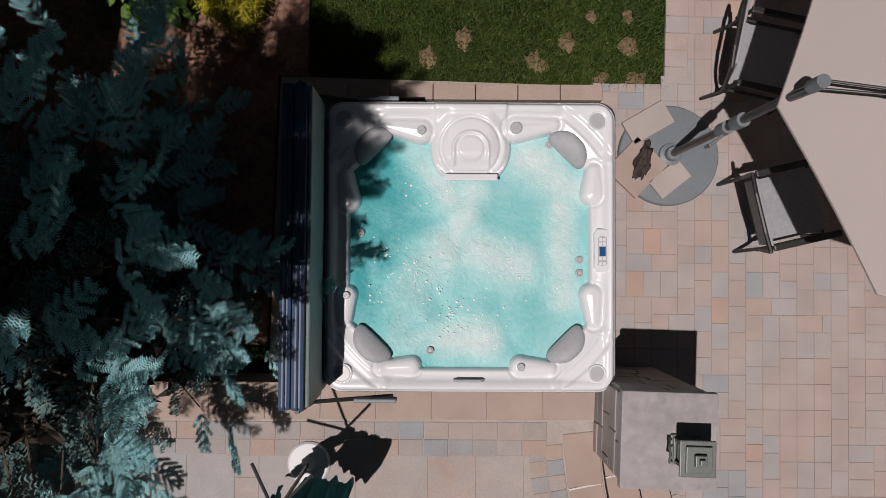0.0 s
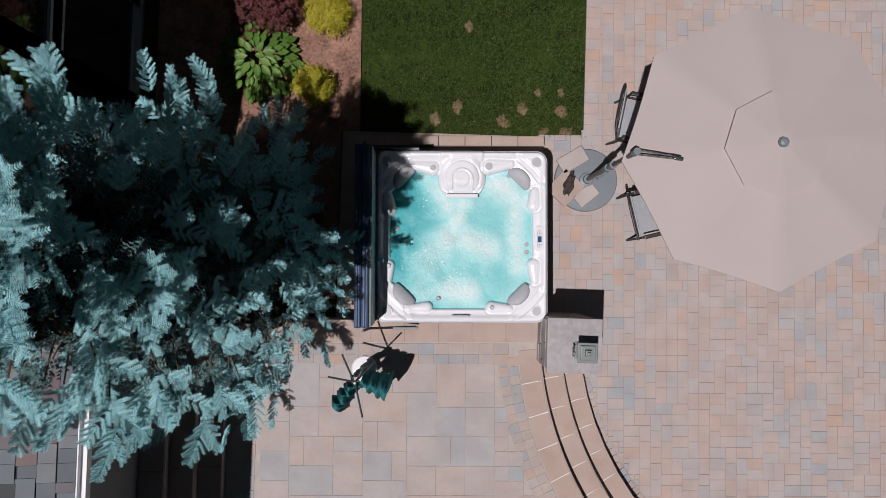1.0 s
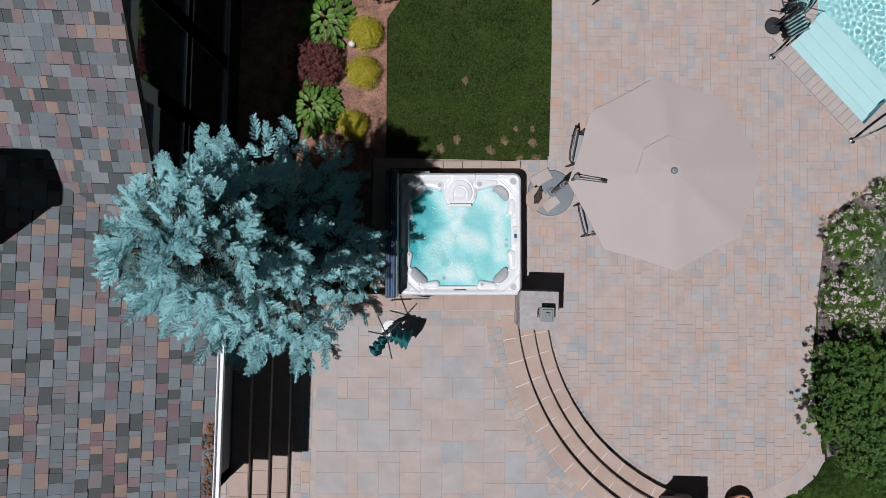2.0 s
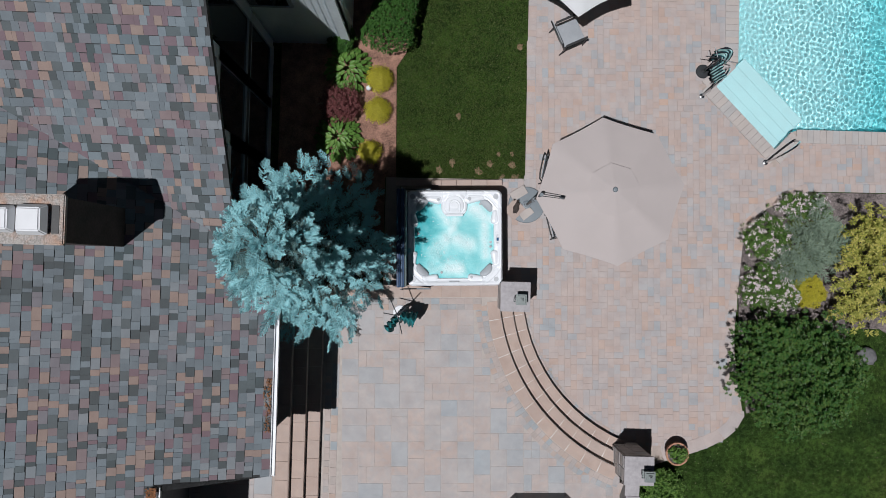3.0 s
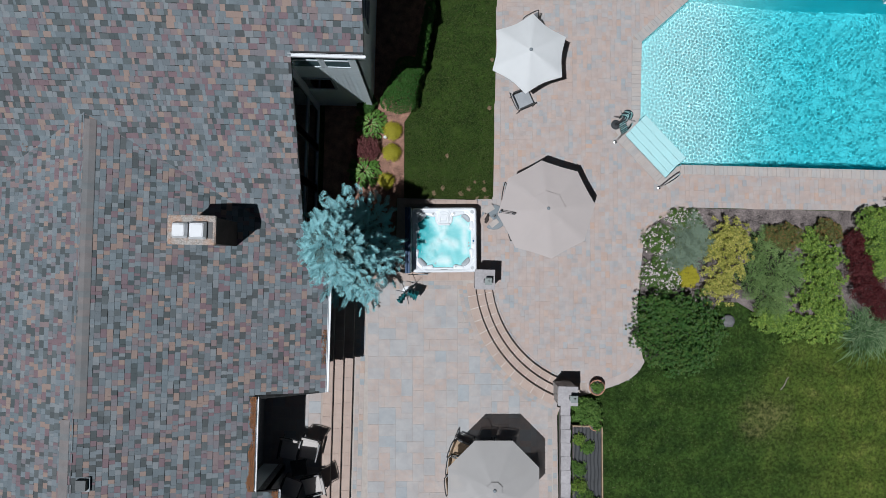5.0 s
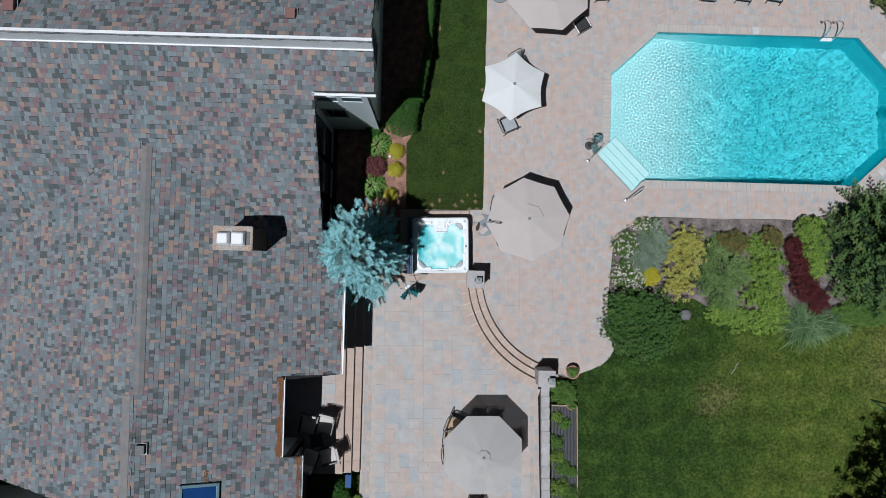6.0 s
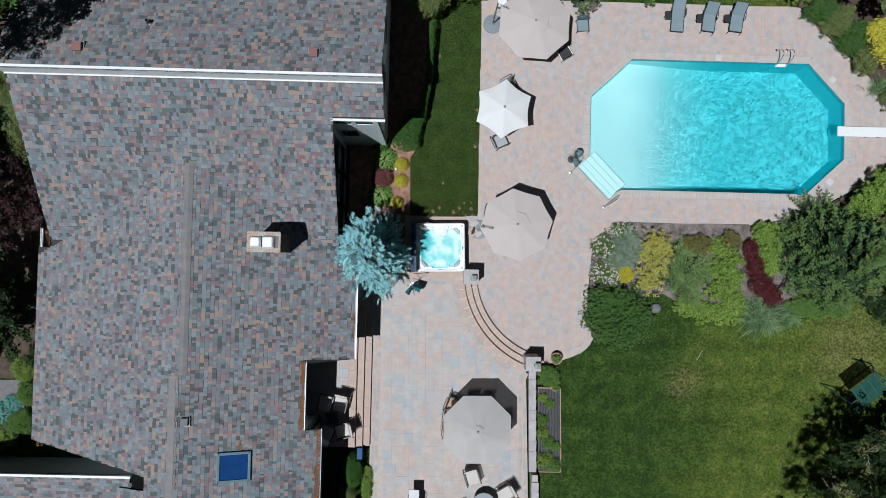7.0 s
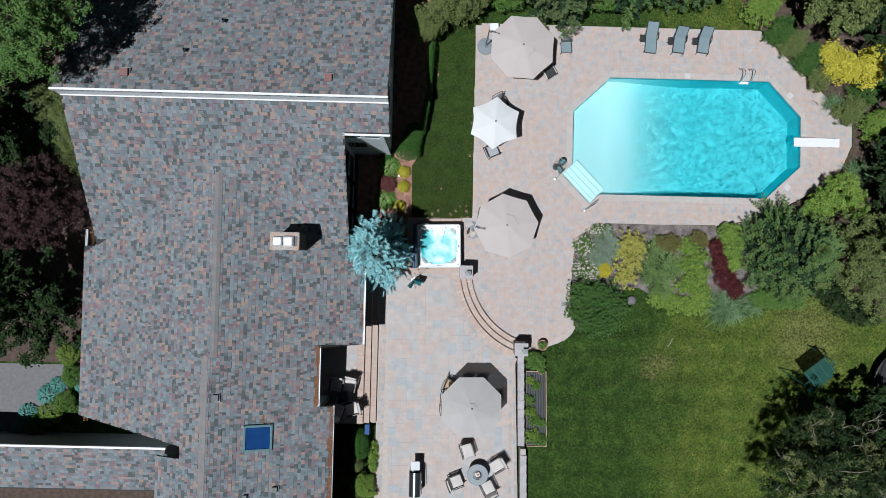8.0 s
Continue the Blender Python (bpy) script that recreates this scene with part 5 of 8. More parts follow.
for y in (-0.125, -0.085, 0.02, 0.055):
    for x in (0.969, 0.997):
        bm = bmesh.new()
        box(bm, (x, y, 0.922), (0.022, 0.028, 0.008), 0, 0.003)
        part("button", bm, M_ACRYLIC, panel)
# grab bar and jets
bm = bmesh.new()
pipe(bm, [(-0.12, -1.0, 0.885), (-0.10, -1.0, 0.915), (0.08, -1.0, 0.915), (0.10, -1.0, 0.885)], 0.011)
part("grab_bar", bm, M_GREYACRYL, tub, "grey grab bar")
bm = bmesh.new()
box(bm, (0.0, 0.515, 0.905), (0.40, 0.05, 0.03), 0, 0.008)
part("waterfall_lip", bm, M_ACRYLIC, tub)
for x, y in ((0.83, -0.10), (0.83, -0.2), (-0.83, 0.1), (-0.3, -0.79), (0.6, 0.78)):
    bm = bmesh.new()
    lathe(bm, [(0.03, 0.80), (0.03, 0.815), (0.018, 0.82), (0.012, 0.81)], 18, (x, y, 0))
    part("jet", bm, M_GREYACRYL, tub)

# folded cover held upright on its lifter
cover = thing("tub_cover", "navy vinyl tub cover folded upright on a lifter beside the tub", "tub cover", (-1.14, -0.07, 0), 1.6)
for x, top, w, name in ((-0.045, 1.52, 0.085, "outer_half"), (0.045, 1.54, 0.088, "inner_half")):
    bm = bmesh.new()
    box(bm, (x, 0, (0.5 + top) / 2), (w, 2.18, top - 0.5), 0, 0.025)
    half = part(name, bm, M_NAVY, cover)
    bm = bmesh.new()
    pipe(bm, [(x, -1.08, top + 0.002), (x, 1.08, top + 0.002)], 0.008)
    part("piping", bm, M_NAVY, half)
bm = bmesh.new()
box(bm, (0.106, 0, 1.24), (0.028, 2.14, 0.54), 0, 0.012)
part("flap", bm, plain("grey_green_vinyl", (0.14, 0.19, 0.19), 0.55, grain=0.15), cover, "grey-green skirt flap")
for y in (-1.14, 1.14):
    bm = bmesh.new()
    rod(bm, (0.05, y, 0.9), (0.62, y, 0.62), 0.016)
    rod(bm, (0.05, y, 0.9), (0.0, y, 1.3), 0.016)
    arm = part("lifter_arm", bm, M_BLACK, cover, "black steel lifter arm")
    bm = bmesh.new()
    box(bm, (0.50, y, 0.80), (0.32, 0.03, 0.12), 0, 0.008)
    part("bracket", bm, M_GREYPLASTIC, arm, "grey bracket")

# ---- umbrellas ----
def umbrella(name, label, cx, cy, z_edge, z_apex, R, n, off, mat, mast=None, floor=0.0, vent=True, concave=0.012, ribs_mat=None, base=True, base_label="", reach=None, vent_size=0.36):
    u = thing(name, label, "umbrella", (cx, cy, floor), group="patio umbrellas")
    z_edge, z_apex = z_edge - floor, z_apex - floor
    ribs_mat = ribs_mat or M_GUNMETAL
    bm = bmesh.new()
    rings, per = 9, 8
    V = []
    for i in range(rings + 1):
        t = i / rings
        row = []
        for k in range(n * per):
            a = off + 360 * k / (n * per)
            s = (k % per) / per
            chord = math.cos(math.pi / n) / math.cos((s - 0.5) * 2 * math.pi / n)
            sag = math.sin(math.pi * s)
            r = R * t * chord * (1 - concave * sag * t * t)
            z = z_apex - (z_apex - z_edge) * (0.82 * t + 0.18 * t * t) - 0.03 * sag * t * (1.25 - t)
            row.append(bm.verts.new((r * math.cos(radians(a)), r * math.sin(radians(a)), z)))
        V.append(row)
    m = n * per
    for i in range(rings):
        for k in range(m):
            a, b = V[i], V[i + 1]
            bm.faces.new((a[k], b[k], b[(k + 1) % m], a[(k + 1) % m]))
    bmesh.ops.remove_doubles(bm, verts=[v for row in V[:2] for v in row], dist=0.0008)
    # hem
    rim = [bm.verts.new(v.co) for v in V[-1]]
    hem = [bm.verts.new((v.co.x, v.co.y, v.co.z - 0.02)) for v in V[-1]]
    for k in range(m):
        bm.faces.new((rim[k], hem[k], hem[(k + 1) % m], rim[(k + 1) % m]))
    canopy = part("canopy", bm, mat, u, "", True)
    if vent:
        bm = bmesh.new()
        rows = []
        for i in range(4):
            t = i / 3
            rows.append([bm.verts.new((R * vent_size * t * math.cos(radians(off + 360 * k / m)) * (math.cos(math.pi / n) / math.cos(((k % per) / per - 0.5) * 2 * math.pi / n)),
                                       R * vent_size * t * math.sin(radians(off + 360 * k / m)) * (math.cos(math.pi / n) / math.cos(((k % per) / per - 0.5) * 2 * math.pi / n)),
                                       z_apex + 0.045 - (z_apex - z_edge) * 0.83 * vent_size * t)) for k in range(m)])
        for i in range(3):
            for k in range(m):
                bm.faces.new((rows[i][k], rows[i + 1][k], rows[i + 1][(k + 1) % m], rows[i][(k + 1) % m]))
        bmesh.ops.remove_doubles(bm, verts=bm.verts, dist=0.0008)
        part("vent", bm, mat, canopy, "raised wind vent", True)
    for k in range(n):
        a = radians(off + 360 * k / n)
        bm = bmesh.new()
        rod(bm, (0.03 * math.cos(a), 0.03 * math.sin(a), z_apex - 0.06), (R * 0.985 * math.cos(a), R * 0.985 * math.sin(a), z_edge - 0.02), 0.009, seg=6)
        part("rib", bm, ribs_mat, u)
    bm = bmesh.new()
    lathe(bm, [(0.05, z_apex + 0.02), (0.055, z_apex + 0.06), (0.045, z_apex + 0.085), (0.02, z_apex + 0.095)], 20)
    part("finial", bm, M_GREYPLASTIC, u, "round grey finial cap")
    if mast is None:
        bm = bmesh.new()
        rod(bm, (0, 0, 0.02), (0, 0, z_apex), 0.021, seg=14)
        part("pole", bm, ribs_mat, u)
        if base:
            bm = bmesh.new()
            lathe(bm, [(0.26, 0), (0.26, 0.04), (0.2, 0.08), (0.05, 0.1), (0.04, 0.3), (0.024, 0.31)], 28)
            part("base", bm, M_GREYPLASTIC, u, "round weighted base")
    else:
        mx, my = mast[0] - cx, mast[1] - cy
        d = Vector((reach[0] - mast[0], reach[1] - mast[1], 0)).normalized() if reach else Vector((-mx, -my, 0)).normalized()
        top = z_apex - 0.05
        bm = bmesh.new()
        pipe(bm, [(mx, my, 0.1), (mx, my, 0.6), (mx, my, 1.2), (mx, my, 1.55)], 0.029, 12)
        pipe(bm, [(mx, my, 1.45), (mx, my, 2.2), (mx + d.x * 0.02, my + d.y * 0.02, top - 0.02)], 0.027, 12)
        pole = part("mast", bm, M_GUNMETAL, u, "dark grey metal mast")
        for z in (1.3, 1.55):
            bm = bmesh.new()
            rod(bm, (mx, my, z - 0.07), (mx, my, z + 0.07), 0.048, seg=16)
            c = part("collar", bm, M_GREYPLASTIC, pole, "grey locking collar")
        bm = bmesh.new()
        rod(bm, (mx - 0.02, my - 0.05, 1.32), (mx - 0.1, my - 0.12, 1.32), 0.012)
        rod(bm, (mx - 0.1, my - 0.12, 1.32), (mx - 0.1, my - 0.12, 1.22), 0.014)
        part("crank_handle", bm, M_GREYPLASTIC, pole, "grey crank handle")
        bm = bmesh.new()
        rod(bm, (mx - d.y * 0.02, my + d.x * 0.02, top), (mx + d.x * 0.40 - d.y * 0.012, my + d.y * 0.40 + d.x * 0.012, top + 0.10), 0.008)
        rod(bm, (mx + d.y * 0.02, my - d.x * 0.02, top - 0.03), (mx + d.x * 0.40 + d.y * 0.012, my + d.y * 0.40 - d.x * 0.012, top + 0.09), 0.008)
        arm = part("arm", bm, M_BLACK, u, "black cantilever arm")
        bm = bmesh.new()
        box(bm, (mx + d.x * 0.42, my + d.y * 0.42, top + 0.09), (0.10, 0.045, 0.045), math.degrees(math.atan2(d.y, d.x)), 0.015)
        part("clamp", bm, M_GUNMETAL, arm, "metal end clamp")
        bm = bmesh.new()
        rod(bm, (mx, my, top - 0.08), (mx, my, top + 0.05), 0.038, seg=18)
        part("hinge", bm, M_GREYPLASTIC, arm, "grey hinge")
        bm = bmesh.new()
        lathe(bm, [(0.435, 0.0), (0.435, 0.05), (0.425, 0.065), (0.10, 0.085), (0.095, 0.12), (0.06, 0.13), (0.055, 0.2), (0.034, 0.2)], 48, (mx, my, 0))
        part("base", bm, M_GREYPLASTIC, u, base_label or "round grey base plate")
    return u


umbrella("cantilever_umbrella", "beige octagonal cantilever umbrella beside the tub", 3.29, 1.00, 2.24, 2.62, 1.575, 8, 7, M_BEIGE, mast=(1.79, 0.86), reach=(2.17, 0.80))
umbrella("patio_umbrella", "white hexagonal patio umbrella with curved edges", 2.63, 6.0, 2.2, 2.62, 1.30, 6, 26, M_WHITECLOTH, vent=False, concave=0.07)
umbrella("cantilever_umbrella", "beige octagonal cantilever umbrella at the far patio corner", 3.88, 9.72, 2.27, 2.72, 1.64, 8, 20, M_BEIGE, mast=(2.23, 10.40))
umbrella("dining_umbrella", "grey mesh octagonal umbrella over a dining table", 1.79, -7.76, 2.45, 2.86, 1.55, 8, 23.7, M_SHEER, floor=TER, concave=0.0, vent_size=0.17)

# loose slabs and driftwood lying on the umbrella base
for x, y, w, d, rz, lab in ((1.59, 1.13, 0.40, 0.22, 32, "pale grey paving slab weighing down the umbrella base"), (1.50, 0.74, 0.40, 0.36, 48, "brown paving slab weighing down the umbrella base"), (1.79, 0.65, 0.32, 0.19, 40, "pale grey paving slab weighing down the umbrella base")):
    s = thing("weight_slab", lab, "paving slab", (x, y, 0.075), rz, group="slabs on the umbrella base")
    bm = bmesh.new()
    box(bm, (0, 0, 0.022), (w, d, 0.045), 0, 0.006)
    part("slab", bm, M_TREAD if "brown" in lab else M_COPING, s)
wood = thing("driftwood", "gnarled dark driftwood piece lying on a slab", "driftwood", (1.545, 0.80, 0.12), 75)
bm = bmesh.new()
bmesh.ops.create_icosphere(bm, subdivisions=4, radius=1)
for v in bm.verts:
    w = 1 + 0.45 * noise.noise(v.co * 2.2) + 0.22 * noise.noise(v.co * 6.0)
    v.co = Vector((v.co.x * 0.15 * w, v.co.y * 0.048 * w * (1.2 - 0.4 * v.co.x), v.co.z * 0.05 * w + 0.04))
part("log", bm, M_WOOD, wood, "", True)


# ---- chairs ----
def chair_proto(name, label, frame_mat, seat_mat, w=0.6, d=0.6, seat_z=0.42, back_h=0.5, cushion=False, solid=False, group=""):
    """Arm chair facing -y; seat, backrest, two side frames, arm rests, four legs."""
    c = thing(name, label, "chair", (0, 0, 0), group=group)
    hw, hd = w / 2, d / 2
    bm = bmesh.new()
    box(bm, (0, -0.02, seat_z), (w - 0.08, d - 0.06, 0.09 if cushion else 0.022), 0, 0.025 if cushion else 0.006)
    part("seat", bm, seat_mat, c, "", True)
    bm = bmesh.new()
    box(bm, (0, 0, back_h / 2), (w - 0.08, 0.10 if cushion else 0.02, back_h), 0, 0.03 if cushion else 0.006, Matrix.Translation((0, hd - 0.04, seat_z + 0.02)) @ Matrix.Rotation(radians(-14), 4, "X"))
    part("backrest", bm, seat_mat, c, "", True)
    by = hd + back_h * 0.25
    for s in (-1, 1):
        bm = bmesh.new()
        r = 0.016 if not solid else 0.022
        pipe(bm, [(s * hw, hd - 0.04, seat_z - 0.02), (s * hw, hd + 0.04, seat_z + back_h * 0.5), (s * hw, by - 0.01, seat_z + back_h + 0.03)], r)
        pipe(bm, [(s * hw, -hd + 0.02, seat_z - 0.02), (s * hw, 0, seat_z - 0.03), (s * hw, hd - 0.02, seat_z - 0.02)], r)
        part("side_frame", bm, frame_mat, c)
        bm = bmesh.new()
        box(bm, (s * hw, -0.03, seat_z + 0.21), (0.055, d * 0.92, 0.03), 0, 0.012)
        part("armrest", bm, frame_mat, c)
        for y, yo in ((-hd + 0.03, -0.03), (hd - 0.05, 0.06)):
            bm = bmesh.new()
            pipe(bm, [(s * hw, y + yo, 0.0), (s * hw, y, seat_z * 0.6), (s * hw, y - yo * 0.3, seat_z + 0.20)], r)
            part("leg", bm, frame_mat, c)
    bm = bmesh.new()
    pipe(bm, [(-hw, by - 0.01, seat_z + back_h + 0.03), (-hw * 0.5, by + 0.01, seat_z + back_h + 0.06), (hw * 0.5, by + 0.01, seat_z + back_h + 0.06), (hw, by - 0.01, seat_z + back_h + 0.03)], 0.017)
    part("top_bar", bm, frame_mat, c)
    bm = bmesh.new()
    pipe(bm, [(-hw, -hd + 0.02, seat_z - 0.02), (hw, -hd + 0.02, seat_z - 0.02)], 0.014)
    part("cross_bar", bm, frame_mat, c)
    return c


def place(proto, spots, first=True):
    """The prototype goes to the first spot, copies to the others: x, y, z, turn."""
    for k, (x, y, z, rz) in enumerate(spots):
        if k:
            copy_thing(proto, pose(x, y, z, 0, 0, rz))
    x, y, z, rz = spots[0]
    proto.matrix_basis = pose(x, y, z, 0, 0, rz)


sling = chair_proto("sling_chair", "black metal patio chair with a grey sling seat", M_BLACK, plain("grey_sling", (0.30, 0.32, 0.34), 0.8), group="sling chairs on the patio")
place(sling, [(2.43, 1.62, 0, 80), (2.62, 0.42, 0, 105), (2.66, 4.92, 0, 70 + 45), (3.02, 7.35, 0, 30)])
# dining set below the mesh umbrella
tbl = thing("dining_table", "round dark dining table under a mesh umbrella", "table", (1.79, -7.76, TER))
bm = bmesh.new()
lathe(bm, [(0.70, 0.70), (0.72, 0.715), (0.72, 0.735), (0.70, 0.74)], 48)
part("tabletop", bm, M_GUNMETAL, tbl)
for k in range(4):
    a = radians(45 + 90 * k)
    bm = bmesh.new()
    rod(bm, (0.5 * math.cos(a), 0.5 * math.sin(a), 0), (0.42 * math.cos(a), 0.42 * math.sin(a), 0.71), 0.022)
    part("leg", bm, M_BLACK, tbl)
din = chair_proto("dining_chair", "black metal dining chair with a tan woven back", M_BLACK, M_TAN, 0.58, 0.56, 0.43, 0.52, group="chairs round the dining table")
place(din, [(0.73, -7.47, TER, 84), (0.70, -8.05, TER, 98), (0.80, -7.00, TER, 70), (1.58, -6.98, TER, 2), (2.22, -7.00, TER, -5), (2.90, -7.66, TER, -80), (1.76, -8.81, TER, 178)])
# fire pit group
fire = thing("fire_pit", "round grey fire pit table with a burner bowl", "fire pit", (2.25, -11.35, TER))
bm = bmesh.new()
lathe(bm, [(0.36, 0), (0.40, 0.45), (0.52, 0.52), (0.53, 0.58), (0.51, 0.60), (0.24, 0.60), (0.22, 0.55)], 48)
part("bowl", bm, M_GREYPLASTIC, fire)
bm = bmesh.new()
lathe(bm, [(0.2, 0.5), (0.2, 0.57), (0.1, 0.585)], 24)
bowl = part("burner", bm, M_BLACK, fire, "dark burner tray")
bm = bmesh.new()
box(bm, (0.0, 0.02, 0.62), (0.22, 0.20, 0.04), 20, 0.01)
part("lid", bm, plain("cream_tray", (0.55, 0.48, 0.42), 0.6), fire, "small cream tray")
bm = bmesh.new()
box(bm, (0.02, 0.02, 0.65), (0.09, 0.07, 0.04), 35, 0.012)
part("ornament", bm, M_REDVENT, fire, "small red ornament")
lounge = chair_proto("lounge_chair", "wicker lounge chair with pale cushions by the fire pit", M_BLACK, M_CUSHION, 0.64, 0.66, 0.36, 0.42, cushion=True, solid=True, group="chairs round the fire pit")
place(lounge, [(1.72, -10.22, TER, 18), (3.22, -10.90, TER, -58), (1.18, -11.75, TER, 112), (2.80, -12.05, TER, 208)])
porch = chair_proto("porch_chair", "black porch chair with pale grey cushions by the house", M_BLACK, M_CUSHION, 0.62, 0.66, 0.40, 0.5, cushion=True, group="chairs on the landing")
place(porch, [(-4.18, -6.98, LAND, -12), (-4.82, -7.0, LAND, -10), (-4.02, -8.15, LAND, -75), (-4.75, -8.3, LAND, 160)])
ptab = thing("porch_table", "low dark porch table between chairs", "table", (-4.5, -7.6, LAND))
bm = bmesh.new()
box(bm, (0, 0, 0.43), (0.5, 0.5, 0.03), 10, 0.01)
part("tabletop", bm, M_BLACK, ptab)
for i in (-1, 1):
    for j in (-1, 1):
        bm = bmesh.new()
        rod(bm, (0.2 * i, 0.2 * j, 0), (0.2 * i, 0.2 * j, 0.42), 0.015)
        part("leg", bm, M_BLACK, ptab)

# grill
M_STEELTOP = plain("brushed_steel_top", (0.42, 0.44, 0.46), 0.6, 0.2, grain=0.06)
grill = thing("gas_grill", "stainless gas grill with a dark hood and side shelf", "grill", (-0.85, -11.75, TER))
bm = bmesh.new()
box(bm, (0, 0, 0.42), (0.56, 1.2, 0.80), 0, 0.02)
part("cabinet", bm, M_GUNMETAL, grill)
bm = bmesh.new()
r = bmesh.ops.create_cone(bm, cap_ends=True, segments=24, radius1=0.29, radius2=0.29, depth=1.18, matrix=Matrix.Translation((0, -0.02, 0.86)) @ Matrix.Rotation(radians(90), 4, "X"))
bmesh.ops.delete(bm, geom=[v for v in bm.verts if v.co.z < 0.84], context="VERTS")
hood = part("hood", bm, plain("brushed_hood", (0.11, 0.125, 0.14), 0.25, 0.8, grain=0.1), grill, "curved dark steel hood", True)
bm = bmesh.new()
pipe(bm, [(0.30, -0.5, 0.95), (0.34, -0.48, 0.95), (0.34, 0.48, 0.95), (0.30, 0.5, 0.95)], 0.014)
part("handle", bm, M_CHROME, hood, "steel handle")
bm = bmesh.new()
box(bm, (0, 0.86, 0.84), (0.46, 0.42, 0.05), 0, 0.012)
part("side_shelf", bm, M_STEELTOP, grill, "pale brushed steel side shelf")
bm = bmesh.new()
box(bm, (0, 0.62, 0.86), (0.42, 0.04, 0.1), 0, 0.012)
part("end_cap", bm, M_CHROME, grill)
# blue bin
bin_ = thing("storage_bin", "blue plastic bin beside the steps", "bin", (-3.3, -9.25, 0.45))
bm = bmesh.new()
r = bmesh.ops.create_cone(bm, cap_ends=True, segments=4, radius1=0.2, radius2=0.25, depth=0.5, matrix=Matrix.Diagonal((0.62, 1.35, 1.0, 1.0)) @ Matrix.Translation((0, 0, 0.25)) @ Matrix.Rotation(radians(45), 4, "Z"))
part("tub", bm, plain("blue_plastic", (0.015, 0.12, 0.32), 0.4), bin_)
bm = bmesh.new()
box(bm, (0, 0, 0.51), (0.23, 0.50, 0.035), 0, 0.015)
part("lid", bm, plain("blue_plastic_lid", (0.006, 0.06, 0.20), 0.7), bin_)

# sun loungers
def lounger(x, y, rz, f=1.0):
    """f: how far along it stretches; a steeper back makes it shorter."""
    l = thing("sun_lounger", "blue-grey sling sun lounger with raised back", "sun lounger", (x, y, 0), rz, group="loungers beside the pool")
    bm = bmesh.new()
    prof = [(-0.74 * f, 0.30), (-0.3 * f, 0.31), (0.12 * f, 0.30), (0.22 * f, 0.33), (0.5 * f, 0.47 + 0.5 * (1 - f)), (0.78 * f, 0.62 + 0.9 * (1 - f))]
    a = [bm.verts.new((-0.27, y_, z_)) for y_, z_ in prof] 
    b = [bm.verts.new((0.27, y_, z_)) for y_, z_ in prof]
    a2 = [bm.verts.new((-0.27, y_, z_ - 0.02)) for y_, z_ in prof]
    b2 = [bm.verts.new((0.27, y_, z_ - 0.02)) for y_, z_ in prof]
    for k in range(len(prof) - 1):
        bm.faces.new((a[k], b[k], b[k + 1], a[k + 1]))
        bm.faces.new((a2[k + 1], b2[k + 1], b2[k], a2[k]))
        bm.faces.new((a[k], a[k + 1], a2[k + 1], a2[k]))
        bm.faces.new((b[k + 1], b[k], b2[k], b2[k + 1]))
    part("sling", bm, M_SLING, l)
    for s in (-1, 1):
        bm = bmesh.new()
        pipe(bm, [(s * 0.29, y_, z_) for y_, z_ in prof], 0.018)
        part("side_rail", bm, M_GUNMETAL, l)
        bm = bmesh.new()
        pipe(bm, [(s * 0.31, -0.05, 0.30), (s * 0.33, 0.0, 0.46), (s * 0.33, 0.3, 0.48), (s * 0.31, 0.36, 0.38)], 0.02)
        part("armrest", bm, M_GUNMETAL, l)
        for y_ in (-0.6, 0.3):
            bm = bmesh.new()
            rod(bm, (s * 0.29, y_ - 0.05, 0), (s * 0.28, y_, 0.31), 0.016)
            part("leg", bm, M_GUNMETAL, l)
    bm = bmesh.new()
    pipe(bm, [(-0.29, *prof[0]), (0.29, *prof[0])], 0.018)
    pipe(bm, [(-0.29, *prof[-1]), (0.29, *prof[-1])], 0.018)
    part("cross_rail", bm, M_GUNMETAL, l)
    t = thing("side_table", "small dark side table next to a lounger", "side table", (x - 0.48, y - 0.02, 0), group="tables between the loungers")
    bm = bmesh.new()
    box(bm, (0, 0, 0.40), (0.26, 0.36, 0.03), 0, 0.01)
    part("tabletop", bm, M_BLACK, t)
    for i in (-1, 1):
        bm = bmesh.new()
        rod(bm, (0.08 * i, 0, 0), (0.08 * i, 0, 0.4), 0.02)
        part("leg", bm, M_BLACK, t)


lounger(10.74, 10.95, -3)
lounger(12.20, 10.85, -6, 0.80)
lounger(13.48, 10.87, -7, 0.80)

# small lounge seat and box by the far umbrella
seat2 = thing("patio_stool", "dark square patio stool with a grey frame", "stool", (5.55, 9.05, 0), 32)
bm = bmesh.new()
box(bm, (0, 0, 0.38), (0.52, 0.44, 0.05), 0, 0.012)
part("seat", bm, M_BLACK, seat2)
for a, b in (((-0.28, -0.24), (0.28, -0.24)), ((0.28, -0.24), (0.28, 0.24)), ((0.28, 0.24), (-0.28, 0.24)), ((-0.28, 0.24), (-0.28, -0.24))):
    bm = bmesh.new()
    pipe(bm, [(*a, 0.39), (*b, 0.39)], 0.03)
    rod(bm, (*a, 0), (*a, 0.38), 0.022)
    part("frame", bm, M_CHROME, seat2, "grey metal frame")
cool = thing("cooler_box", "white cooler box beside the patio edge", "cooler", (2.63, 11.3, 0), 4)
bm = bmesh.new()
box(bm, (0, 0, 0.19), (0.42, 0.36, 0.34), 0, 0.03)
part("body", bm, M_GREYPLASTIC, cool)
bm = bmesh.new()
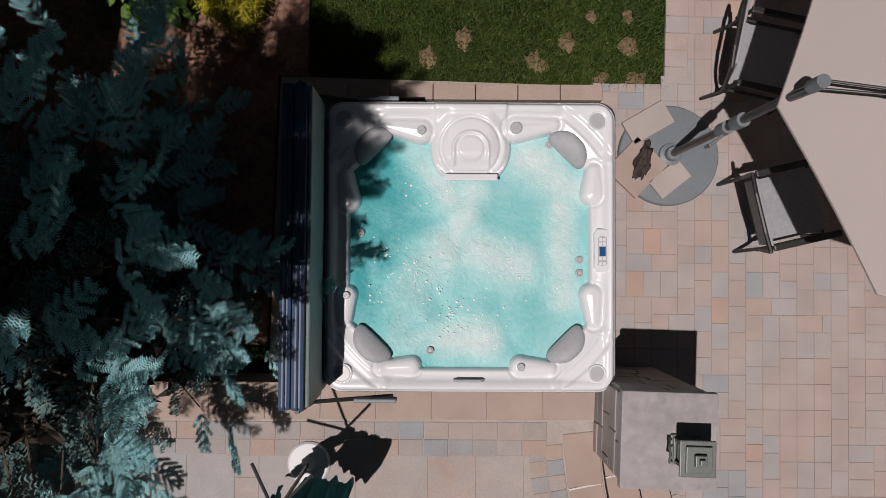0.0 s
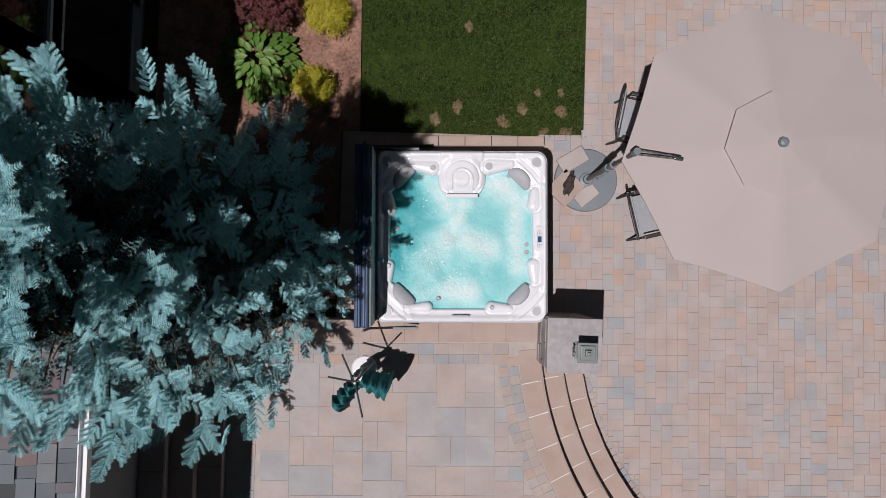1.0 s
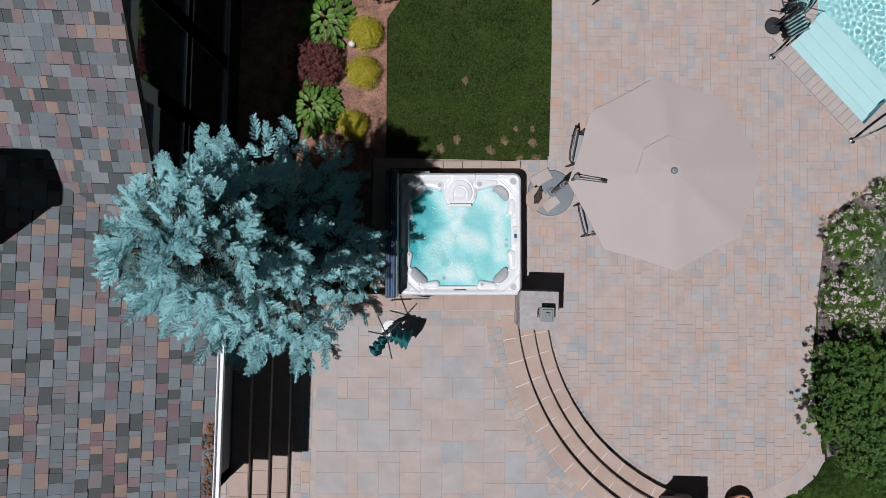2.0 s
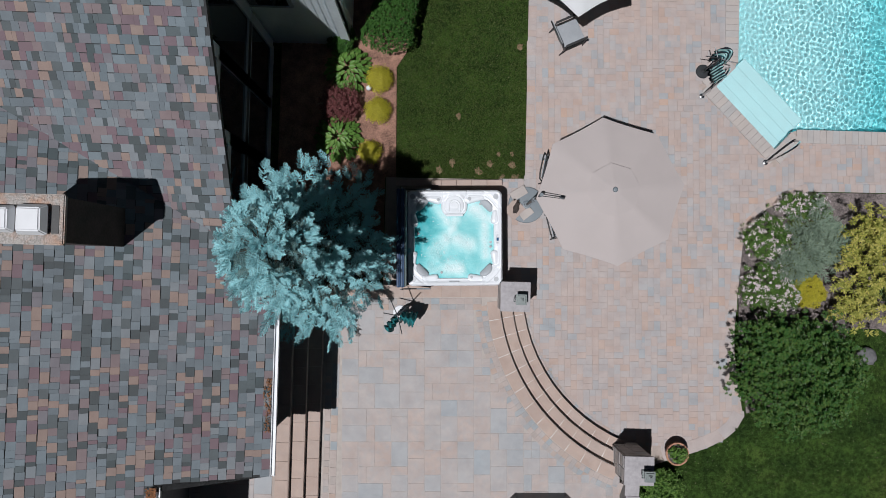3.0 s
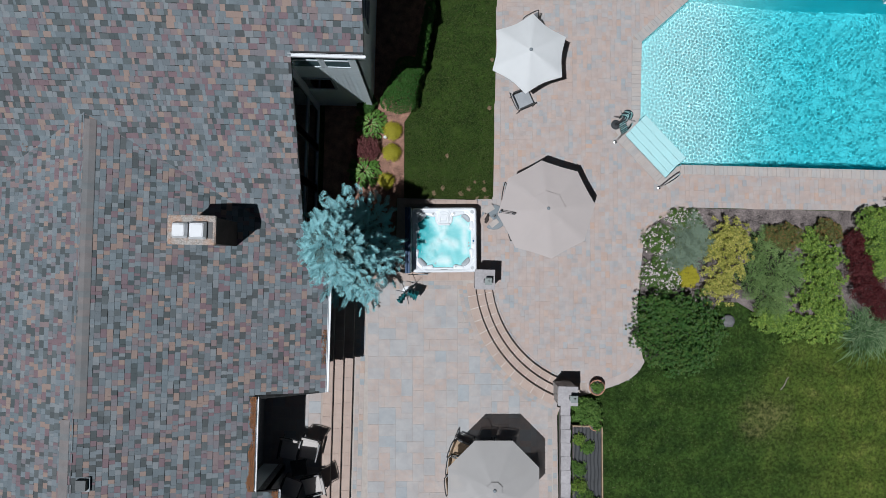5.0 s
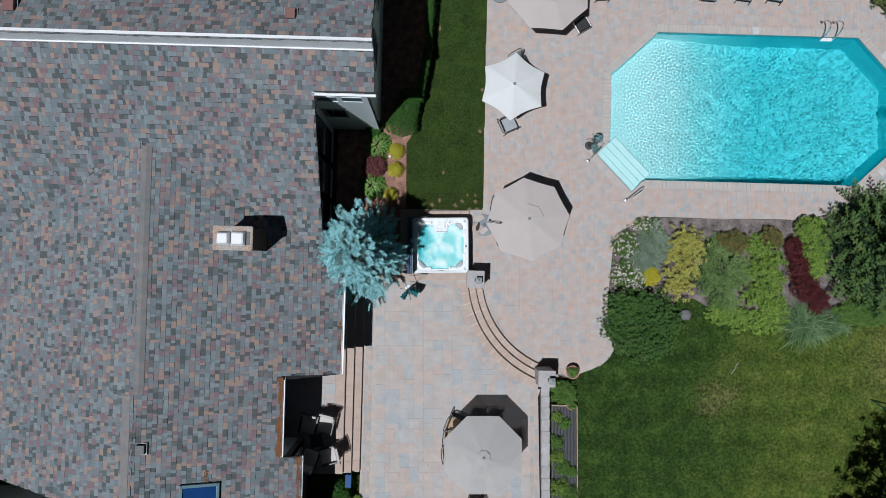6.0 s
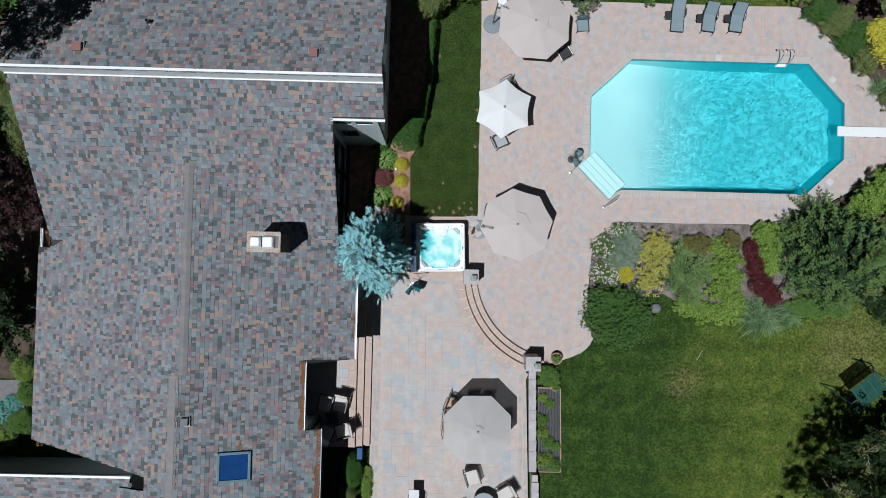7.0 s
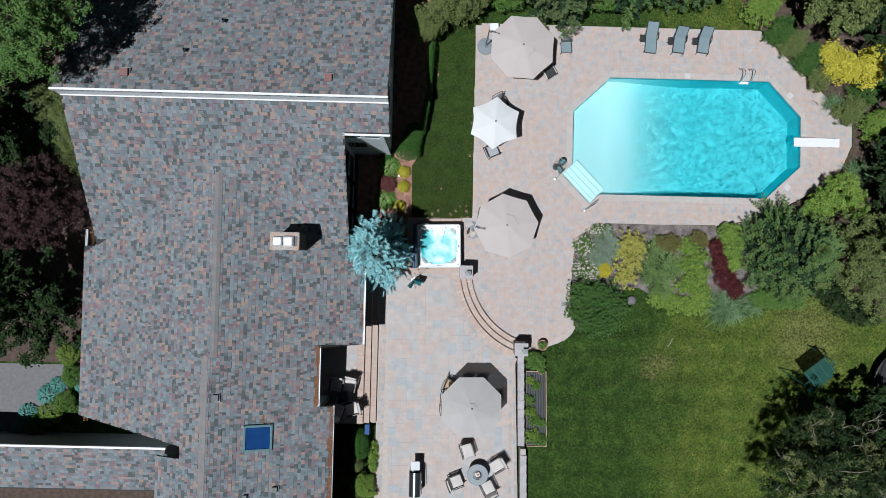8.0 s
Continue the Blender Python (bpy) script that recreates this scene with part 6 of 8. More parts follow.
box(bm, (0, 0, 0.385), (0.44, 0.38, 0.07), 0, 0.025)
part("lid", bm, M_WHITE, cool)
lone = thing("pool_chair", "blue-grey pool chair under overhanging branches", "chair", (6.35, 10.35, 0), 5)
bm = bmesh.new()
box(bm, (0, 0, 0.34), (0.5, 0.5, 0.03), 0, 0.01)
box(bm, (0, 0.32, 0.5), (0.5, 0.03, 0.4), 0, 0.01)
part("sling", bm, M_SLING, lone)
for i in (-1, 1):
    bm = bmesh.new()
    pipe(bm, [(0.27 * i, -0.25, 0), (0.27 * i, -0.25, 0.36), (0.27 * i, 0.26, 0.36), (0.27 * i, 0.3, 0)], 0.017)
    part("side_frame", bm, M_GUNMETAL, lone)


# ---- towel stands ----
def towel_stand(name, label, x, y, z, rz, h, cloth, base_mat, seed):
    t = thing(name, label, "towel stand", (x, y, z), rz, group="towel stands")
    bm = bmesh.new()
    lathe(bm, [(0.17, 0), (0.17, 0.015), (0.155, 0.03), (0.06, 0.035), (0.03, 0.06), (0.016, 0.07)], 32)
    part("base", bm, base_mat, t, "round base plate")
    bm = bmesh.new()
    rod(bm, (0, 0, 0.05), (0, 0, h), 0.014)
    part("pole", bm, M_GUNMETAL, t)
    for k, (a, zz, L) in enumerate(((115, h - 0.02, 0.36), (170, h - 0.10, 0.32), (-75, h - 0.05, 0.40), (48, h - 0.16, 0.30), (-130, h - 0.3, 0.30))):
        bm = bmesh.new()
        d = Vector((math.cos(radians(a)), math.sin(radians(a)), 0.12))
        rod(bm, (0, 0, zz), Vector((0, 0, zz)) + d * L, 0.011)
        part("arm", bm, M_GUNMETAL, t)
    rng = random.Random(seed)
    for k, (a, L, wd) in enumerate(((-20, 0.34, 0.36), (-125, 0.36, 0.22))):
        c = thing("towel", "crumpled teal towel hanging on a stand", "towel", (x, y, z), rz + a, group="towels on the stands")
        bm = bmesh.new()
        nu, nv = 26, 22
        g = []
        for i in range(nu + 1):
            row = []
            for j in range(nv + 1):
                u, v = i / nu, (j / nv - 0.5) * 2
                drop = abs(v) ** 1.5 * 0.52
                wig = 0.022 * math.sin(u * 19 + v * 3 + k) + 0.014 * math.sin(u * 37 + v * 5)
                row.append(bm.verts.new((0.05 + u * L, math.copysign(abs(v) ** 0.8, v) * wd * 0.5 * (0.55 + 0.45 * u) + wig, h - 0.12 - drop + 0.02 * math.sin(u * 23 + 2 * v))))
            g.append(row)
        for i in range(nu):
            for j in range(nv):
                bm.faces.new((g[i][j], g[i + 1][j], g[i + 1][j + 1], g[i][j + 1]))
        ob = part("cloth", bm, cloth, c, "", True)
        md = ob.modifiers.new("thick", "SOLIDIFY")
        md.thickness = 0.008
    return t


M_STRIPED, nt, b = nodes_of("striped_towel")
wv = nt.nodes.new("ShaderNodeTexWave")
wv.inputs["Scale"].default_value = 5.0
wv.inputs["Distortion"].default_value = 1.0
tcx = nt.nodes.new("ShaderNodeTexCoord")
nt.links.new(tcx.outputs["Object"], wv.inputs["Vector"])
nt.links.new(ramp(nt, wv.outputs[0], [(0.35, (0.01, 0.02, 0.03)), (0.5, (0.02, 0.26, 0.28)), (0.8, (0.35, 0.55, 0.55))]).outputs[0], b.inputs["Base Color"])
b.inputs["Roughness"].default_value = 0.9
towel_stand("towel_stand", "metal towel stand with crossed arms beside the tub", -1.14, -1.77, TER, 0, 1.25, M_TEAL, M_WHITE, 1)
towel_stand("towel_stand", "metal towel stand on a round base by the pool steps", 6.0, 4.22, 0, 60, 1.15, M_STRIPED, M_GUNMETAL, 2)

# plant pots
for x, y, s in ((5.45, -4.93, 1.0), (5.42, -6.2, 0.8)):
    p = thing("plant_pot", "round terracotta pot with a small green plant", "plant pot", (x, y, 0), group="terracotta pots")
    bm = bmesh.new()
    lathe(bm, [(0.16 * s, 0), (0.23 * s, 0.30), (0.27 * s, 0.30), (0.27 * s, 0.36), (0.235 * s, 0.36), (0.225 * s, 0.30)], 32)
    part("pot", bm, M_TERRACOTTA, p)
    bm = bmesh.new()
    lathe(bm, [(0.22 * s, 0.28), (0.22 * s, 0.32)], 24)
    part("soil", bm, M_SOIL, p)

# bench swing and trampoline on the lawn
swing = thing("bench_swing", "green metal garden swing with a mesh canopy on the lawn", "garden swing", (18.95, -5.9, 0), 38)
M_GREENMETAL = plain("dark_green_metal", (0.012, 0.07, 0.06), 0.5)
M_GREENMESH = cloth_mat("green_mesh", (0.01, 0.075, 0.06), weave=200, sheer=0.3)
for x in (-0.95, 0.95):
    bm = bmesh.new()
    pipe(bm, [(x, -0.85, 0), (x, -0.1, 1.6), (x, 0.1, 1.6), (x, 0.85, 0)], 0.03)
    part("side_frame", bm, M_GREENMETAL, swing)
bm = bmesh.new()
pipe(bm, [(-0.95, 0, 1.62), (0.95, 0, 1.62)], 0.03)
part("top_bar", bm, M_GREENMETAL, swing)
bm = bmesh.new()
box(bm, (0.05, 0.12, 1.72), (1.35, 0.85, 0.02), 0, 0.008)
part("canopy", bm, M_GREENMESH, swing, "green mesh canopy")
bm = bmesh.new()
box(bm, (0, -0.68, 0.95), (1.55, 0.26, 0.04), 0, 0.01)
part("seat", bm, M_GREENMESH, swing)
for k in range(4):
    bm = bmesh.new()
    rod(bm, (-0.55 + 0.4 * k, -0.30, 1.735), (-0.55 + 0.4 * k, 0.54, 1.735), 0.018)
    part("slat", bm, M_GREENMETAL, swing)
tramp = thing("trampoline", "round black trampoline with a pale net frame under a tree", "trampoline", (24.2, -6.6, 0))
bm = bmesh.new()
lathe(bm, [(1.95, 0.66), (2.0, 0.70), (1.95, 0.72), (1.55, 0.70), (0.2, 0.68)], 48)
part("mat", bm, M_BLACK, tramp)
for k in range(6):
    a = radians(60 * k)
    bm = bmesh.new()
    pipe(bm, [(2.0 * math.cos(a), 2.0 * math.sin(a), 0), (2.0 * math.cos(a), 2.0 * math.sin(a), 0.7), (2.02 * math.cos(a), 2.02 * math.sin(a), 2.1)], 0.025)
    part("leg", bm, M_GREYPLASTIC, tramp)
bm = bmesh.new()
pipe(bm, [(2.0 * math.cos(a), 2.0 * math.sin(a), 2.1) for a in (math.tau * k / 48 for k in range(49))], 0.02)
part("ring", bm, M_GREYPLASTIC, tramp)

# ---- planting ----
def leaf_arrays(c, nrm, L, Wd, rng, droop=0.25):
    """Folded leaves as four-cornered blades at the points c, lying roughly across nrm."""
    n = len(c)
    nrm = nrm / np.linalg.norm(nrm, axis=1, keepdims=True)
    r = rng.normal(size=(n, 3))
    d = r - (r * nrm).sum(1, keepdims=True) * nrm
    d /= np.linalg.norm(d, axis=1, keepdims=True)
    s = np.cross(nrm, d)
    L = (L * rng.uniform(0.7, 1.25, n))[:, None]
    w = (Wd * rng.uniform(0.75, 1.2, n))[:, None]
    tip = c + d * L - nrm * L * droop
    m = c + d * L * 0.45 + nrm * L * 0.06
    V = np.stack([c, m - s * w / 2, tip, m + s * w / 2], 1).reshape(-1, 3)
    return V, np.arange(4 * n).reshape(n, 4)


def clump_points(blobs, n, rng, lump=0.25, freq=2.0, inner=0.25, up=0.35, seed=0.0, tuft=0.09, per=14):
    """Leaves gathered in tufts that sit, with gaps, over lumpy ellipsoids (x, y, z, rx, ry, rz); with each leaf's facing."""
    blobs = np.array(blobs, float)
    area = (blobs[:, 3] * blobs[:, 4] * blobs[:, 5]) ** (2 / 3)
    k = max(1, n // per)
    pick = rng.choice(len(blobs), k, p=area / area.sum())
    v = rng.normal(size=(k, 3))
    v /= np.linalg.norm(v, axis=1, keepdims=True)
    v[:, 2] = np.where(v[:, 2] < -0.25, -v[:, 2], v[:, 2])
    b = blobs[pick]
    wob = np.array([noise.noise((p[0] * freq + q[0] * 1.3 + seed, p[1] * freq + q[1] * 1.3, p[2] * freq + q[2])) for p, q in zip(v, b[:, :3])])
    rad = 1 + lump * wob * 1.6 - inner * rng.random(k) ** 1.5
    c = b[:, :3] + v * b[:, 3:6] * rad[:, None]
    out = v / b[:, 3:6]
    out /= np.linalg.norm(out, axis=1, keepdims=True)
    size = tuft * rng.uniform(0.6, 1.35, k)
    c, out, size = np.repeat(c, per, 0), np.repeat(out, per, 0), np.repeat(size, per)
    m = len(c)
    u = rng.normal(size=(m, 3)) * 0.75 + out * 0.55 + np.array((0, 0, 0.35))
    u /= np.linalg.norm(u, axis=1, keepdims=True)
    p = c + u * (size * rng.random(m) ** 0.5)[:, None]
    nn = u * 0.45 + out * 0.25 * (1 - up) + np.array((0, 0, 0.35 + up)) + rng.normal(size=(m, 3)) * 0.22
    ok = p[:, 2] > 0.0
    return p[ok], nn[ok]


def whorls(blobs, n, per, L, Wd, rng, lump, freq, inner, seed, up=0.5, lift=0.35):
    """Rosettes of leaves spread like stars round each shoot tip."""
    c, nn = clump_points(blobs, n, rng, lump, freq, inner, up, seed, 0.001, 1)
    k = len(c)
    nn = nn / np.linalg.norm(nn, axis=1, keepdims=True)
    e = np.cross(nn, rng.normal(size=(k, 3)))
    e /= np.linalg.norm(e, axis=1, keepdims=True)
    f = np.cross(nn, e)
    size = np.repeat(rng.uniform(0.7, 1.2, k), per)[:, None]
    c, nn, e, f = (np.repeat(q, per, 0) for q in (c, nn, e, f))
    a = (np.tile(np.arange(per), k) * math.tau / per + rng.uniform(-0.25, 0.25, k * per))[:, None]
    d = e * np.cos(a) + f * np.sin(a)
    s = e * -np.sin(a) + f * np.cos(a)
    ln = L * size * rng.uniform(0.75, 1.15, (k * per, 1))
    w = Wd * size * 0.5
    m = c + d * ln * 0.5 + nn * ln * lift * 0.6
    tip = c + d * ln + nn * ln * lift * rng.uniform(-0.4, 0.8, (k * per, 1))
    V = np.stack([c + d * ln * 0.06, m - s * w, tip, m + s * w], 1).reshape(-1, 3)
    return V, np.arange(4 * len(c)).reshape(-1, 4)


def shrub(name, label, category, blobs, n, L, Wd, mat, seed, lump=0.25, freq=2.0, inner=0.3, group="", droop=0.25, stems=6, floor=0.0, up=0.35, stem_mat=None, tuft=None, per=14, star=0):
    rng = np.random.default_rng(seed)
    b0 = np.array(blobs, float)
    base = (float(b0[:, 0].mean()), float(b0[:, 1].mean()), floor)
    t = thing(name, label, category, base, group=group)
    p, nn = clump_points(blobs, n, rng, lump, freq, inner, up, seed * 3.1, tuft or L * 1.6, per)
    V, F = leaf_arrays(p, nn, L, Wd, rng, droop)
    if star:
        V, F = whorls(blobs, n // star, star, L, Wd, rng, lump, freq, inner, seed * 3.1, up + 0.2)
    arrays("foliage", V - np.array(base), F, mat, t)
    bm = bmesh.new()
    for k in range(stems):
        b = b0[k % len(b0)]
        a = rng.uniform(0, math.tau)
        q = Vector((b[0] - base[0], b[1] - base[1], 0)) * 0.5
        e = Vector((b[0] - base[0] + 0.5 * b[3] * math.cos(a), b[1] - base[1] + 0.5 * b[4] * math.sin(a), b[2] - floor + 0.3 * b[5]))
        rod(bm, (q.x, q.y, -0.03), e, 0.02 + 0.01 * b[3], 0.006, 6)
    tagged(part("stem", bm, stem_mat or M_BARK, t), kind="stuff")
    return t


def tree(name, label, x, y, h, r, blobs_n, n, L, Wd, mat, seed, trunk=0.16, flat=0.6, low=0.35, lump=0.35, bare=0, inner=0.35, group="", bark=None, tips=None):
    """A tapered trunk, forking limbs and a crown of leaf clumps with gaps between them."""
    rng = np.random.default_rng(seed)
    t = thing(name, label, "tree", (x, y, 0), group=group)
    bm = bmesh.new()
    rod(bm, (0, 0, -0.05), (0.1, 0.05, h * 0.55), trunk, trunk * 0.6, 10)
    rod(bm, (0.1, 0.05, h * 0.54), (0, 0, h * 0.92), trunk * 0.6, trunk * 0.12, 8)
    blobs = []
    for k in range(blobs_n):
        a = k * 2.399 + rng.uniform(-0.3, 0.3)
        f = math.sqrt((k + 0.5) / blobs_n)
        rr = r * f * rng.uniform(0.75, 1.0)
        z = h * (low + (1 - low) * (1 - f ** 1.6) * rng.uniform(0.75, 1.0)) + 0.1
        s = r * rng.uniform(0.22, 0.36)
        blobs.append((rr * math.cos(a), rr * math.sin(a), z, s, s, s * flat))
        j = Vector((rr * math.cos(a), rr * math.sin(a), z))
        o = Vector((0.05, 0.03, max(h * 0.15, z * rng.uniform(0.45, 0.7))))
        mid = o.lerp(j, 0.55) + Vector((0, 0, 0.08 * h * rng.uniform(0.2, 0.8)))
        rod(bm, o, mid, trunk * 0.32, trunk * 0.18, 6)
        rod(bm, mid, j, trunk * 0.18, trunk * 0.05, 6)
    part("trunk", bm, bark or M_BARK, t)
    for k in range(bare):
        bm = bmesh.new()
        b = blobs[int(rng.integers(len(blobs)))]
        p0 = Vector(b[:3]) * 0.92
        d = Vector((b[0], b[1], 0.45 * h)).normalized()
        pts = [p0]
        for s in range(6):
            d = (d + Vector(rng.normal(size=3)) * 0.3 + Vector((0, 0, 0.08))).normalized()
            pts.append(pts[-1] + d * 0.36)
            if s in (1, 2, 4):
                dd = (d + Vector(rng.normal(size=3)) * 0.8).normalized()
                rod(bm, pts[-1], pts[-1] + dd * 0.45, 0.013, 0.004, 5)
        for q, (u, v) in enumerate(zip(pts, pts[1:])):
            rod(bm, u, v, 0.030 - 0.004 * q, 0.026 - 0.004 * q, 5)
        part("bare_branch", bm, M_PALEBARK, t, "pale leafless branch" if k == 0 else "")
    p, nn = clump_points(blobs, n, rng, lump, 2.4, inner, 0.4, seed * 1.7, 0.24, 34)
    V, F = leaf_arrays(p, nn, L, Wd, rng)
    arrays("crown", V, F, mat, t)
    # Tufts in a lighter colour on top stand for the sunlit crown.
    if tips:
        top = [(b[0], b[1], b[2] + b[5] * 0.7, b[3] * 0.7, b[4] * 0.7, b[5] * 0.5) for b in blobs if (b[0] * 7 + b[1] * 13) % 1 < 0.55]
        p, nn = clump_points(top, tips[1], rng, lump, 2.4, 0.2, 0.5, seed * 2.3, 0.22, 22)
        V, F = leaf_arrays(p, nn, L, Wd, rng)
        arrays("outer_foliage", V, F, tips[0], t, "olive leaf tufts coloured lighter as if sunlit")
    return t


def frond(A, B, o, d, up, L, gap, reach, rng, arch=0.12, slip=0.07, sub=True):
    """A flat frond: a leader and pairs of side twigs, longest near the base, shortening to the tip."""
    side = np.cross(up, d)
    side /= np.linalg.norm(side)
    n = max(4, int(L / gap))
    for i in range(n):
        w = (i + 0.4) / n
        s0 = o + d * (L * w) + up * (arch * L * w * (1 - w))
        tl = reach * (1 - w) ** 0.65 * min(1.0, 0.55 + 1.8 * w) + 0.045
        for sgn in (-1, 1):
            if rng.random() < slip:
                continue
            v = d * rng.uniform(0.62, 0.92) + side * sgn * rng.uniform(0.55, 0.82) + up * rng.uniform(-0.08, 0.24)
            v /= np.linalg.norm(v)
            q = tl * rng.uniform(0.82, 1.12)
            A.append(s0)
            B.append(s0 + v * q)
            if sub and q > 0.16:
                for k in (-1, 1):
                    v2 = v * 0.8 + (d if k > 0 else side * sgn) * 0.55 + up * 0.05
                    m = s0 + v * q * (0.42 if k > 0 else 0.6)
                    A.append(m)
                    B.append(m + v2 / np.linalg.norm(v2) * q * 0.42)
    A.append(o + d * (L * 0.5))
    B.append(o + d * (L * 1.04))


def needled(A, B, step, ring, length, half, rng, lean=0.62, spread=0.8):
    """Rows of needles set in order along each twig, over its upper side."""
    A, B = np.array(A), np.array(B)
    dv = B - A
    ln = np.linalg.norm(dv, axis=1)
    cnt = np.maximum(3, (ln / step).astype(int))
    idx = np.repeat(np.arange(len(A)), cnt)
    pos = np.concatenate([(np.arange(c) + 0.5) / c for c in cnt])
    idx, pos = np.repeat(idx, ring), np.repeat(pos, ring)
    n = len(idx)
    phi = np.tile(np.linspace(0.12, math.pi - 0.12, ring), n // ring) + rng.uniform(-0.16, 0.16, n)
    ax = dv[idx] / ln[idx][:, None]
    sd = np.cross(np.array((0, 0, 1.0)), ax)
    sd /= np.linalg.norm(sd, axis=1, keepdims=True) + 1e-9
    up = np.cross(ax, sd)
    nd = ax * lean + (sd * np.cos(phi)[:, None] + up * np.sin(phi)[:, None] * 0.75) * spread
    nd /= np.linalg.norm(nd, axis=1, keepdims=True)
    w = np.cross(nd, up + rng.normal(size=(n, 3)) * 0.25)
    w *= half / (np.linalg.norm(w, axis=1, keepdims=True) + 1e-9)
    nl = (length * rng.uniform(0.85, 1.12, n) * (1 - 0.45 * pos ** 3))[:, None]
    p = A[idx] + dv[idx] * pos[:, None]
    V = np.stack([p - w * 1.3, p + w * 1.3, p + nd * nl], 1).reshape(-1, 3)
    return V, np.arange(3 * n).reshape(n, 3)


def conifer(name, label, x, y, h, r, levels, mat, seed, z_low=0.45, power=0.42, boughs=(3.6, 2.5), lead=0.78, gap=0.085, reach=0.20, step=0.015, ring=4, needle=0.034, half=0.0036, rise0=0.08, sag=0.30, roll=0.35, shade_mat=None, cap=1.0, sub=True, core=0, oval=0.0, least=0.74):
    """Whorled boughs that carry flat fronds with gaps between them, each twig set with needles. cap: the share of the
    height from which the sides fall upright; core: dark blades added inside the crown to block sunlight."""
    rng = np.random.default_rng(seed)
    t = thing(name, label, "tree", (x, y, 0))
    bm = bmesh.new()
    rod(bm, (0, 0, -0.05), (0, 0, h * 0.98), 0.06 + 0.012 * h, 0.012, 10)
    A, B, C, D = [], [], [], []                    # twigs of the outer fronds and of the inner ones coloured for shade
    for k in range(levels):
        f = (k + 0.5) / levels
        z = z_low + (h - z_low) * f
        rad = r * min(1.0, (1 - f) / cap) ** power + 0.08
        nb = max(4, int(boughs[0] + boughs[1] * rad)) + (2 if f > 0.8 else 0)
        a0 = rng.uniform(0, math.tau)
        for q in range(nb):
            a = a0 + math.tau * q / nb + rng.uniform(-0.5, 0.5)
            L = rad * rng.uniform(least, 1.06) * (1 + oval * math.sin(a) ** 2)
            d = np.array((math.cos(a), math.sin(a), 0.0))
            side = np.array((-d[1], d[0], 0))
            rise = rise0 + 0.5 * f ** 2
            base = np.array((0, 0, z - 0.12 * L + rng.normal(0, 0.10)))

            def at(u):
                return base + d * (L * u) + np.array((0, 0, L * (rise * u - sag * u * (1 - u) + 0.16 * u ** 3)))
            prev = at(0.0)
            for u in (0.4, 0.7):
                cur = at(u)
                rod(bm, prev, cur, 0.005 + 0.010 * (1 - u), 0.004 + 0.007 * (1 - u), 5)
                prev = cur
            fl = min(L * 0.8, lead * rng.uniform(0.85, 1.15))
            tip = at(1.0)
            dd = tip - at(max(0.05, 1 - fl / L))
            dd = dd / np.linalg.norm(dd) + side * rng.normal(0, 0.3)
            dd /= np.linalg.norm(dd)

            def plane(v):
                up = np.array((0, 0, 1.0)) + side * rng.normal(0, roll) + d * rng.normal(0, 0.15)
                up -= (up * v).sum() * v
                return up / np.linalg.norm(up)
            frond(A, B, tip - dd * fl, dd, plane(dd), fl, gap, reach, rng, sub=sub)
            for u in (0.36, 0.55, 0.72):
                if L * u < 0.15 or L < 0.32:
                    continue
                for sgn in (-1, 1):
                    if rng.random() < 0.28:
                        continue
                    v = d * rng.uniform(0.6, 0.85) + side * sgn * rng.uniform(0.5, 0.85) + np.array((0, 0, rng.uniform(-0.05, 0.3)))
                    v /= np.linalg.norm(v)
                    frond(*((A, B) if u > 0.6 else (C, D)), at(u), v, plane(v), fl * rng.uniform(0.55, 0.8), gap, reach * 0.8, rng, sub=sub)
    for k in range(18):                            # young shoots round the leader
        a, e = k * 2.399, 0.25 + 0.06 * k
        v = np.array((math.cos(a) * math.cos(e), math.sin(a) * math.cos(e), math.sin(e)))
        up = np.cross(np.array((-math.sin(a), math.cos(a), 0.0)), v) * -1
        frond(A, B, np.array((0, 0, h * 0.90 + 0.0055 * h * k)), v, up, 0.42 - 0.012 * k, gap, reach * 0.7, rng, sub=False)
    part("trunk", bm, M_BARK, t)
    V, F = needled(A, B, step, ring, needle, half, rng)
    arrays("crown", V, F, mat, t)
    # Inner fronds take the darker material: crown shade put into colour.
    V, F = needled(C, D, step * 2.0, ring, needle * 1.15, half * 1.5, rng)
    arrays("inner_foliage", V, F, shade_mat or mat, t, "inner foliage with the crown's shade put into its colour")
    # Dark blades added round the trunk to keep sun from passing through.
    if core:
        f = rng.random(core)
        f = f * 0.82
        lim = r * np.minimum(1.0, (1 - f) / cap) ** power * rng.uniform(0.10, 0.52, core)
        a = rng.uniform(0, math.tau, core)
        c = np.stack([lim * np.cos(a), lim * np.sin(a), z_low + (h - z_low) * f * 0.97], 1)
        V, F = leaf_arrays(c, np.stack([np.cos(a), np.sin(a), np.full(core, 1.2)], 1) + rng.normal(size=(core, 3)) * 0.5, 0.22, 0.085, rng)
        tagged(arrays("dead_wood", V, F, M_SUNBLOCK, t, "dark blades added inside the crown to block sunlight"), kind="stuff")
    return t


L_SPRUCE = leaf_mat("blue_spruce_needles", [(0.0, (0.22, 0.50, 0.54)), (0.5, (0.33, 0.63, 0.67)), (0.86, (0.43, 0.73, 0.76)), (0.95, (0.40, 0.46, 0.36)), (1.0, (0.33, 0.28, 0.16))], 0.6, 0.08, patch=0.2)
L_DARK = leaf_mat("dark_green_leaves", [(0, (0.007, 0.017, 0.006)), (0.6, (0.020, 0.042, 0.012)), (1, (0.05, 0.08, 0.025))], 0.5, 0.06)
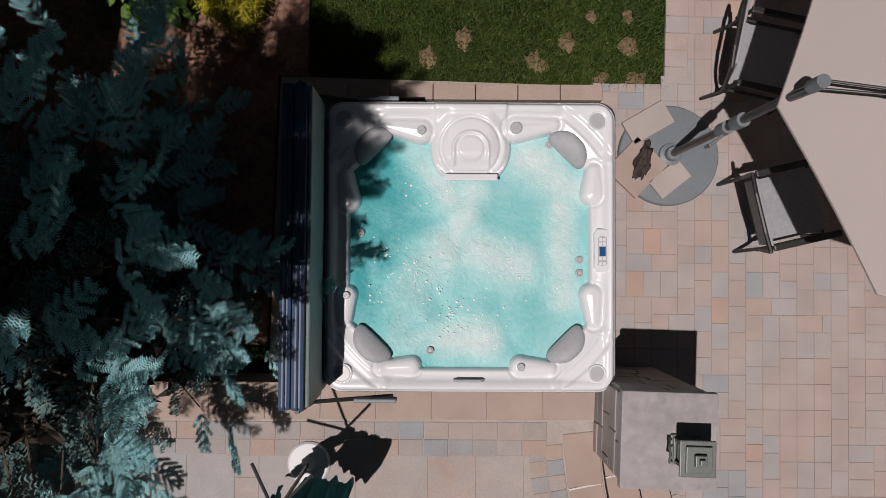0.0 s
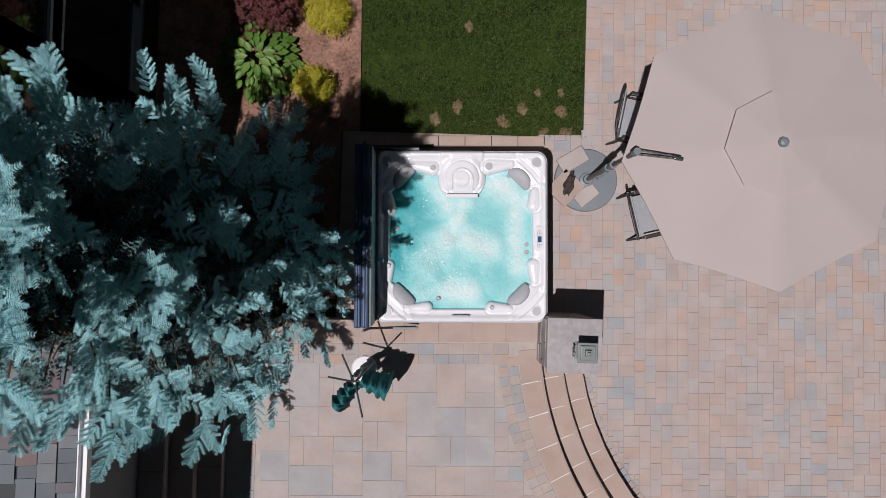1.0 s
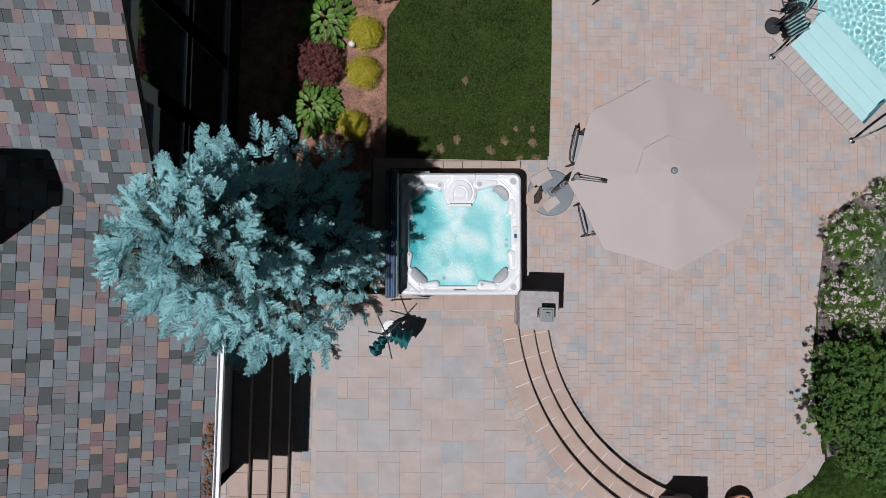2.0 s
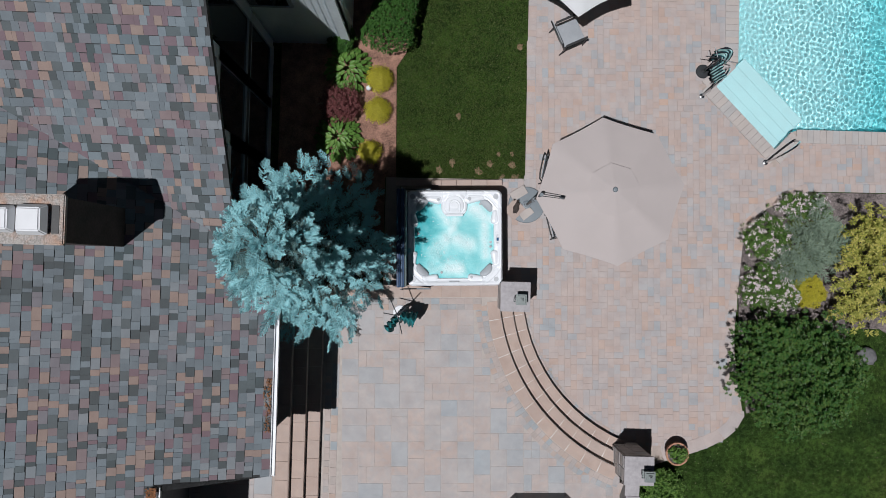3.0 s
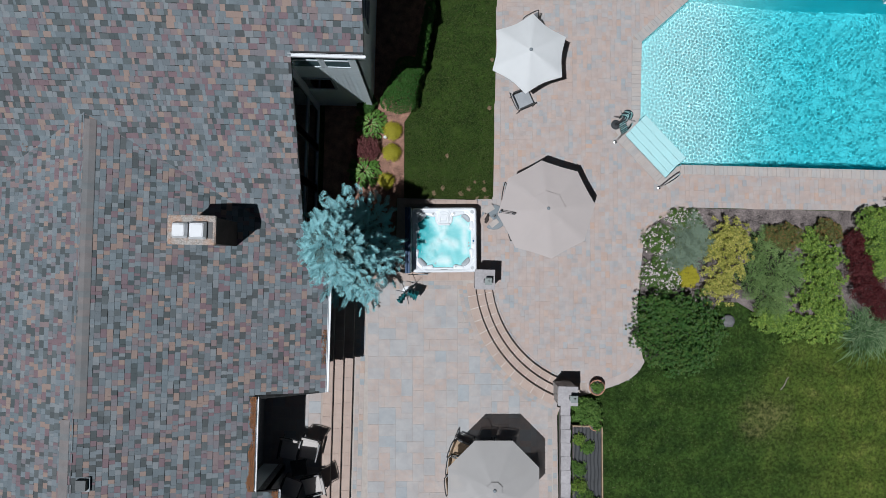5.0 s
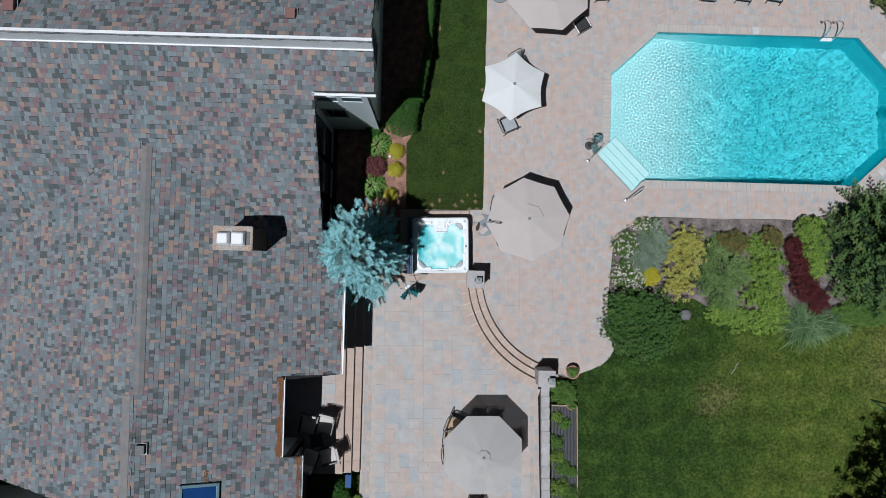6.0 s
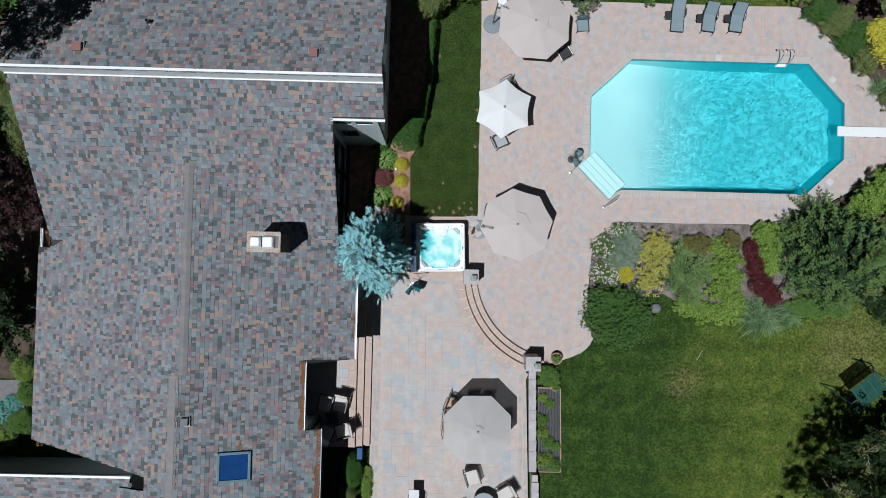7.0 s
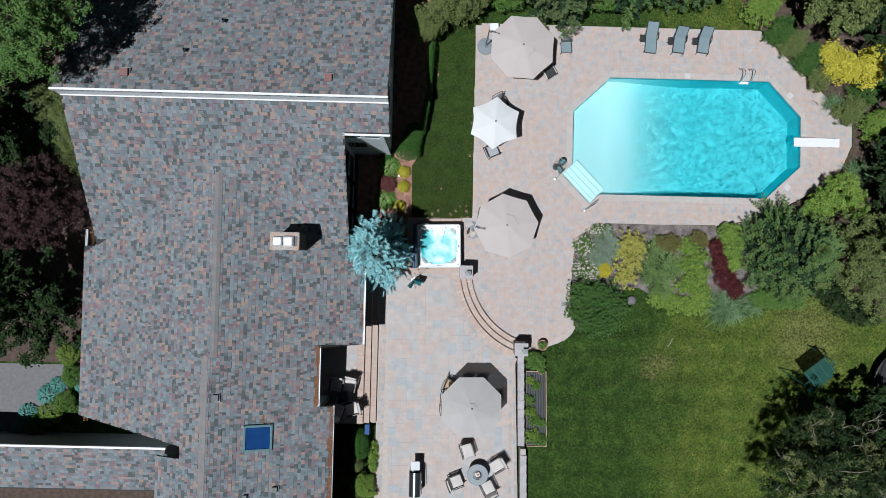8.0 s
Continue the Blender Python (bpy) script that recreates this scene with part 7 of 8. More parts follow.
L_HOLLY = leaf_mat("glossy_green_leaves", [(0, (0.012, 0.042, 0.010)), (0.4, (0.036, 0.10, 0.022)), (0.75, (0.085, 0.135, 0.030)), (1, (0.20, 0.19, 0.05))], 0.42, patch=0.6)
L_MID = leaf_mat("mid_green_leaves", [(0, (0.03, 0.075, 0.014)), (0.5, (0.08, 0.16, 0.03)), (1, (0.18, 0.28, 0.07))], 0.5)
L_HEDGE = leaf_mat("clipped_hedge_leaves", [(0, (0.012, 0.045, 0.008)), (0.5, (0.036, 0.105, 0.018)), (1, (0.075, 0.175, 0.03))], 0.55)
L_LIME = leaf_mat("lime_green_leaves", [(0, (0.03, 0.07, 0.014)), (0.45, (0.12, 0.205, 0.034)), (1, (0.27, 0.36, 0.07))], 0.5)
L_FEATHER = leaf_mat("feathery_green_leaves", [(0, (0.035, 0.085, 0.022)), (0.5, (0.09, 0.175, 0.045)), (1, (0.17, 0.27, 0.08))], 0.5)
L_OLIVE = leaf_mat("olive_green_leaves", [(0, (0.04, 0.065, 0.02)), (0.5, (0.11, 0.145, 0.045)), (1, (0.22, 0.25, 0.09))], 0.55)
L_HOSTA = leaf_mat("hosta_leaves", [(0, (0.06, 0.14, 0.025)), (0.6, (0.10, 0.20, 0.04)), (1, (0.18, 0.27, 0.08))], 0.4)
L_BLUEHOSTA = leaf_mat("blue_hosta_leaves", [(0, (0.05, 0.17, 0.15)), (1, (0.10, 0.27, 0.23))], 0.45)
L_RED = leaf_mat("burgundy_leaves", [(0, (0.055, 0.017, 0.018)), (0.6, (0.15, 0.048, 0.048)), (1, (0.29, 0.13, 0.12))], 0.5)
L_MAPLE = leaf_mat("dark_red_maple_leaves", [(0, (0.035, 0.008, 0.010)), (0.6, (0.085, 0.016, 0.018)), (1, (0.15, 0.035, 0.035))], 0.5)
L_PURPLE = leaf_mat("purple_brown_leaves", [(0, (0.012, 0.006, 0.007)), (0.6, (0.04, 0.020, 0.022)), (1, (0.13, 0.07, 0.068))], 0.5)
L_GOLD = leaf_mat("golden_thread_leaves", [(0, (0.20, 0.20, 0.02)), (0.6, (0.42, 0.38, 0.03)), (1, (0.58, 0.50, 0.06))], 0.5)
L_YELLOW = leaf_mat("yellow_green_leaves", [(0, (0.12, 0.15, 0.03)), (0.5, (0.29, 0.29, 0.06)), (1, (0.50, 0.44, 0.13))], 0.5)
L_SILVER = leaf_mat("silver_blue_leaves", [(0, (0.12, 0.18, 0.13)), (1, (0.27, 0.34, 0.25))], 0.6)
L_FLOWER = leaf_mat("pale_pink_flowers", [(0, (0.48, 0.40, 0.42)), (1, (0.72, 0.66, 0.66))], 0.7)
L_ORANGE = leaf_mat("bronze_green_leaves", [(0, (0.04, 0.06, 0.018)), (0.5, (0.10, 0.12, 0.035)), (0.75, (0.17, 0.11, 0.04)), (1, (0.28, 0.11, 0.05))], 0.5)
L_GRASS = leaf_mat("grass_blades", [(0, (0.022, 0.045, 0.009)), (0.55, (0.055, 0.085, 0.018)), (0.82, (0.10, 0.115, 0.035)), (1, (0.24, 0.19, 0.09))], 0.6)

# Near-black brown of the light-blocking blades added inside the spruce.
M_SUNBLOCK = plain("dark_sun_block", (0.035, 0.028, 0.022), 0.95, grain=0.4, scale=20, relief=0.0)

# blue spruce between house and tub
# Spruce needles with inner shade in their colour, plus dead brown ones.
L_SHADESPRUCE = leaf_mat("shaded_spruce_needles", [(0.0, (0.09, 0.19, 0.20)), (0.6, (0.15, 0.28, 0.29)), (0.85, (0.20, 0.22, 0.16)), (1.0, (0.20, 0.14, 0.08))], 0.7, 0.03, patch=0.3)
conifer("blue_spruce", "tall blue spruce with dense silvery boughs beside the tub", -2.84, -0.44, 7.45, 1.92, 28, L_SPRUCE, 21, boughs=(5.0, 3.0), lead=0.40, power=0.49, gap=0.052, reach=0.125, step=0.0125, ring=6, needle=0.030, half=0.0040, roll=0.5, shade_mat=L_SHADESPRUCE, sub=False, core=7000, oval=0.14, least=0.68)

# bed beside the house
def hosta(x, y, s, mat, seed, label):
    rng = np.random.default_rng(seed)
    t = thing("hosta", label, "plant", (x, y, 0), group="hostas")
    V, F = [], []
    n = 150
    for k in range(n):
        f = math.sqrt((k + 0.5) / n)
        a = k * 2.399 + rng.uniform(-0.25, 0.25)
        L = 0.14 * s * rng.uniform(0.75, 1.25)
        w = L * 0.62
        d = Vector((math.cos(a), math.sin(a), 0))
        sd = Vector((-d.y, d.x, 0))
        p = d * (f * 0.43 * s) + Vector((0, 0, 0.34 * s * (1.05 - f ** 2 * 0.75) + rng.uniform(0, 0.05)))
        tlt = 0.55 - 0.9 * f
        o = len(V)
        for q, (u, ww) in enumerate(((0, 0.12), (0.3, 0.9), (0.65, 0.85), (1.0, 0.05))):
            c = p + d * (u * L) + Vector((0, 0, L * (tlt * u - 0.35 * u * u)))
            V += [c - sd * (w / 2 * ww) + Vector((0, 0, 0.02 * s)), c, c + sd * (w / 2 * ww) + Vector((0, 0, 0.02 * s))]
        for q in range(3):
            i = o + q * 3
            F += [(i, i + 1, i + 4, i + 3), (i + 1, i + 2, i + 5, i + 4)]
    arrays("leaves", [tuple(v) for v in V], F, mat, t, "", True)
    bm = bmesh.new()
    for k in range(10):
        a = k * 0.63
        rod(bm, (0, 0, -0.03), (0.25 * s * math.cos(a), 0.25 * s * math.sin(a), 0.26 * s), 0.008, 0.005, 5)
    tagged(part("stem", bm, mat, t), kind="stuff")


hosta(-2.56, 3.97, 1.10, L_HOSTA, 1, "green hosta with broad pale-edged leaves in bark mulch")
hosta(-2.77, 2.33, 1.10, L_HOSTA, 2, "green hosta with broad leaves in bark mulch")
hosta(-1.30, 6.1, 0.5, L_HOSTA, 3, "small green hosta at the hedge foot")
for x, y, s, k in ((-1.80, 3.74, 0.20, 1), (-1.82, 3.00, 0.20, 2), (-1.98, 2.00, 0.16, 3)):
    shrub("golden_cypress", "low golden thread-leaf cypress mound in bark mulch", "shrub", [(x, y, 0.20, s, s, 0.22)], 4200, 0.085, 0.010, L_GOLD, 40 + k, lump=0.35, freq=3.5, inner=0.35, group="golden cypress mounds", droop=0.1, up=0.15)
shrub("barberry", "dark burgundy barberry bush with bare grey twigs", "shrub", [(-2.72, 3.10, 0.38, 0.46, 0.42, 0.36), (-2.5, 3.0, 0.3, 0.3, 0.3, 0.3)], 12000, 0.024, 0.016, L_RED, 50, lump=0.4, freq=3, stems=14)
bm = bmesh.new()
rng = np.random.default_rng(8)
twigs = thing("bare_twigs", "bare grey twigs sticking out of the barberry", "twigs", (-3.05, 3.1, 0.0))
for k in range(16):
    p = Vector((0.15, rng.uniform(-0.25, 0.25), 0.2))
    d = Vector((-1, rng.uniform(-0.7, 0.7), rng.uniform(0.3, 0.9))).normalized()
    for s in range(4):
        q = p + d * 0.11
        rod(bm, p, q, 0.006 - 0.001 * s, 0.005 - 0.001 * s, 5)
        d = (d + Vector(rng.normal(size=3)) * 0.3).normalized()
        p = q
part("twig", bm, M_PALEBARK, twigs)
globe = thing("garden_globe", "small white garden light globe in the bed", "garden light", (-2.06, 3.54, 0))
bm = bmesh.new()
lathe(bm, [(0.02, 0), (0.02, 0.14), (0.05, 0.15), (0.068, 0.19), (0.06, 0.235), (0.03, 0.26)], 20)
part("globe", bm, M_WHITE, globe, "", True)
shrub("boxwood_ball", "small dark green boxwood ball by the house corner", "shrub", [(-2.74, 4.66, 0.34, 0.34, 0.34, 0.32)], 7000, 0.028, 0.018, L_HEDGE, 52, lump=0.1)
hed = [(-1.62 + 0.08 * k, 4.65 + 0.30 * k, 0.62, 0.62 - 0.04 * k, 0.36, 0.62) for k in range(5)]
shrub("clipped_hedge", "clipped dense green hedge widening to a rounded end", "hedge", hed, 34000, 0.026, 0.017, L_HEDGE, 53, lump=0.05, inner=0.10, tuft=0.035)
shrub("clipped_hedge", "narrow clipped green hedge along the lawn", "hedge", [(-0.92 + 0.05 * k, 5.9 + 0.32 * k, 0.6, 0.17, 0.26, 0.6) for k in range(7)], 15000, 0.028, 0.019, L_HEDGE, 54, lump=0.1, inner=0.12)
shrub("clipped_hedge", "narrow clipped green hedge along the lawn", "hedge", [(-0.62 + 0.02 * k, 8.35 + 0.33 * k, 0.6, 0.16, 0.26, 0.6) for k in range(6)], 13000, 0.028, 0.019, L_HEDGE, 55, lump=0.12, inner=0.12)

# island bed beside the pool
def juniper(name, label, blobs, mat, seed, fronds=24, lead=0.8, gap=0.07, reach=0.20, step=0.03, needle=0.036, half=0.0065, shade=None):
    """A spreading juniper: feathery sprays that fan out from a few crowns (x, y, height, reach), over an inside
    coloured dark for shade.
    """
    rng = np.random.default_rng(seed)
    cx, cy = sum(b[0] for b in blobs) / len(blobs), sum(b[1] for b in blobs) / len(blobs)
    t = thing(name, label, "shrub", (cx, cy, 0))
    A, B = [], []
    bm = bmesh.new()
    for bx, by, bz, br in blobs:
        c = np.array((bx - cx, by - cy, bz * 0.75))
        for k in range(fronds):
            a = k * 2.399 + rng.uniform(-0.3, 0.3)
            u = math.sqrt((k + 0.5) / fronds)
            d = np.array((math.cos(a), math.sin(a), 0.42 - 0.42 * u + rng.normal(0, 0.08)))
            d /= np.linalg.norm(d)
            up = np.array((0, 0, 1.0)) + rng.normal(size=3) * 0.25
            up -= (up * d).sum() * d
            up /= np.linalg.norm(up)
            o = c + np.array((d[0], d[1], 0)) * br * (u - 0.45) * 0.9 + np.array((0, 0, bz * 0.45 * (1 - u * u)))
            frond(A, B, o, d, up, br * lead * rng.uniform(0.75, 1.1), gap, reach, rng)
        for k in range(5):
            a = rng.uniform(0, math.tau)
            rod(bm, (c[0], c[1], -0.03), (c[0] + 0.6 * br * math.cos(a), c[1] + 0.6 * br * math.sin(a), bz * 0.8), 0.02, 0.006, 6)
    V, F = needled(A, B, step, 4, needle, half, rng, lean=0.8, spread=0.62)
    arrays("foliage", V, F, mat, t)
    tagged(part("stem", bm, M_BARK, t), kind="stuff")
    # Low layer of darker leaves puts the gaps' shade into colour.
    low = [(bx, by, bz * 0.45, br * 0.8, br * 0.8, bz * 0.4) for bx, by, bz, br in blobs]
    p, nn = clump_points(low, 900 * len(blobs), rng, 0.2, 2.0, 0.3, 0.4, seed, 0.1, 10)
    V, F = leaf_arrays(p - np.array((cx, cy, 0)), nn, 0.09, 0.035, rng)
    tagged(arrays("inner_foliage", V, F, shade or L_DARK, t, "inner foliage, coloured dark for the shrub's shade"), kind="stuff")
    return t


def dotted(name, label, blobs, seed, n=9000):
    t = shrub(name, label, "shrub", blobs, n, 0.036, 0.018, L_MID, seed, lump=0.4, freq=2.6)
    rng = np.random.default_rng(seed + 1)
    p, nn = clump_points(blobs, 560, rng, 0.4, 2.6, 0.02, 0.5, seed * 3.1, 0.05, 3)
    p = p + nn * 0.02
    V, F = leaf_arrays(np.repeat(p, 4, 0) + rng.normal(size=(len(p) * 4, 3)) * 0.012, np.repeat(nn, 4, 0), 0.03, 0.026, rng)
    tagged(arrays("blossom", V - np.array(t.location), F, L_FLOWER, t, "pale pink flower heads"), kind="stuff")


dotted("flowering_daphne", "low shrub dotted with pale pink flowers", [(7.50, 0.22, 0.22, 0.50, 0.45, 0.32), (8.35, 0.98, 0.2, 0.55, 0.30, 0.30)], 60, 12000)
dotted("flowering_daphne", "low shrub dotted with pale pink flowers beside the patio", [(7.45, -0.95, 0.22, 0.55, 0.55, 0.34), (7.95, -1.15, 0.22, 0.4, 0.4, 0.3)], 61, 12000)
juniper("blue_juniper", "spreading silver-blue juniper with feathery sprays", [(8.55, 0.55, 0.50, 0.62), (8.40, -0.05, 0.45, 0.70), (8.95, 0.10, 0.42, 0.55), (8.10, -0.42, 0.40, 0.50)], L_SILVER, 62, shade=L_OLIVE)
shrub("golden_shrub", "small bright golden yellow mound", "shrub", [(8.52, -1.02, 0.25, 0.40, 0.36, 0.26)], 8000, 0.035, 0.020, L_GOLD, 63, lump=0.2)
shrub("yellow_rhododendron", "rhododendron with whorls of yellow-green leaves", "shrub", [(9.80, 0.30, 0.55, 0.72, 0.62, 0.5), (9.75, -0.55, 0.55, 0.80, 0.70, 0.5), (9.55, -1.40, 0.4, 0.65, 0.55, 0.4)], 3900, 0.115, 0.040, L_YELLOW, 64, star=8, per=8, lump=0.5, freq=3.0, inner=0.55, up=0.6)
shrub("holly_bush", "large dense dark green holly bush at the patio edge", "shrub", [(7.35, -2.15, 0.55, 0.75, 0.62, 0.75), (8.3, -2.3, 0.6, 0.95, 0.75, 0.85), (7.8, -3.45, 0.55, 0.9, 0.8, 0.8), (8.95, -2.9, 0.5, 0.75, 0.75, 0.75), (7.15, -2.9, 0.5, 0.6, 0.7, 0.7), (8.6, -3.7, 0.45, 0.7, 0.6, 0.65)], 30000, 0.060, 0.032, L_HOLLY, 65, star=6, lump=0.45, freq=3.0, inner=0.55)
L_SOFT = leaf_mat("soft_green_juniper", [(0, (0.06, 0.12, 0.04)), (0.5, (0.14, 0.225, 0.075)), (1, (0.27, 0.34, 0.12))], 0.6, patch=0.55)
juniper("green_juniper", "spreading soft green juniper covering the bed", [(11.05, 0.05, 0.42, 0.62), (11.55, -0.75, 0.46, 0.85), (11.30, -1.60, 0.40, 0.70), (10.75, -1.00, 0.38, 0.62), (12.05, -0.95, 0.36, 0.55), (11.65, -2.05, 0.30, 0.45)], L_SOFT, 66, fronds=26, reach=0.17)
shrub("bronze_spirea", "low bronze-tipped spirea shrub in dark mulch", "shrub", [(11.75, 0.42, 0.35, 0.62, 0.40, 0.36)], 4200, 0.08, 0.036, L_ORANGE, 67, star=6, lump=0.35, freq=3)
shrub("bronze_spirea", "small bronze-green shrub at the bed edge", "shrub", [(13.35, 0.62, 0.3, 0.42, 0.38, 0.32)], 2600, 0.08, 0.036, L_ORANGE, 68, star=6, lump=0.35, freq=3)
shrub("green_spirea", "sprawling bright green spirea", "shrub", [(12.70, 0.20, 0.35, 0.42, 0.42, 0.35), (13.20, -0.30, 0.35, 0.55, 0.50, 0.38), (12.75, -0.65, 0.35, 0.40, 0.35, 0.34), (13.25, -1.15, 0.35, 0.55, 0.42, 0.36), (12.75, -1.75, 0.3, 0.60, 0.42, 0.34), (13.45, -1.95, 0.28, 0.45, 0.40, 0.3)], 8200, 0.095, 0.045, L_LIME, 69, star=6, lump=0.9, freq=4, inner=0.75)
shrub("ground_cover", "lime green ground cover along the lawn edge", "ground cover", [(11.5, -2.45, 0.14, 0.6, 0.36, 0.22), (12.3, -2.65, 0.14, 0.75, 0.42, 0.22), (13.2, -2.75, 0.14, 0.7, 0.45, 0.22), (13.75, -2.4, 0.14, 0.45, 0.45, 0.22)], 6000, 0.1, 0.055, L_LIME, 70, star=6, lump=0.7, freq=4, inner=0.5)
shrub("lime_shrub", "lime green rounded shrub", "shrub", [(14.85, 0.95, 0.45, 0.55, 0.55, 0.5), (15.0, 0.25, 0.5, 0.55, 0.6, 0.5), (15.1, -0.4, 0.45, 0.45, 0.5, 0.45)], 7000, 0.09, 0.045, L_LIME, 71, star=6, lump=0.3)
shrub("weeping_maple", "weeping dark red laceleaf maple", "shrub", [(14.20, 0.22, 0.4, 0.28, 0.42, 0.34), (14.40, -0.55, 0.45, 0.36, 0.52, 0.4), (14.72, -1.35, 0.45, 0.48, 0.50, 0.4), (15.15, -1.85, 0.4, 0.45, 0.40, 0.35)], 12500, 0.075, 0.024, L_MAPLE, 72, lump=0.35, freq=3)


def grass_clump(x, y, r, n, mat, seed, label):
    rng = np.random.default_rng(seed)
    t = thing("ornamental_grass", label, "plant", (x, y, 0), group="ornamental grasses")
    V, F = [], []
    for k in range(n):
        a, f = rng.uniform(0, math.tau), rng.uniform(0.3, 1.0)
        root = Vector((rng.normal(0, 0.3 * r), rng.normal(0, 0.22 * r), 0))
        d = Vector((math.cos(a), math.sin(a), 0))
        s = Vector((-d.y, d.x, 0)) * 0.017
        b = root + d * rng.uniform(0, 0.12)
        h = r * rng.uniform(0.5, 1.1)
        o = len(V)
        for u in (0, 0.4, 0.75, 1.0):
            c = b + d * (r * f * u ** 1.4) + Vector((0, 0, h * (1.35 * u - 0.85 * u * u * (0.6 + f * 0.6))))
            V += [c - s * (1 - u * 0.8), c + s * (1 - u * 0.8)]
        F += [(o + 2 * q, o + 2 * q + 1, o + 2 * q + 3, o + 2 * q + 2) for q in range(3)]
    arrays("blades", [tuple(v) for v in V], F, mat, t)


L_REED = leaf_mat("grey_green_blades", [(0, (0.015, 0.05, 0.015)), (0.5, (0.09, 0.17, 0.07)), (1, (0.33, 0.42, 0.24))], 0.45)
grass_clump(14.85, -2.80, 1.0, 760, L_REED, 81, "fountain grass with arching grey-green blades")
grass_clump(16.25, -2.7, 0.55, 300, L_REED, 82, "low fountain grass clump")
shrub("ground_cover", "low green ground cover under the cypress", "ground cover", [(16.9, -2.35, 0.2, 0.8, 0.45, 0.28), (18.0, -2.25, 0.25, 0.8, 0.5, 0.3)], 10200, 0.070, 0.042, L_MID, 74, lump=0.4)
grass_clump(20.3, 7.85, 0.55, 300, L_REED, 83, "spiky grass clump beside the patio")
grass_clump(21.6, 4.3, 0.8, 350, L_REED, 84, "pale plumed grass in the shrub bed")
M_BOULDER = plain("weathered_boulder", (0.15, 0.15, 0.155), 0.9, grain=0.3, scale=14, relief=0.6)
rock = thing("garden_boulder", "rounded grey boulder at the lawn edge", "boulder", (10.02, -2.56, 0))
bm = bmesh.new()
bmesh.ops.create_icosphere(bm, subdivisions=3, radius=1)
for v in bm.verts:
    w = 1 + 0.25 * noise.noise(v.co * 1.6)
    v.co = Vector((v.co.x * 0.27 * w, v.co.y * 0.21 * w, v.co.z * 0.17 * w + 0.09))
part("stone", bm, M_BOULDER, rock, "", True)

# conifers and trees round the pool yard
L_CYP = leaf_mat("cypress_sprays", [(0, (0.03, 0.09, 0.04)), (0.5, (0.085, 0.16, 0.05)), (0.8, (0.19, 0.23, 0.06)), (1, (0.28, 0.27, 0.085))], 0.6, 0.06, patch=0.6)
# Inside of cypress and firs: shade put into a darker needle colour.
L_SHADECYP = leaf_mat("shaded_cypress_sprays", [(0, (0.010, 0.028, 0.014)), (1, (0.035, 0.07, 0.03))], 0.7, 0.03)
conifer("spreading_cypress", "broad feathery dark green cypress beside the pool", 17.5, 0.10, 4.9, 3.05, 15, L_CYP, 90, z_low=0.35, power=0.9, boughs=(3.4, 2.5), lead=1.25, gap=0.17, reach=0.30, step=0.038, ring=3, needle=0.062, half=0.012, rise0=0.10, sag=0.2, roll=0.35, shade_mat=L_SHADECYP)
conifer("overhanging_fir", "tall green fir overhanging the far patio umbrella", 5.7, 12.9, 7.5, 2.5, 12, leaf_mat("fir_needles", [(0, (0.05, 0.09, 0.03)), (1, (0.16, 0.21, 0.09))], 0.6, 0.15), 91, z_low=1.2, power=0.7, boughs=(4.0, 2.6), lead=0.95, gap=0.14, reach=0.26, step=0.06, ring=3, needle=0.075, half=0.015, shade_mat=L_SHADECYP)
conifer("garden_fir", "dark green fir behind the loungers", 9.3, 13.3, 6.0, 2.2, 9, L_CYP, 92, z_low=0.6, power=0.7, boughs=(4.0, 2.6), lead=0.95, gap=0.14, reach=0.26, step=0.06, ring=3, needle=0.075, half=0.015, shade_mat=L_SHADECYP)
conifer("garden_fir", "green fir behind the loungers", 12.2, 13.9, 6.5, 2.3, 9, leaf_mat("fresh_fir_needles", [(0, (0.04, 0.085, 0.03)), (1, (0.12, 0.19, 0.07))], 0.6, 0.15), 93, z_low=0.6, power=0.7, boughs=(4.0, 2.6), lead=0.95, gap=0.14, reach=0.26, step=0.06, ring=3, needle=0.075, half=0.015, shade_mat=L_SHADECYP)
shrub("leafy_shrub", "tall leafy green shrub behind the lawn", "shrub", [(-0.8, 11.0, 1.6, 0.9, 0.8, 1.3), (0.5, 11.9, 1.9, 1.1, 0.9, 1.6), (1.6, 12.6, 1.7, 0.9, 0.8, 1.4)], 22000, 0.085, 0.045, L_OLIVE, 94, lump=0.35)
shrub("leafy_shrub", "green shrubs filling the yard corner", "shrub", [(3.2, 12.6, 1.2, 1.0, 0.7, 1.1), (7.6, 12.8, 1.0, 1.0, 0.7, 1.0)], 14000, 0.08, 0.04, L_MID, 95, lump=0.35)
for k, (x, y, s, m) in enumerate(((16.2, 12.4, 0.75, L_LIME), (17.2, 11.35, 0.62, L_HOLLY), (17.95, 10.75, 0.55, L_OLIVE), (18.65, 9.95, 0.62, L_HOLLY), (19.35, 9.0, 0.55, L_OLIVE), (20.9, 7.3, 0.6, L_OLIVE), (21.7, 8.6, 0.8, L_HOLLY), (22.2, 6.6, 0.8, L_LIME))):
    shrub("round_shrub", "rounded green shrub in the bed behind the pool", "shrub", [(x, y, s * 0.7, s, s, s * 0.75), (x + 0.5 * s, y + 0.5 * s, s * 0.9, s * 0.8, s * 0.8, s * 0.75)], 6000, 0.085, 0.05, m, 100 + k, lump=0.4, inner=0.45, group="shrubs behind the pool")
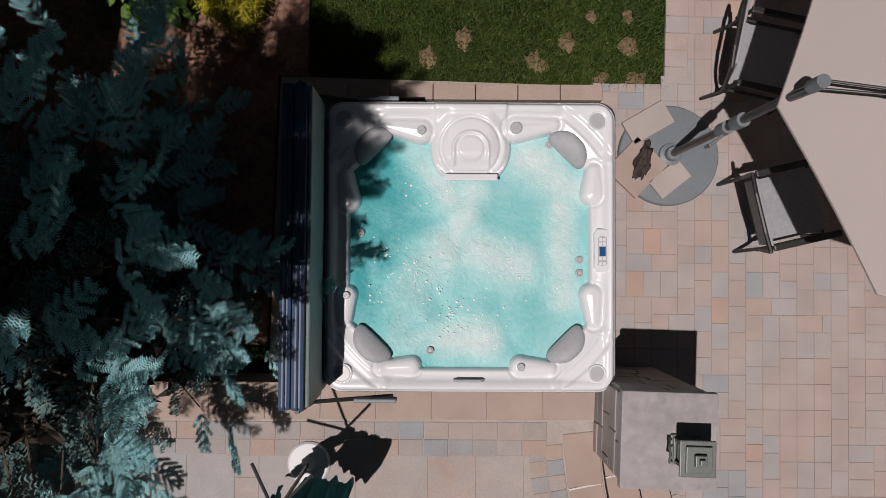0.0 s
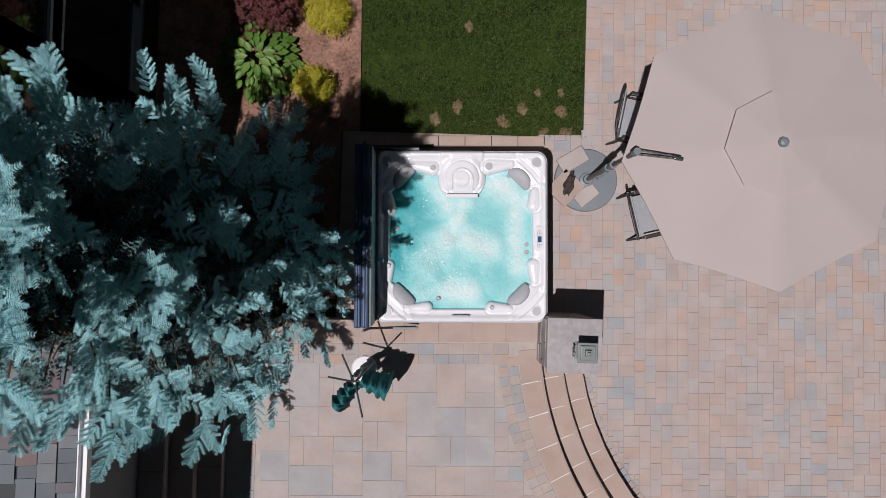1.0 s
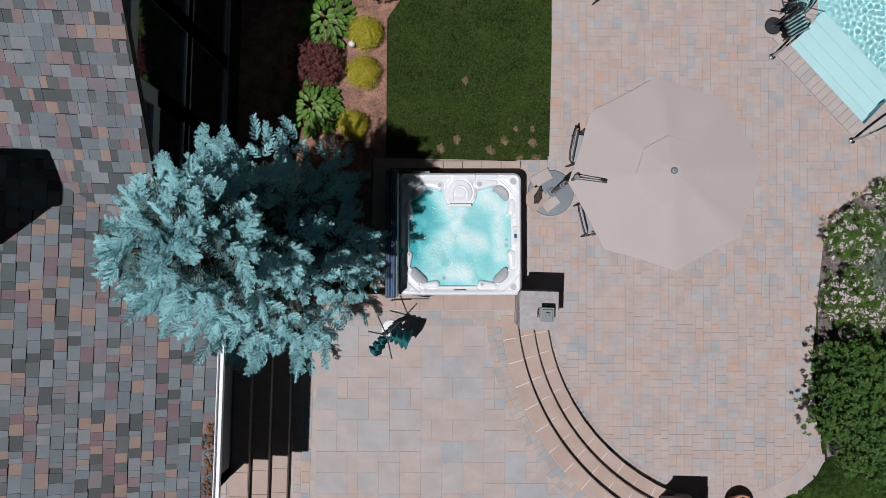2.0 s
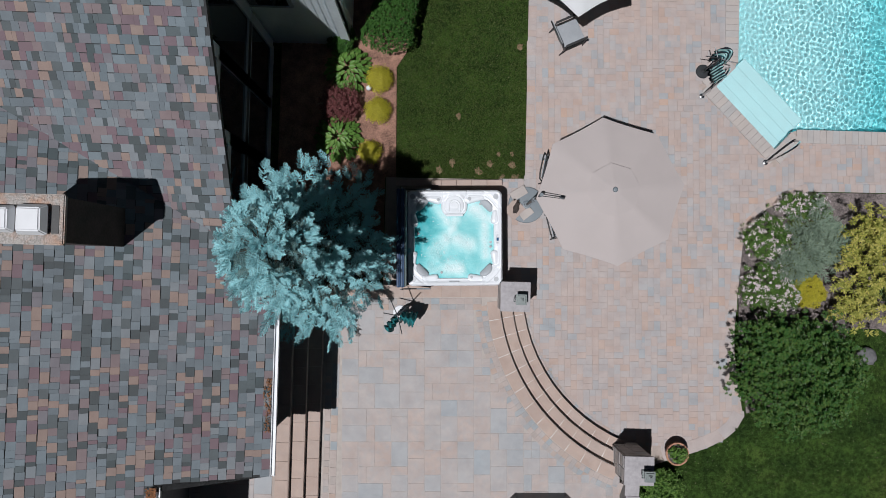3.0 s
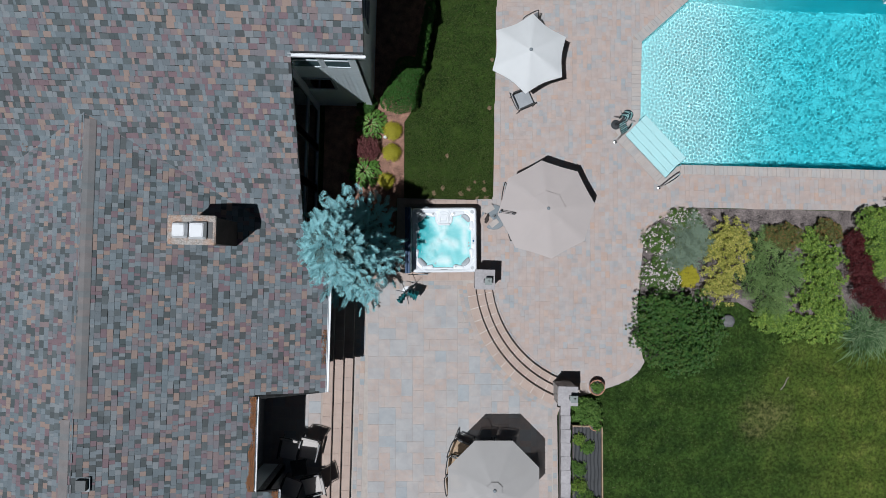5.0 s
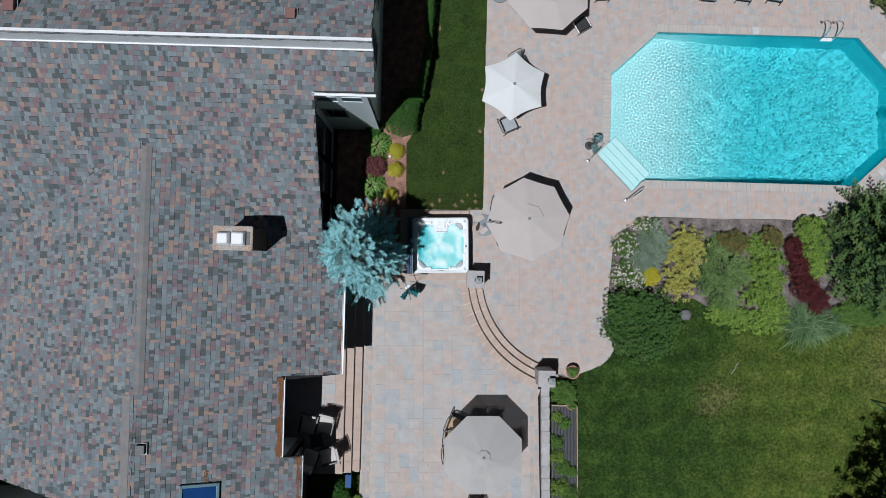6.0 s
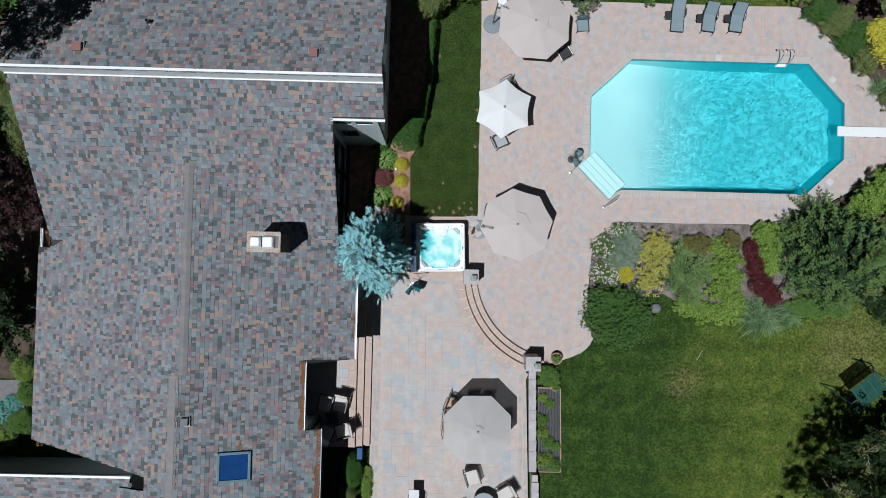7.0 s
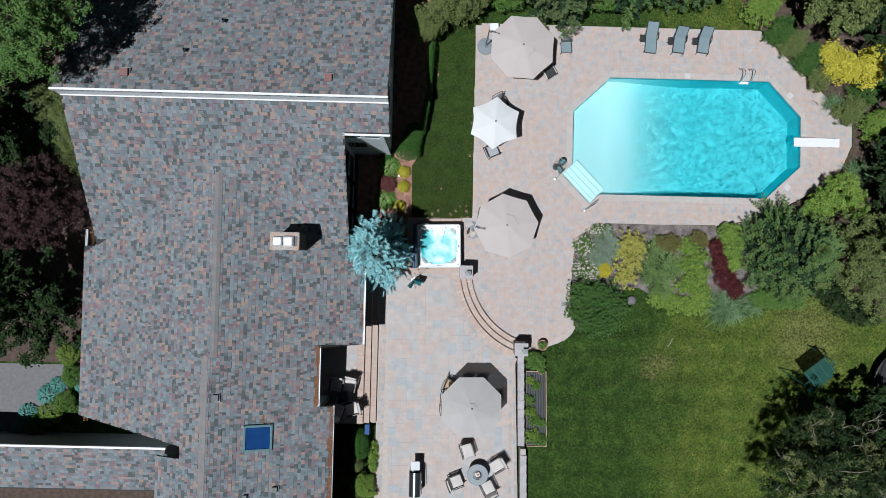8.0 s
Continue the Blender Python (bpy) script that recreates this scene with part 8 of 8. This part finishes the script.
shrub("yellow_shrub", "bright yellow-leaved shrub behind the pool", "shrub", [(20.3, 9.55, 1.0, 0.75, 0.65, 0.7), (21.2, 9.2, 1.1, 0.8, 0.6, 0.7), (21.9, 9.9, 1.2, 0.8, 0.6, 0.8), (19.7, 10.2, 0.9, 0.5, 0.45, 0.5)], 5200, 0.15, 0.07, leaf_mat("butter_yellow_leaves", [(0, (0.26, 0.26, 0.03)), (0.6, (0.50, 0.46, 0.05)), (1, (0.62, 0.58, 0.12))], 0.5), 110, lump=0.4, freq=3)
shrub("laurel", "bright green laurel beside the patio curve", "shrub", [(19.4, 2.6, 0.9, 0.8, 0.7, 0.7), (20.2, 3.2, 1.0, 0.85, 0.75, 0.75), (18.9, 1.8, 0.8, 0.6, 0.6, 0.6), (20.9, 2.6, 0.9, 0.7, 0.7, 0.7)], 6500, 0.16, 0.065, L_LIME, 111, star=6, lump=0.35)
tree("yard_tree", "leafy green tree at the yard's corner", 19.2, 13.2, 6.0, 2.6, 36, 23800, 0.144, 0.084, L_OLIVE, 120, low=0.4)
# Dark leaf mass added in place of the black shade under the trees.
shrub("shaded_shrub", "dark shrub added to stand for the trees' black shade", "shrub", [(19.3, -1.6, 0.7, 0.8, 0.7, 0.6), (20.3, -2.2, 0.8, 0.9, 0.7, 0.7), (21.4, -2.9, 0.8, 0.9, 0.7, 0.7)], 9000, 0.08, 0.045, L_DARK, 76, lump=0.6, inner=0.5)
tree("yard_tree", "dense dark green tree behind the pool", 23.2, 11.8, 6.5, 2.8, 36, 23800, 0.156, 0.084, L_DARK, 121, low=0.4)
tree("yard_tree", "green tree beside the lawn", 21.3, -0.2, 5.2, 2.5, 26, 20000, 0.120, 0.060, L_OLIVE, 122, low=0.35, lump=0.7, inner=0.5)
tree("yard_tree", "dark green tree behind the shrub bed", 23.6, 3.4, 6.0, 2.8, 36, 23800, 0.156, 0.084, L_DARK, 123, low=0.35)
# Dark crown and lighter top tufts paint this tree's shade and sunlight.
L_LITOLIVE = leaf_mat("sunlit_olive_leaves", [(0, (0.07, 0.09, 0.03)), (0.6, (0.14, 0.165, 0.06)), (1, (0.24, 0.26, 0.11))], 0.6)
tree("bare_twigged_tree", "half-bare tree with pale branches over the lawn", 18.3, -10.4, 7.2, 3.0, 50, 30000, 0.11, 0.05, L_DARK, 124, low=0.45, bare=46, lump=0.5, tips=(L_LITOLIVE, 4500))
tree("tall_tree", "tall light green tree shading the house roof corner", -16.05, 8.2, 13.6, 2.5, 34, 38000, 0.105, 0.05, L_FEATHER, 125, low=0.72, lump=0.5, inner=0.4)
shrub("weeping_evergreen", "weeping yellow-green evergreen beside the house", "shrub", [(-18.1, 6.1, 2.2, 0.9, 1.0, 1.7), (-17.5, 4.6, 1.9, 0.8, 1.0, 1.6), (-17.1, 3.4, 1.4, 0.6, 0.7, 1.2)], 20000, 0.12, 0.024, L_OLIVE, 127, lump=0.45, droop=0.7)
tree("purple_plum", "dark purple-leaved plum tree behind the house", -19.6, 1.4, 5.2, 2.7, 30, 24000, 0.10, 0.06, L_PURPLE, 128, low=0.35)
tree("shade_tree", "dark tree beside the driveway", -19.4, -3.2, 6.5, 2.6, 30, 15000, 0.176, 0.095, L_DARK, 129, low=0.4)
# The next two trees are added beyond the view's edge for their shade.
tree("shade_tree", "dark dense tree added past the yard's edge to shade it", -22.6, 5.6, 8.5, 3.4, 36, 15000, 0.216, 0.121, L_DARK, 160, low=0.4)
tree("shade_tree", "dark dense tree added past the yard's edge to shade it", -23.4, -1.5, 8.5, 3.4, 36, 15000, 0.216, 0.121, L_DARK, 161, low=0.4)
tree("shade_tree", "dark tree between house and side yard", -20.6, 4.4, 5.0, 1.9, 24, 11000, 0.162, 0.095, L_DARK, 162, low=0.3)
tree("shade_tree", "dark tree behind the house corner", -21.5, 11.5, 9.0, 3.2, 36, 15000, 0.216, 0.121, L_DARK, 163, low=0.4)
tree("shade_tree", "tall tree beyond the pool shrubs", 24.8, 8.0, 7.5, 3.0, 34, 15000, 0.203, 0.108, L_DARK, 164, low=0.3)
tree("shade_tree", "dark tree shading the lawn corner", 22.2, -9.6, 6.0, 3.0, 34, 15000, 0.189, 0.095, L_DARK, 165, low=0.3)
tree("shade_tree", "dark tree at the north yard edge", 15.0, 15.2, 7.0, 3.0, 34, 13000, 0.203, 0.108, L_DARK, 166, low=0.3)
tree("shade_tree", "dark tree at the north yard edge", 2.2, 15.0, 7.5, 2.8, 34, 13000, 0.203, 0.108, L_DARK, 167, low=0.3)
for k, (x, y, s) in enumerate(((-19.55, -8.05, 1.1), (-20.55, -9.0, 1.0), (-17.85, -7.45, 0.9), (-17.75, -5.45, 0.9), (-21.0, -10.0, 1.0), (-19.1, -7.5, 0.8))):
    hosta(x, y, s, L_BLUEHOSTA, 20 + k, "blue-green hosta along the driveway")
for k, (x, y, s) in enumerate(((-18.3, -7.0, 0.5), (-19.3, -8.9, 0.55), (-18.6, -8.3, 0.5), (-18.5, -5.9, 0.55), (-20.0, -9.6, 0.5))):
    shrub("edging_shrub", "small flowering green shrub by the driveway", "shrub", [(x, y, 0.3, s, s, 0.4)], 5000, 0.045, 0.025, L_LIME if k % 2 else L_MID, 130 + k, group="shrubs along the driveway")
shrub("clipped_hedge", "clipped green shrub below the house wall", "hedge", [(-3.62, -9.85, 0.7, 0.42, 0.55, 0.62), (-3.55, -10.3, 0.7, 0.40, 0.45, 0.6)], 17000, 0.028, 0.018, L_HEDGE, 140, lump=0.1)
shrub("boxwood_ball", "round olive-green clipped shrub", "shrub", [(-3.85, -11.05, 0.6, 0.36, 0.38, 0.5)], 9000, 0.028, 0.018, L_OLIVE, 141, lump=0.1)
shrub("leafy_shrub", "loose green shrub beside the terrace", "shrub", [(-3.4, -12.1, 0.6, 0.55, 0.6, 0.6), (-2.95, -10.75, 0.4, 0.22, 0.9, 0.35)], 11000, 0.05, 0.03, L_LIME, 142, lump=0.3)
shrub("planter_herbs", "leafy green plants filling the planter's head", "shrub", [(5.1, -5.75, 0.35, 0.42, 0.38, 0.35), (4.85, -5.5, 0.4, 0.25, 0.2, 0.35)], 5200, 0.06, 0.035, L_MID, 143, lump=0.4)
for k, (x, y, s) in enumerate(((4.9, -6.75, 0.16), (5.2, -7.0, 0.2), (4.88, -7.7, 0.26), (4.9, -8.3, 0.26), (5.15, -8.75, 0.28), (5.5, -8.9, 0.18), (5.0, -9.5, 0.36), (5.45, -9.75, 0.34))):
    shrub("vegetable_plant", "small leafy vegetable plant in the black sheet", "plant", [(x, y, 0.22, s * 0.85, s * 0.85, s * 0.7)], int(2000 * s + 120), 0.07, 0.035, L_LIME if k % 3 == 0 else L_MID, 150 + k, group="vegetables in the planter", lump=0.4, stems=3)
for k, (x, y) in enumerate(((5.45, -4.93), (5.42, -6.2))):
    shrub("pot_plant", "small green plant growing in a terracotta pot", "plant", [(x, y, 0.42, 0.13, 0.13, 0.1)], 220, 0.08, 0.045, L_MID, 170 + k, group="plants in the pots", stems=3, floor=0.32)

# grass on the strip beside the tub, with bare patches
STRIP = [(-1.36, 1.46), (1.74, 1.46), (1.70, 11.4), (-0.35, 11.4), (-0.4, 9.8), (-0.62, 7.4), (-0.9, 6.0), (-1.25, 4.5), (-1.42, 4.2)]
SPOTS = [(-0.02, 1.85, 0.075), (0.62, 1.65, 0.085), (0.89, 1.83, 0.075), (1.43, 1.82, 0.075), (1.10, 2.07, 0.05), (1.42, 2.09, 0.05), (-0.33, 1.67, 0.08), (1.2, 1.50, 0.07), (1.5, 1.50, 0.09), (0.1, 2.98, 0.06), (1.55, 4.7, 0.07), (1.6, 6.4, 0.06), (-0.2, 8.9, 0.08)]
M_BARE = plain("dry_bare_soil", (0.185, 0.130, 0.075), 0.95, grain=0.35, scale=30, relief=0.6)
rng = np.random.default_rng(77)
for x, y, r in SPOTS:
    s = thing("bare_patch", "small dry bare patch in the lawn", "bare patch", (x, y, -0.028), group="bare patches in the lawn")
    bm = bmesh.new()
    ring = [bm.verts.new((r * (1 + 0.8 * noise.noise((x * 5 + math.cos(a) * 1.5, y * 5 + math.sin(a) * 1.5, 0))) * math.cos(a), r * 1.2 * (1 + 0.8 * noise.noise((math.cos(a) * 1.5, x + math.sin(a) * 1.5, 3))) * math.sin(a), 0.0)) for a in (math.tau * k / 18 for k in range(18))]
    top = bm.verts.new((0, 0, 0.012))
    for k in range(18):
        bm.faces.new((ring[k], ring[(k + 1) % 18], top))
    part("soil", bm, M_BARE, s)


def blades(name, label, pts, L, seed, mat):
    rng = np.random.default_rng(seed)
    n = len(pts)
    a = rng.uniform(0, math.tau, n)
    lean = rng.uniform(0.2, 0.9, n)
    h = L * rng.uniform(0.6, 1.2, n)
    d = np.stack([np.cos(a), np.sin(a), np.zeros(n)], 1)
    s = np.stack([-np.sin(a), np.cos(a), np.zeros(n)], 1) * (L * 0.11)
    p = np.concatenate([pts, np.full((n, 1), -0.032)], 1)
    tip = p + d * (h * lean)[:, None] + np.array((0, 0, 1.0)) * (h * (1 - lean * 0.5))[:, None]
    V = np.stack([p - s, p + s, tip + s * 0.2, tip - s * 0.2], 1).reshape(-1, 3)
    return tagged(arrays(name, V, np.arange(4 * n).reshape(n, 4), mat), label, "grass", kind="stuff")


pts = np.stack([rng.uniform(-1.45, 1.78, 78000), 1.44 + 10.0 * rng.random(78000) ** 1.5], 1)
pts = pts[inside(pts, STRIP)]
for x, y, r in SPOTS:
    dd = np.hypot(pts[:, 0] - x, (pts[:, 1] - y) / 1.2)
    pts = pts[(dd > r * 1.25) | (rng.random(len(pts)) < 0.75 * (dd / (r * 1.25)) ** 2 + 0.24)]
blades("lawn_grass", "short green grass with dry blades on the lawn strip", pts, 0.055, 78, L_GRASS)
stick = thing("fallen_twig", "short pale fallen twig on the lawn", "twig", (12.1, -4.78, 0.0), 40)
bm = bmesh.new()
pipe(bm, [(-0.2, 0, 0.0), (0, 0.05, 0.02), (0.2, 0.16, 0.02), (0.3, 0.16, 0.01)], 0.018, 6)
part("twig", bm, M_PALEBARK, stick)

# ---- pieces of paving and roofs ----
SKEW = 1.5      # the paving lies slightly askew to the pool


def skewed(cells, about=(0.0, -1.2)):
    """The pattern turned about a point."""
    c, s = math.cos(radians(SKEW)), math.sin(radians(SKEW))
    return [(about[0] + (x - about[0]) * c - (y - about[1]) * s, about[1] + (x - about[0]) * s + (y - about[1]) * c, w, d) for x, y, w, d in cells]


def split(cells, unit, gap, keep):
    """Pieces kept whole where they fit; those cut by an edge give way to single-unit ones."""
    out = []
    for x, y, w, d in cells:
        nx, ny = round((w + gap) / unit), round((d + gap) / unit)
        sub_ = [(x + (i - (nx - 1) / 2) * unit, y + (j - (ny - 1) / 2) * unit) for i in range(nx) for j in range(ny)]
        good = [p for p in sub_ if keep(*p)]
        if len(good) == len(sub_):
            out.append((x, y, w, d))
        else:
            out += [(px, py, unit - gap, unit - gap) for px, py in good]
    return out


# lower patio: small interlocking pavers in two directions
U = 0.0745
cells = skewed(tiling(0.6, -6.0, 285, 245, U, [((3, 2), 5), ((2, 3), 5), ((2, 2), 1.6)], 11, 0.004))
GAP = 0.004
owner, sx_, sy_ = [], [], []
for q, (x, y, w, d) in enumerate(cells):
    nx, ny = round((w + GAP) / U), round((d + GAP) / U)
    for i in range(nx):
        for j in range(ny):
            owner.append(q)
            sx_.append(x + (i - (nx - 1) / 2) * U)
            sy_.append(y + (j - (ny - 1) / 2) * U)
owner, cen = np.array(owner), np.stack([sx_, sy_], 1)
ok = inside(cen, PATIO) & ~inside(cen, grown(POOL, 0.29)) & (cen[:, 0] > 1.12)
ok &= (np.hypot(cen[:, 0] - ARC_C[0], cen[:, 1] - ARC_C[1]) < 3.93 - 0.09) | (cen[:, 1] > -1.1) | (cen[:, 0] > ARC_C[0])
full = np.ones(len(cells), bool)
np.logical_and.at(full, owner, ok)
items = [(x, y, 0.0, w, d, SKEW) for (x, y, w, d), k in zip(cells, full) if k]
items += [(cen[k, 0], cen[k, 1], 0.0, U - 0.004, U - 0.004, SKEW) for k in np.nonzero(ok & ~full[owner])[0]]
lay_blocks("paver", items, M_PATIO, patio, near=(2.6, -0.6), ch=0.003, rest_label="field of small pink and grey pavers", tilt=0.15)


# pool coping: bullnosed blocks side by side along every edge
items = []
n = len(POOL)
mid = grown(POOL, 0.15)
for i in range(n):
    a, b = Vector(mid[i]), Vector(mid[(i + 1) % n])
    d = b - a
    L = d.length
    cnt = max(1, round(L / 0.155))
    for k in range(cnt):
        p = a + d * ((k + 0.5) / cnt)
        items.append((p.x, p.y, 0.022, L / cnt - 0.0035, 0.325, math.degrees(math.atan2(d.y, d.x))))
lay_blocks("coping_block", items, M_COPING, patio, near=(7.5, 4), h=0.07, ch=0.006, rest_label="further blocks of the pool coping")

# borders along the beds
items = []
def border_run(pts, w, d, z, off=0.0, dest=None):
    """Blocks of that width along a run of points, set off sideways."""
    out = items if dest is None else dest
    for a, b in zip(pts, pts[1:]):
        a, b = Vector(a), Vector(b)
        v = b - a
        s = Vector((-v.y, v.x)).normalized() * off
        cnt = max(1, round(v.length / w))
        for k in range(cnt):
            p = a + v * ((k + 0.5) / cnt) + s
            out.append((p.x, p.y, z, v.length / cnt - 0.006, d, math.degrees(math.atan2(v.y, v.x))))


border_run([(14.6, 1.52), (8.6, 1.48), (7.6, 1.04), (6.97, 0.36), (6.86, -1.0), (6.76, -2.3), (6.9, -3.45)], 0.15, 0.2, 0.006)
border_run([(7.02, -4.0), (6.86, -4.3), (6.6, -4.52), (6.2, -4.72), (5.7, -4.9), (5.2, -5.04)], 0.4, 0.3, 0.006)
border_run([(1.85, 1.5), (1.81, 11.4)], 0.15, 0.2, 0.006)
border_run([(2.0, 11.5), (16.4, 11.5)], 0.15, 0.2, 0.006)
border_run([(16.45, 11.48), (18.05, 9.92), (20.16, 7.92), (21.24, 6.95), (21.24, 5.74), (20.70, 4.52), (19.82, 3.69), (18.74, 3.05), (16.77, 2.01), (14.6, 1.52)], 0.2, 0.24, 0.006)
lay_blocks("border_block", items, M_PATIO, patio, near=(6, -2), rest_label="further border pavers")

# terrace: large pavers, border courses, tread blocks
U = 0.192
cells = tiling(-2.50, -15.873, 34, 74, U, [((2, 2), 5), ((3, 2), 4), ((2, 3), 4), ((2, 1), 2.2), ((1, 2), 2.2), ((3, 3), 0.5)], 5, 0.006)
cells = split(cells, U, 0.006, lambda x, y: x < 3.72 and (math.hypot(x - ARC_C[0], y - ARC_C[1]) > 5.13 or x < 0.5))
lay_blocks("paver", [(x, y, TER, w, d, SKEW * 0.8) for x, y, w, d in skewed(cells, (0.0, -1.6))], M_TERRACE, terrace, near=(0.3, -3.5), h=0.05, ch=0.005, rest_label="field of large terrace pavers")
items = []
for r, wdt in ((4.875, 0.15), (5.01, 0.15)):
    border_run(arc(r, A0 + 2, A1 + 2, 46), 0.2, 0.135, TER)
border_run([(0.75, -1.455), (-2.4, -1.55)], 0.2, 0.135, TER)
border_run([(0.75, -1.595), (-2.4, -1.69)], 0.2, 0.135, TER)
border_run([(3.83, -5.7), (3.98, -16.0)], 0.2, 0.16, TER)
border_run([(3.99, -5.45), (4.09, -10.0)], 0.2, 0.15, TER)
border_run([(4.15, -10.0), (4.28, -16.0)], 0.2, 0.15, TER)
border_run([(-2.60, -16.0), (-2.60, -1.2)], 0.2, 0.15, TER)
border_run([(-2.76, -16.0), (-2.76, -1.2)], 0.15, 0.13, TER)
lay_blocks("border_block", items, M_BORDER, terrace, near=(0.8, -2.5), h=0.05, rest_label="further border pavers of the terrace")
items = []
for r, z in ((4.655, TER), (4.36, 0.32), (4.07, 0.16)):
    border_run(arc(r, A0 + 1.0, A1 - 1.0, 12), 0.6, 0.285 if z == TER else 0.30, z + 0.004)
joints = [(x - math.cos(radians(rz)) * (w / 2 + 0.003), y - math.sin(radians(rz)) * (w / 2 + 0.003), z - 0.001, 0.014, d - 0.01, rz) for x, y, z, w, d, rz in items[1:]]
lay_blocks("mortar_joint", joints, M_JOINTWHITE, terrace, h=0.04, ch=0.002)
border_run([(1.15, -1.21), (-2.4, -1.315)], 0.44, 0.29, TER + 0.004)
lay_blocks("tread_block", items, M_TREAD, terrace, h=0.05, ch=0.006)
border = []
border_run(arc(3.86, A0 + 2, A1 - 2, 40), 0.17, 0.12, 0.003, dest=border)
lay_blocks("border_block", border, M_BORDER, patio, h=0.05)
items = []
for x, z, w in ((-3.69, LAND, 0.30), (-3.37, 0.80, 0.30), (-3.06, 0.64, 0.30)):
    border_run([(x, -8.95), (x, -0.95)], 0.42, w, z + 0.004)
lay_blocks("tread_block", items, M_TREAD, landing, h=0.05, ch=0.006)
U = 0.2
cells = tiling(-7.9, -8.9, 20, 40, U, [((2, 2), 5), ((3, 2), 3), ((2, 3), 3), ((2, 1), 1.5), ((1, 2), 1.5)], 8, 0.006)
lay_blocks("paver", [(x, y, LAND, w, d, 0) for x, y, w, d in cells], M_TERRACE, landing, near=(-4.2, -6), h=0.05)
# edging blocks north of the tub and its paving
edging = thing("stone_edging", "row of tan stone edging blocks between lawn and tub", "edging")
for k in range(7):
    bm = bmesh.new()
    box(bm, (1.01 - k * 0.365, 1.37 - k * 0.0115, 0.045), (0.358, 0.135, 0.11), 1.8, 0.006)
    part("edging_block", bm, M_TREAD, edging)
# shingles
SIDES = [("long_east", z_long, 1, -90, -17.0, 3.4, -3.4, XR_N), ("wide", z_wide, 0, 0, -15.7, -2.2, -0.3, 5.76),
         ("long_west", z_long, 1, 90, -17.0, 3.4, -16.4, XR_N), ("north", z_north, 0, 180, -15.7, -2.2, 13.6, 5.66)]
for kind, zf, axis, turn, lo, hi, e0, e1 in SIDES:
    its, pitch, step = shingle_items(kind, zf, axis, 1, lo, hi, e0, e1)
    its = [i for i in its if not (-8.25 < i[0] < -7.22 and -9.3 < i[1] < -8.25)]
    rot = {0: 0, -90: 90, 90: -90, 180: 180}[turn]
    its.sort(key=lambda i: (i[0] + 4.2) ** 2 + (i[1] + 2.5) ** 2)
    lim = 300 if kind == "long_east" else 0
    V, F, nv = [], [], 0
    cache = {}
    c, s = round(math.cos(radians(rot))), round(math.sin(radians(rot)))
    rnd = random.Random(17)
    for k, (x, y, w) in enumerate(its):
        short, slip = rnd.random() < 0.4, rnd.choice((-0.006, 0.0, 0.0, 0.004))
        v, f = shingle_block(pitch, step, w, short)
        if k < lim:
            key = (round(w, 3), short)
            if key not in cache:
                me = bpy.data.meshes.new("shingle")
                me.from_pydata(v.tolist(), [], f.tolist())
                me.materials.append(M_SHINGLE)
                cache[key] = me
            ob = new("shingle", cache[key])
            ob.parent = house
            ob.matrix_basis = pose(x + slip * -s, y + slip * c, zf(x, y) + slip * pitch, 0, 0, rot)
        else:
            V.append(np.stack([x + v[:, 0] * c - (v[:, 1] + slip) * s, y + v[:, 0] * s + (v[:, 1] + slip) * c, v[:, 2] + slip * pitch + zf(x, y)], 1))
            F.append(f + nv)
            nv += 8
    ob = arrays("shingle_field", np.concatenate(V), np.concatenate(F), M_SHINGLE, house)
    tagged(ob, "overlapping grey, mauve and tan asphalt shingles", kind="stuff")
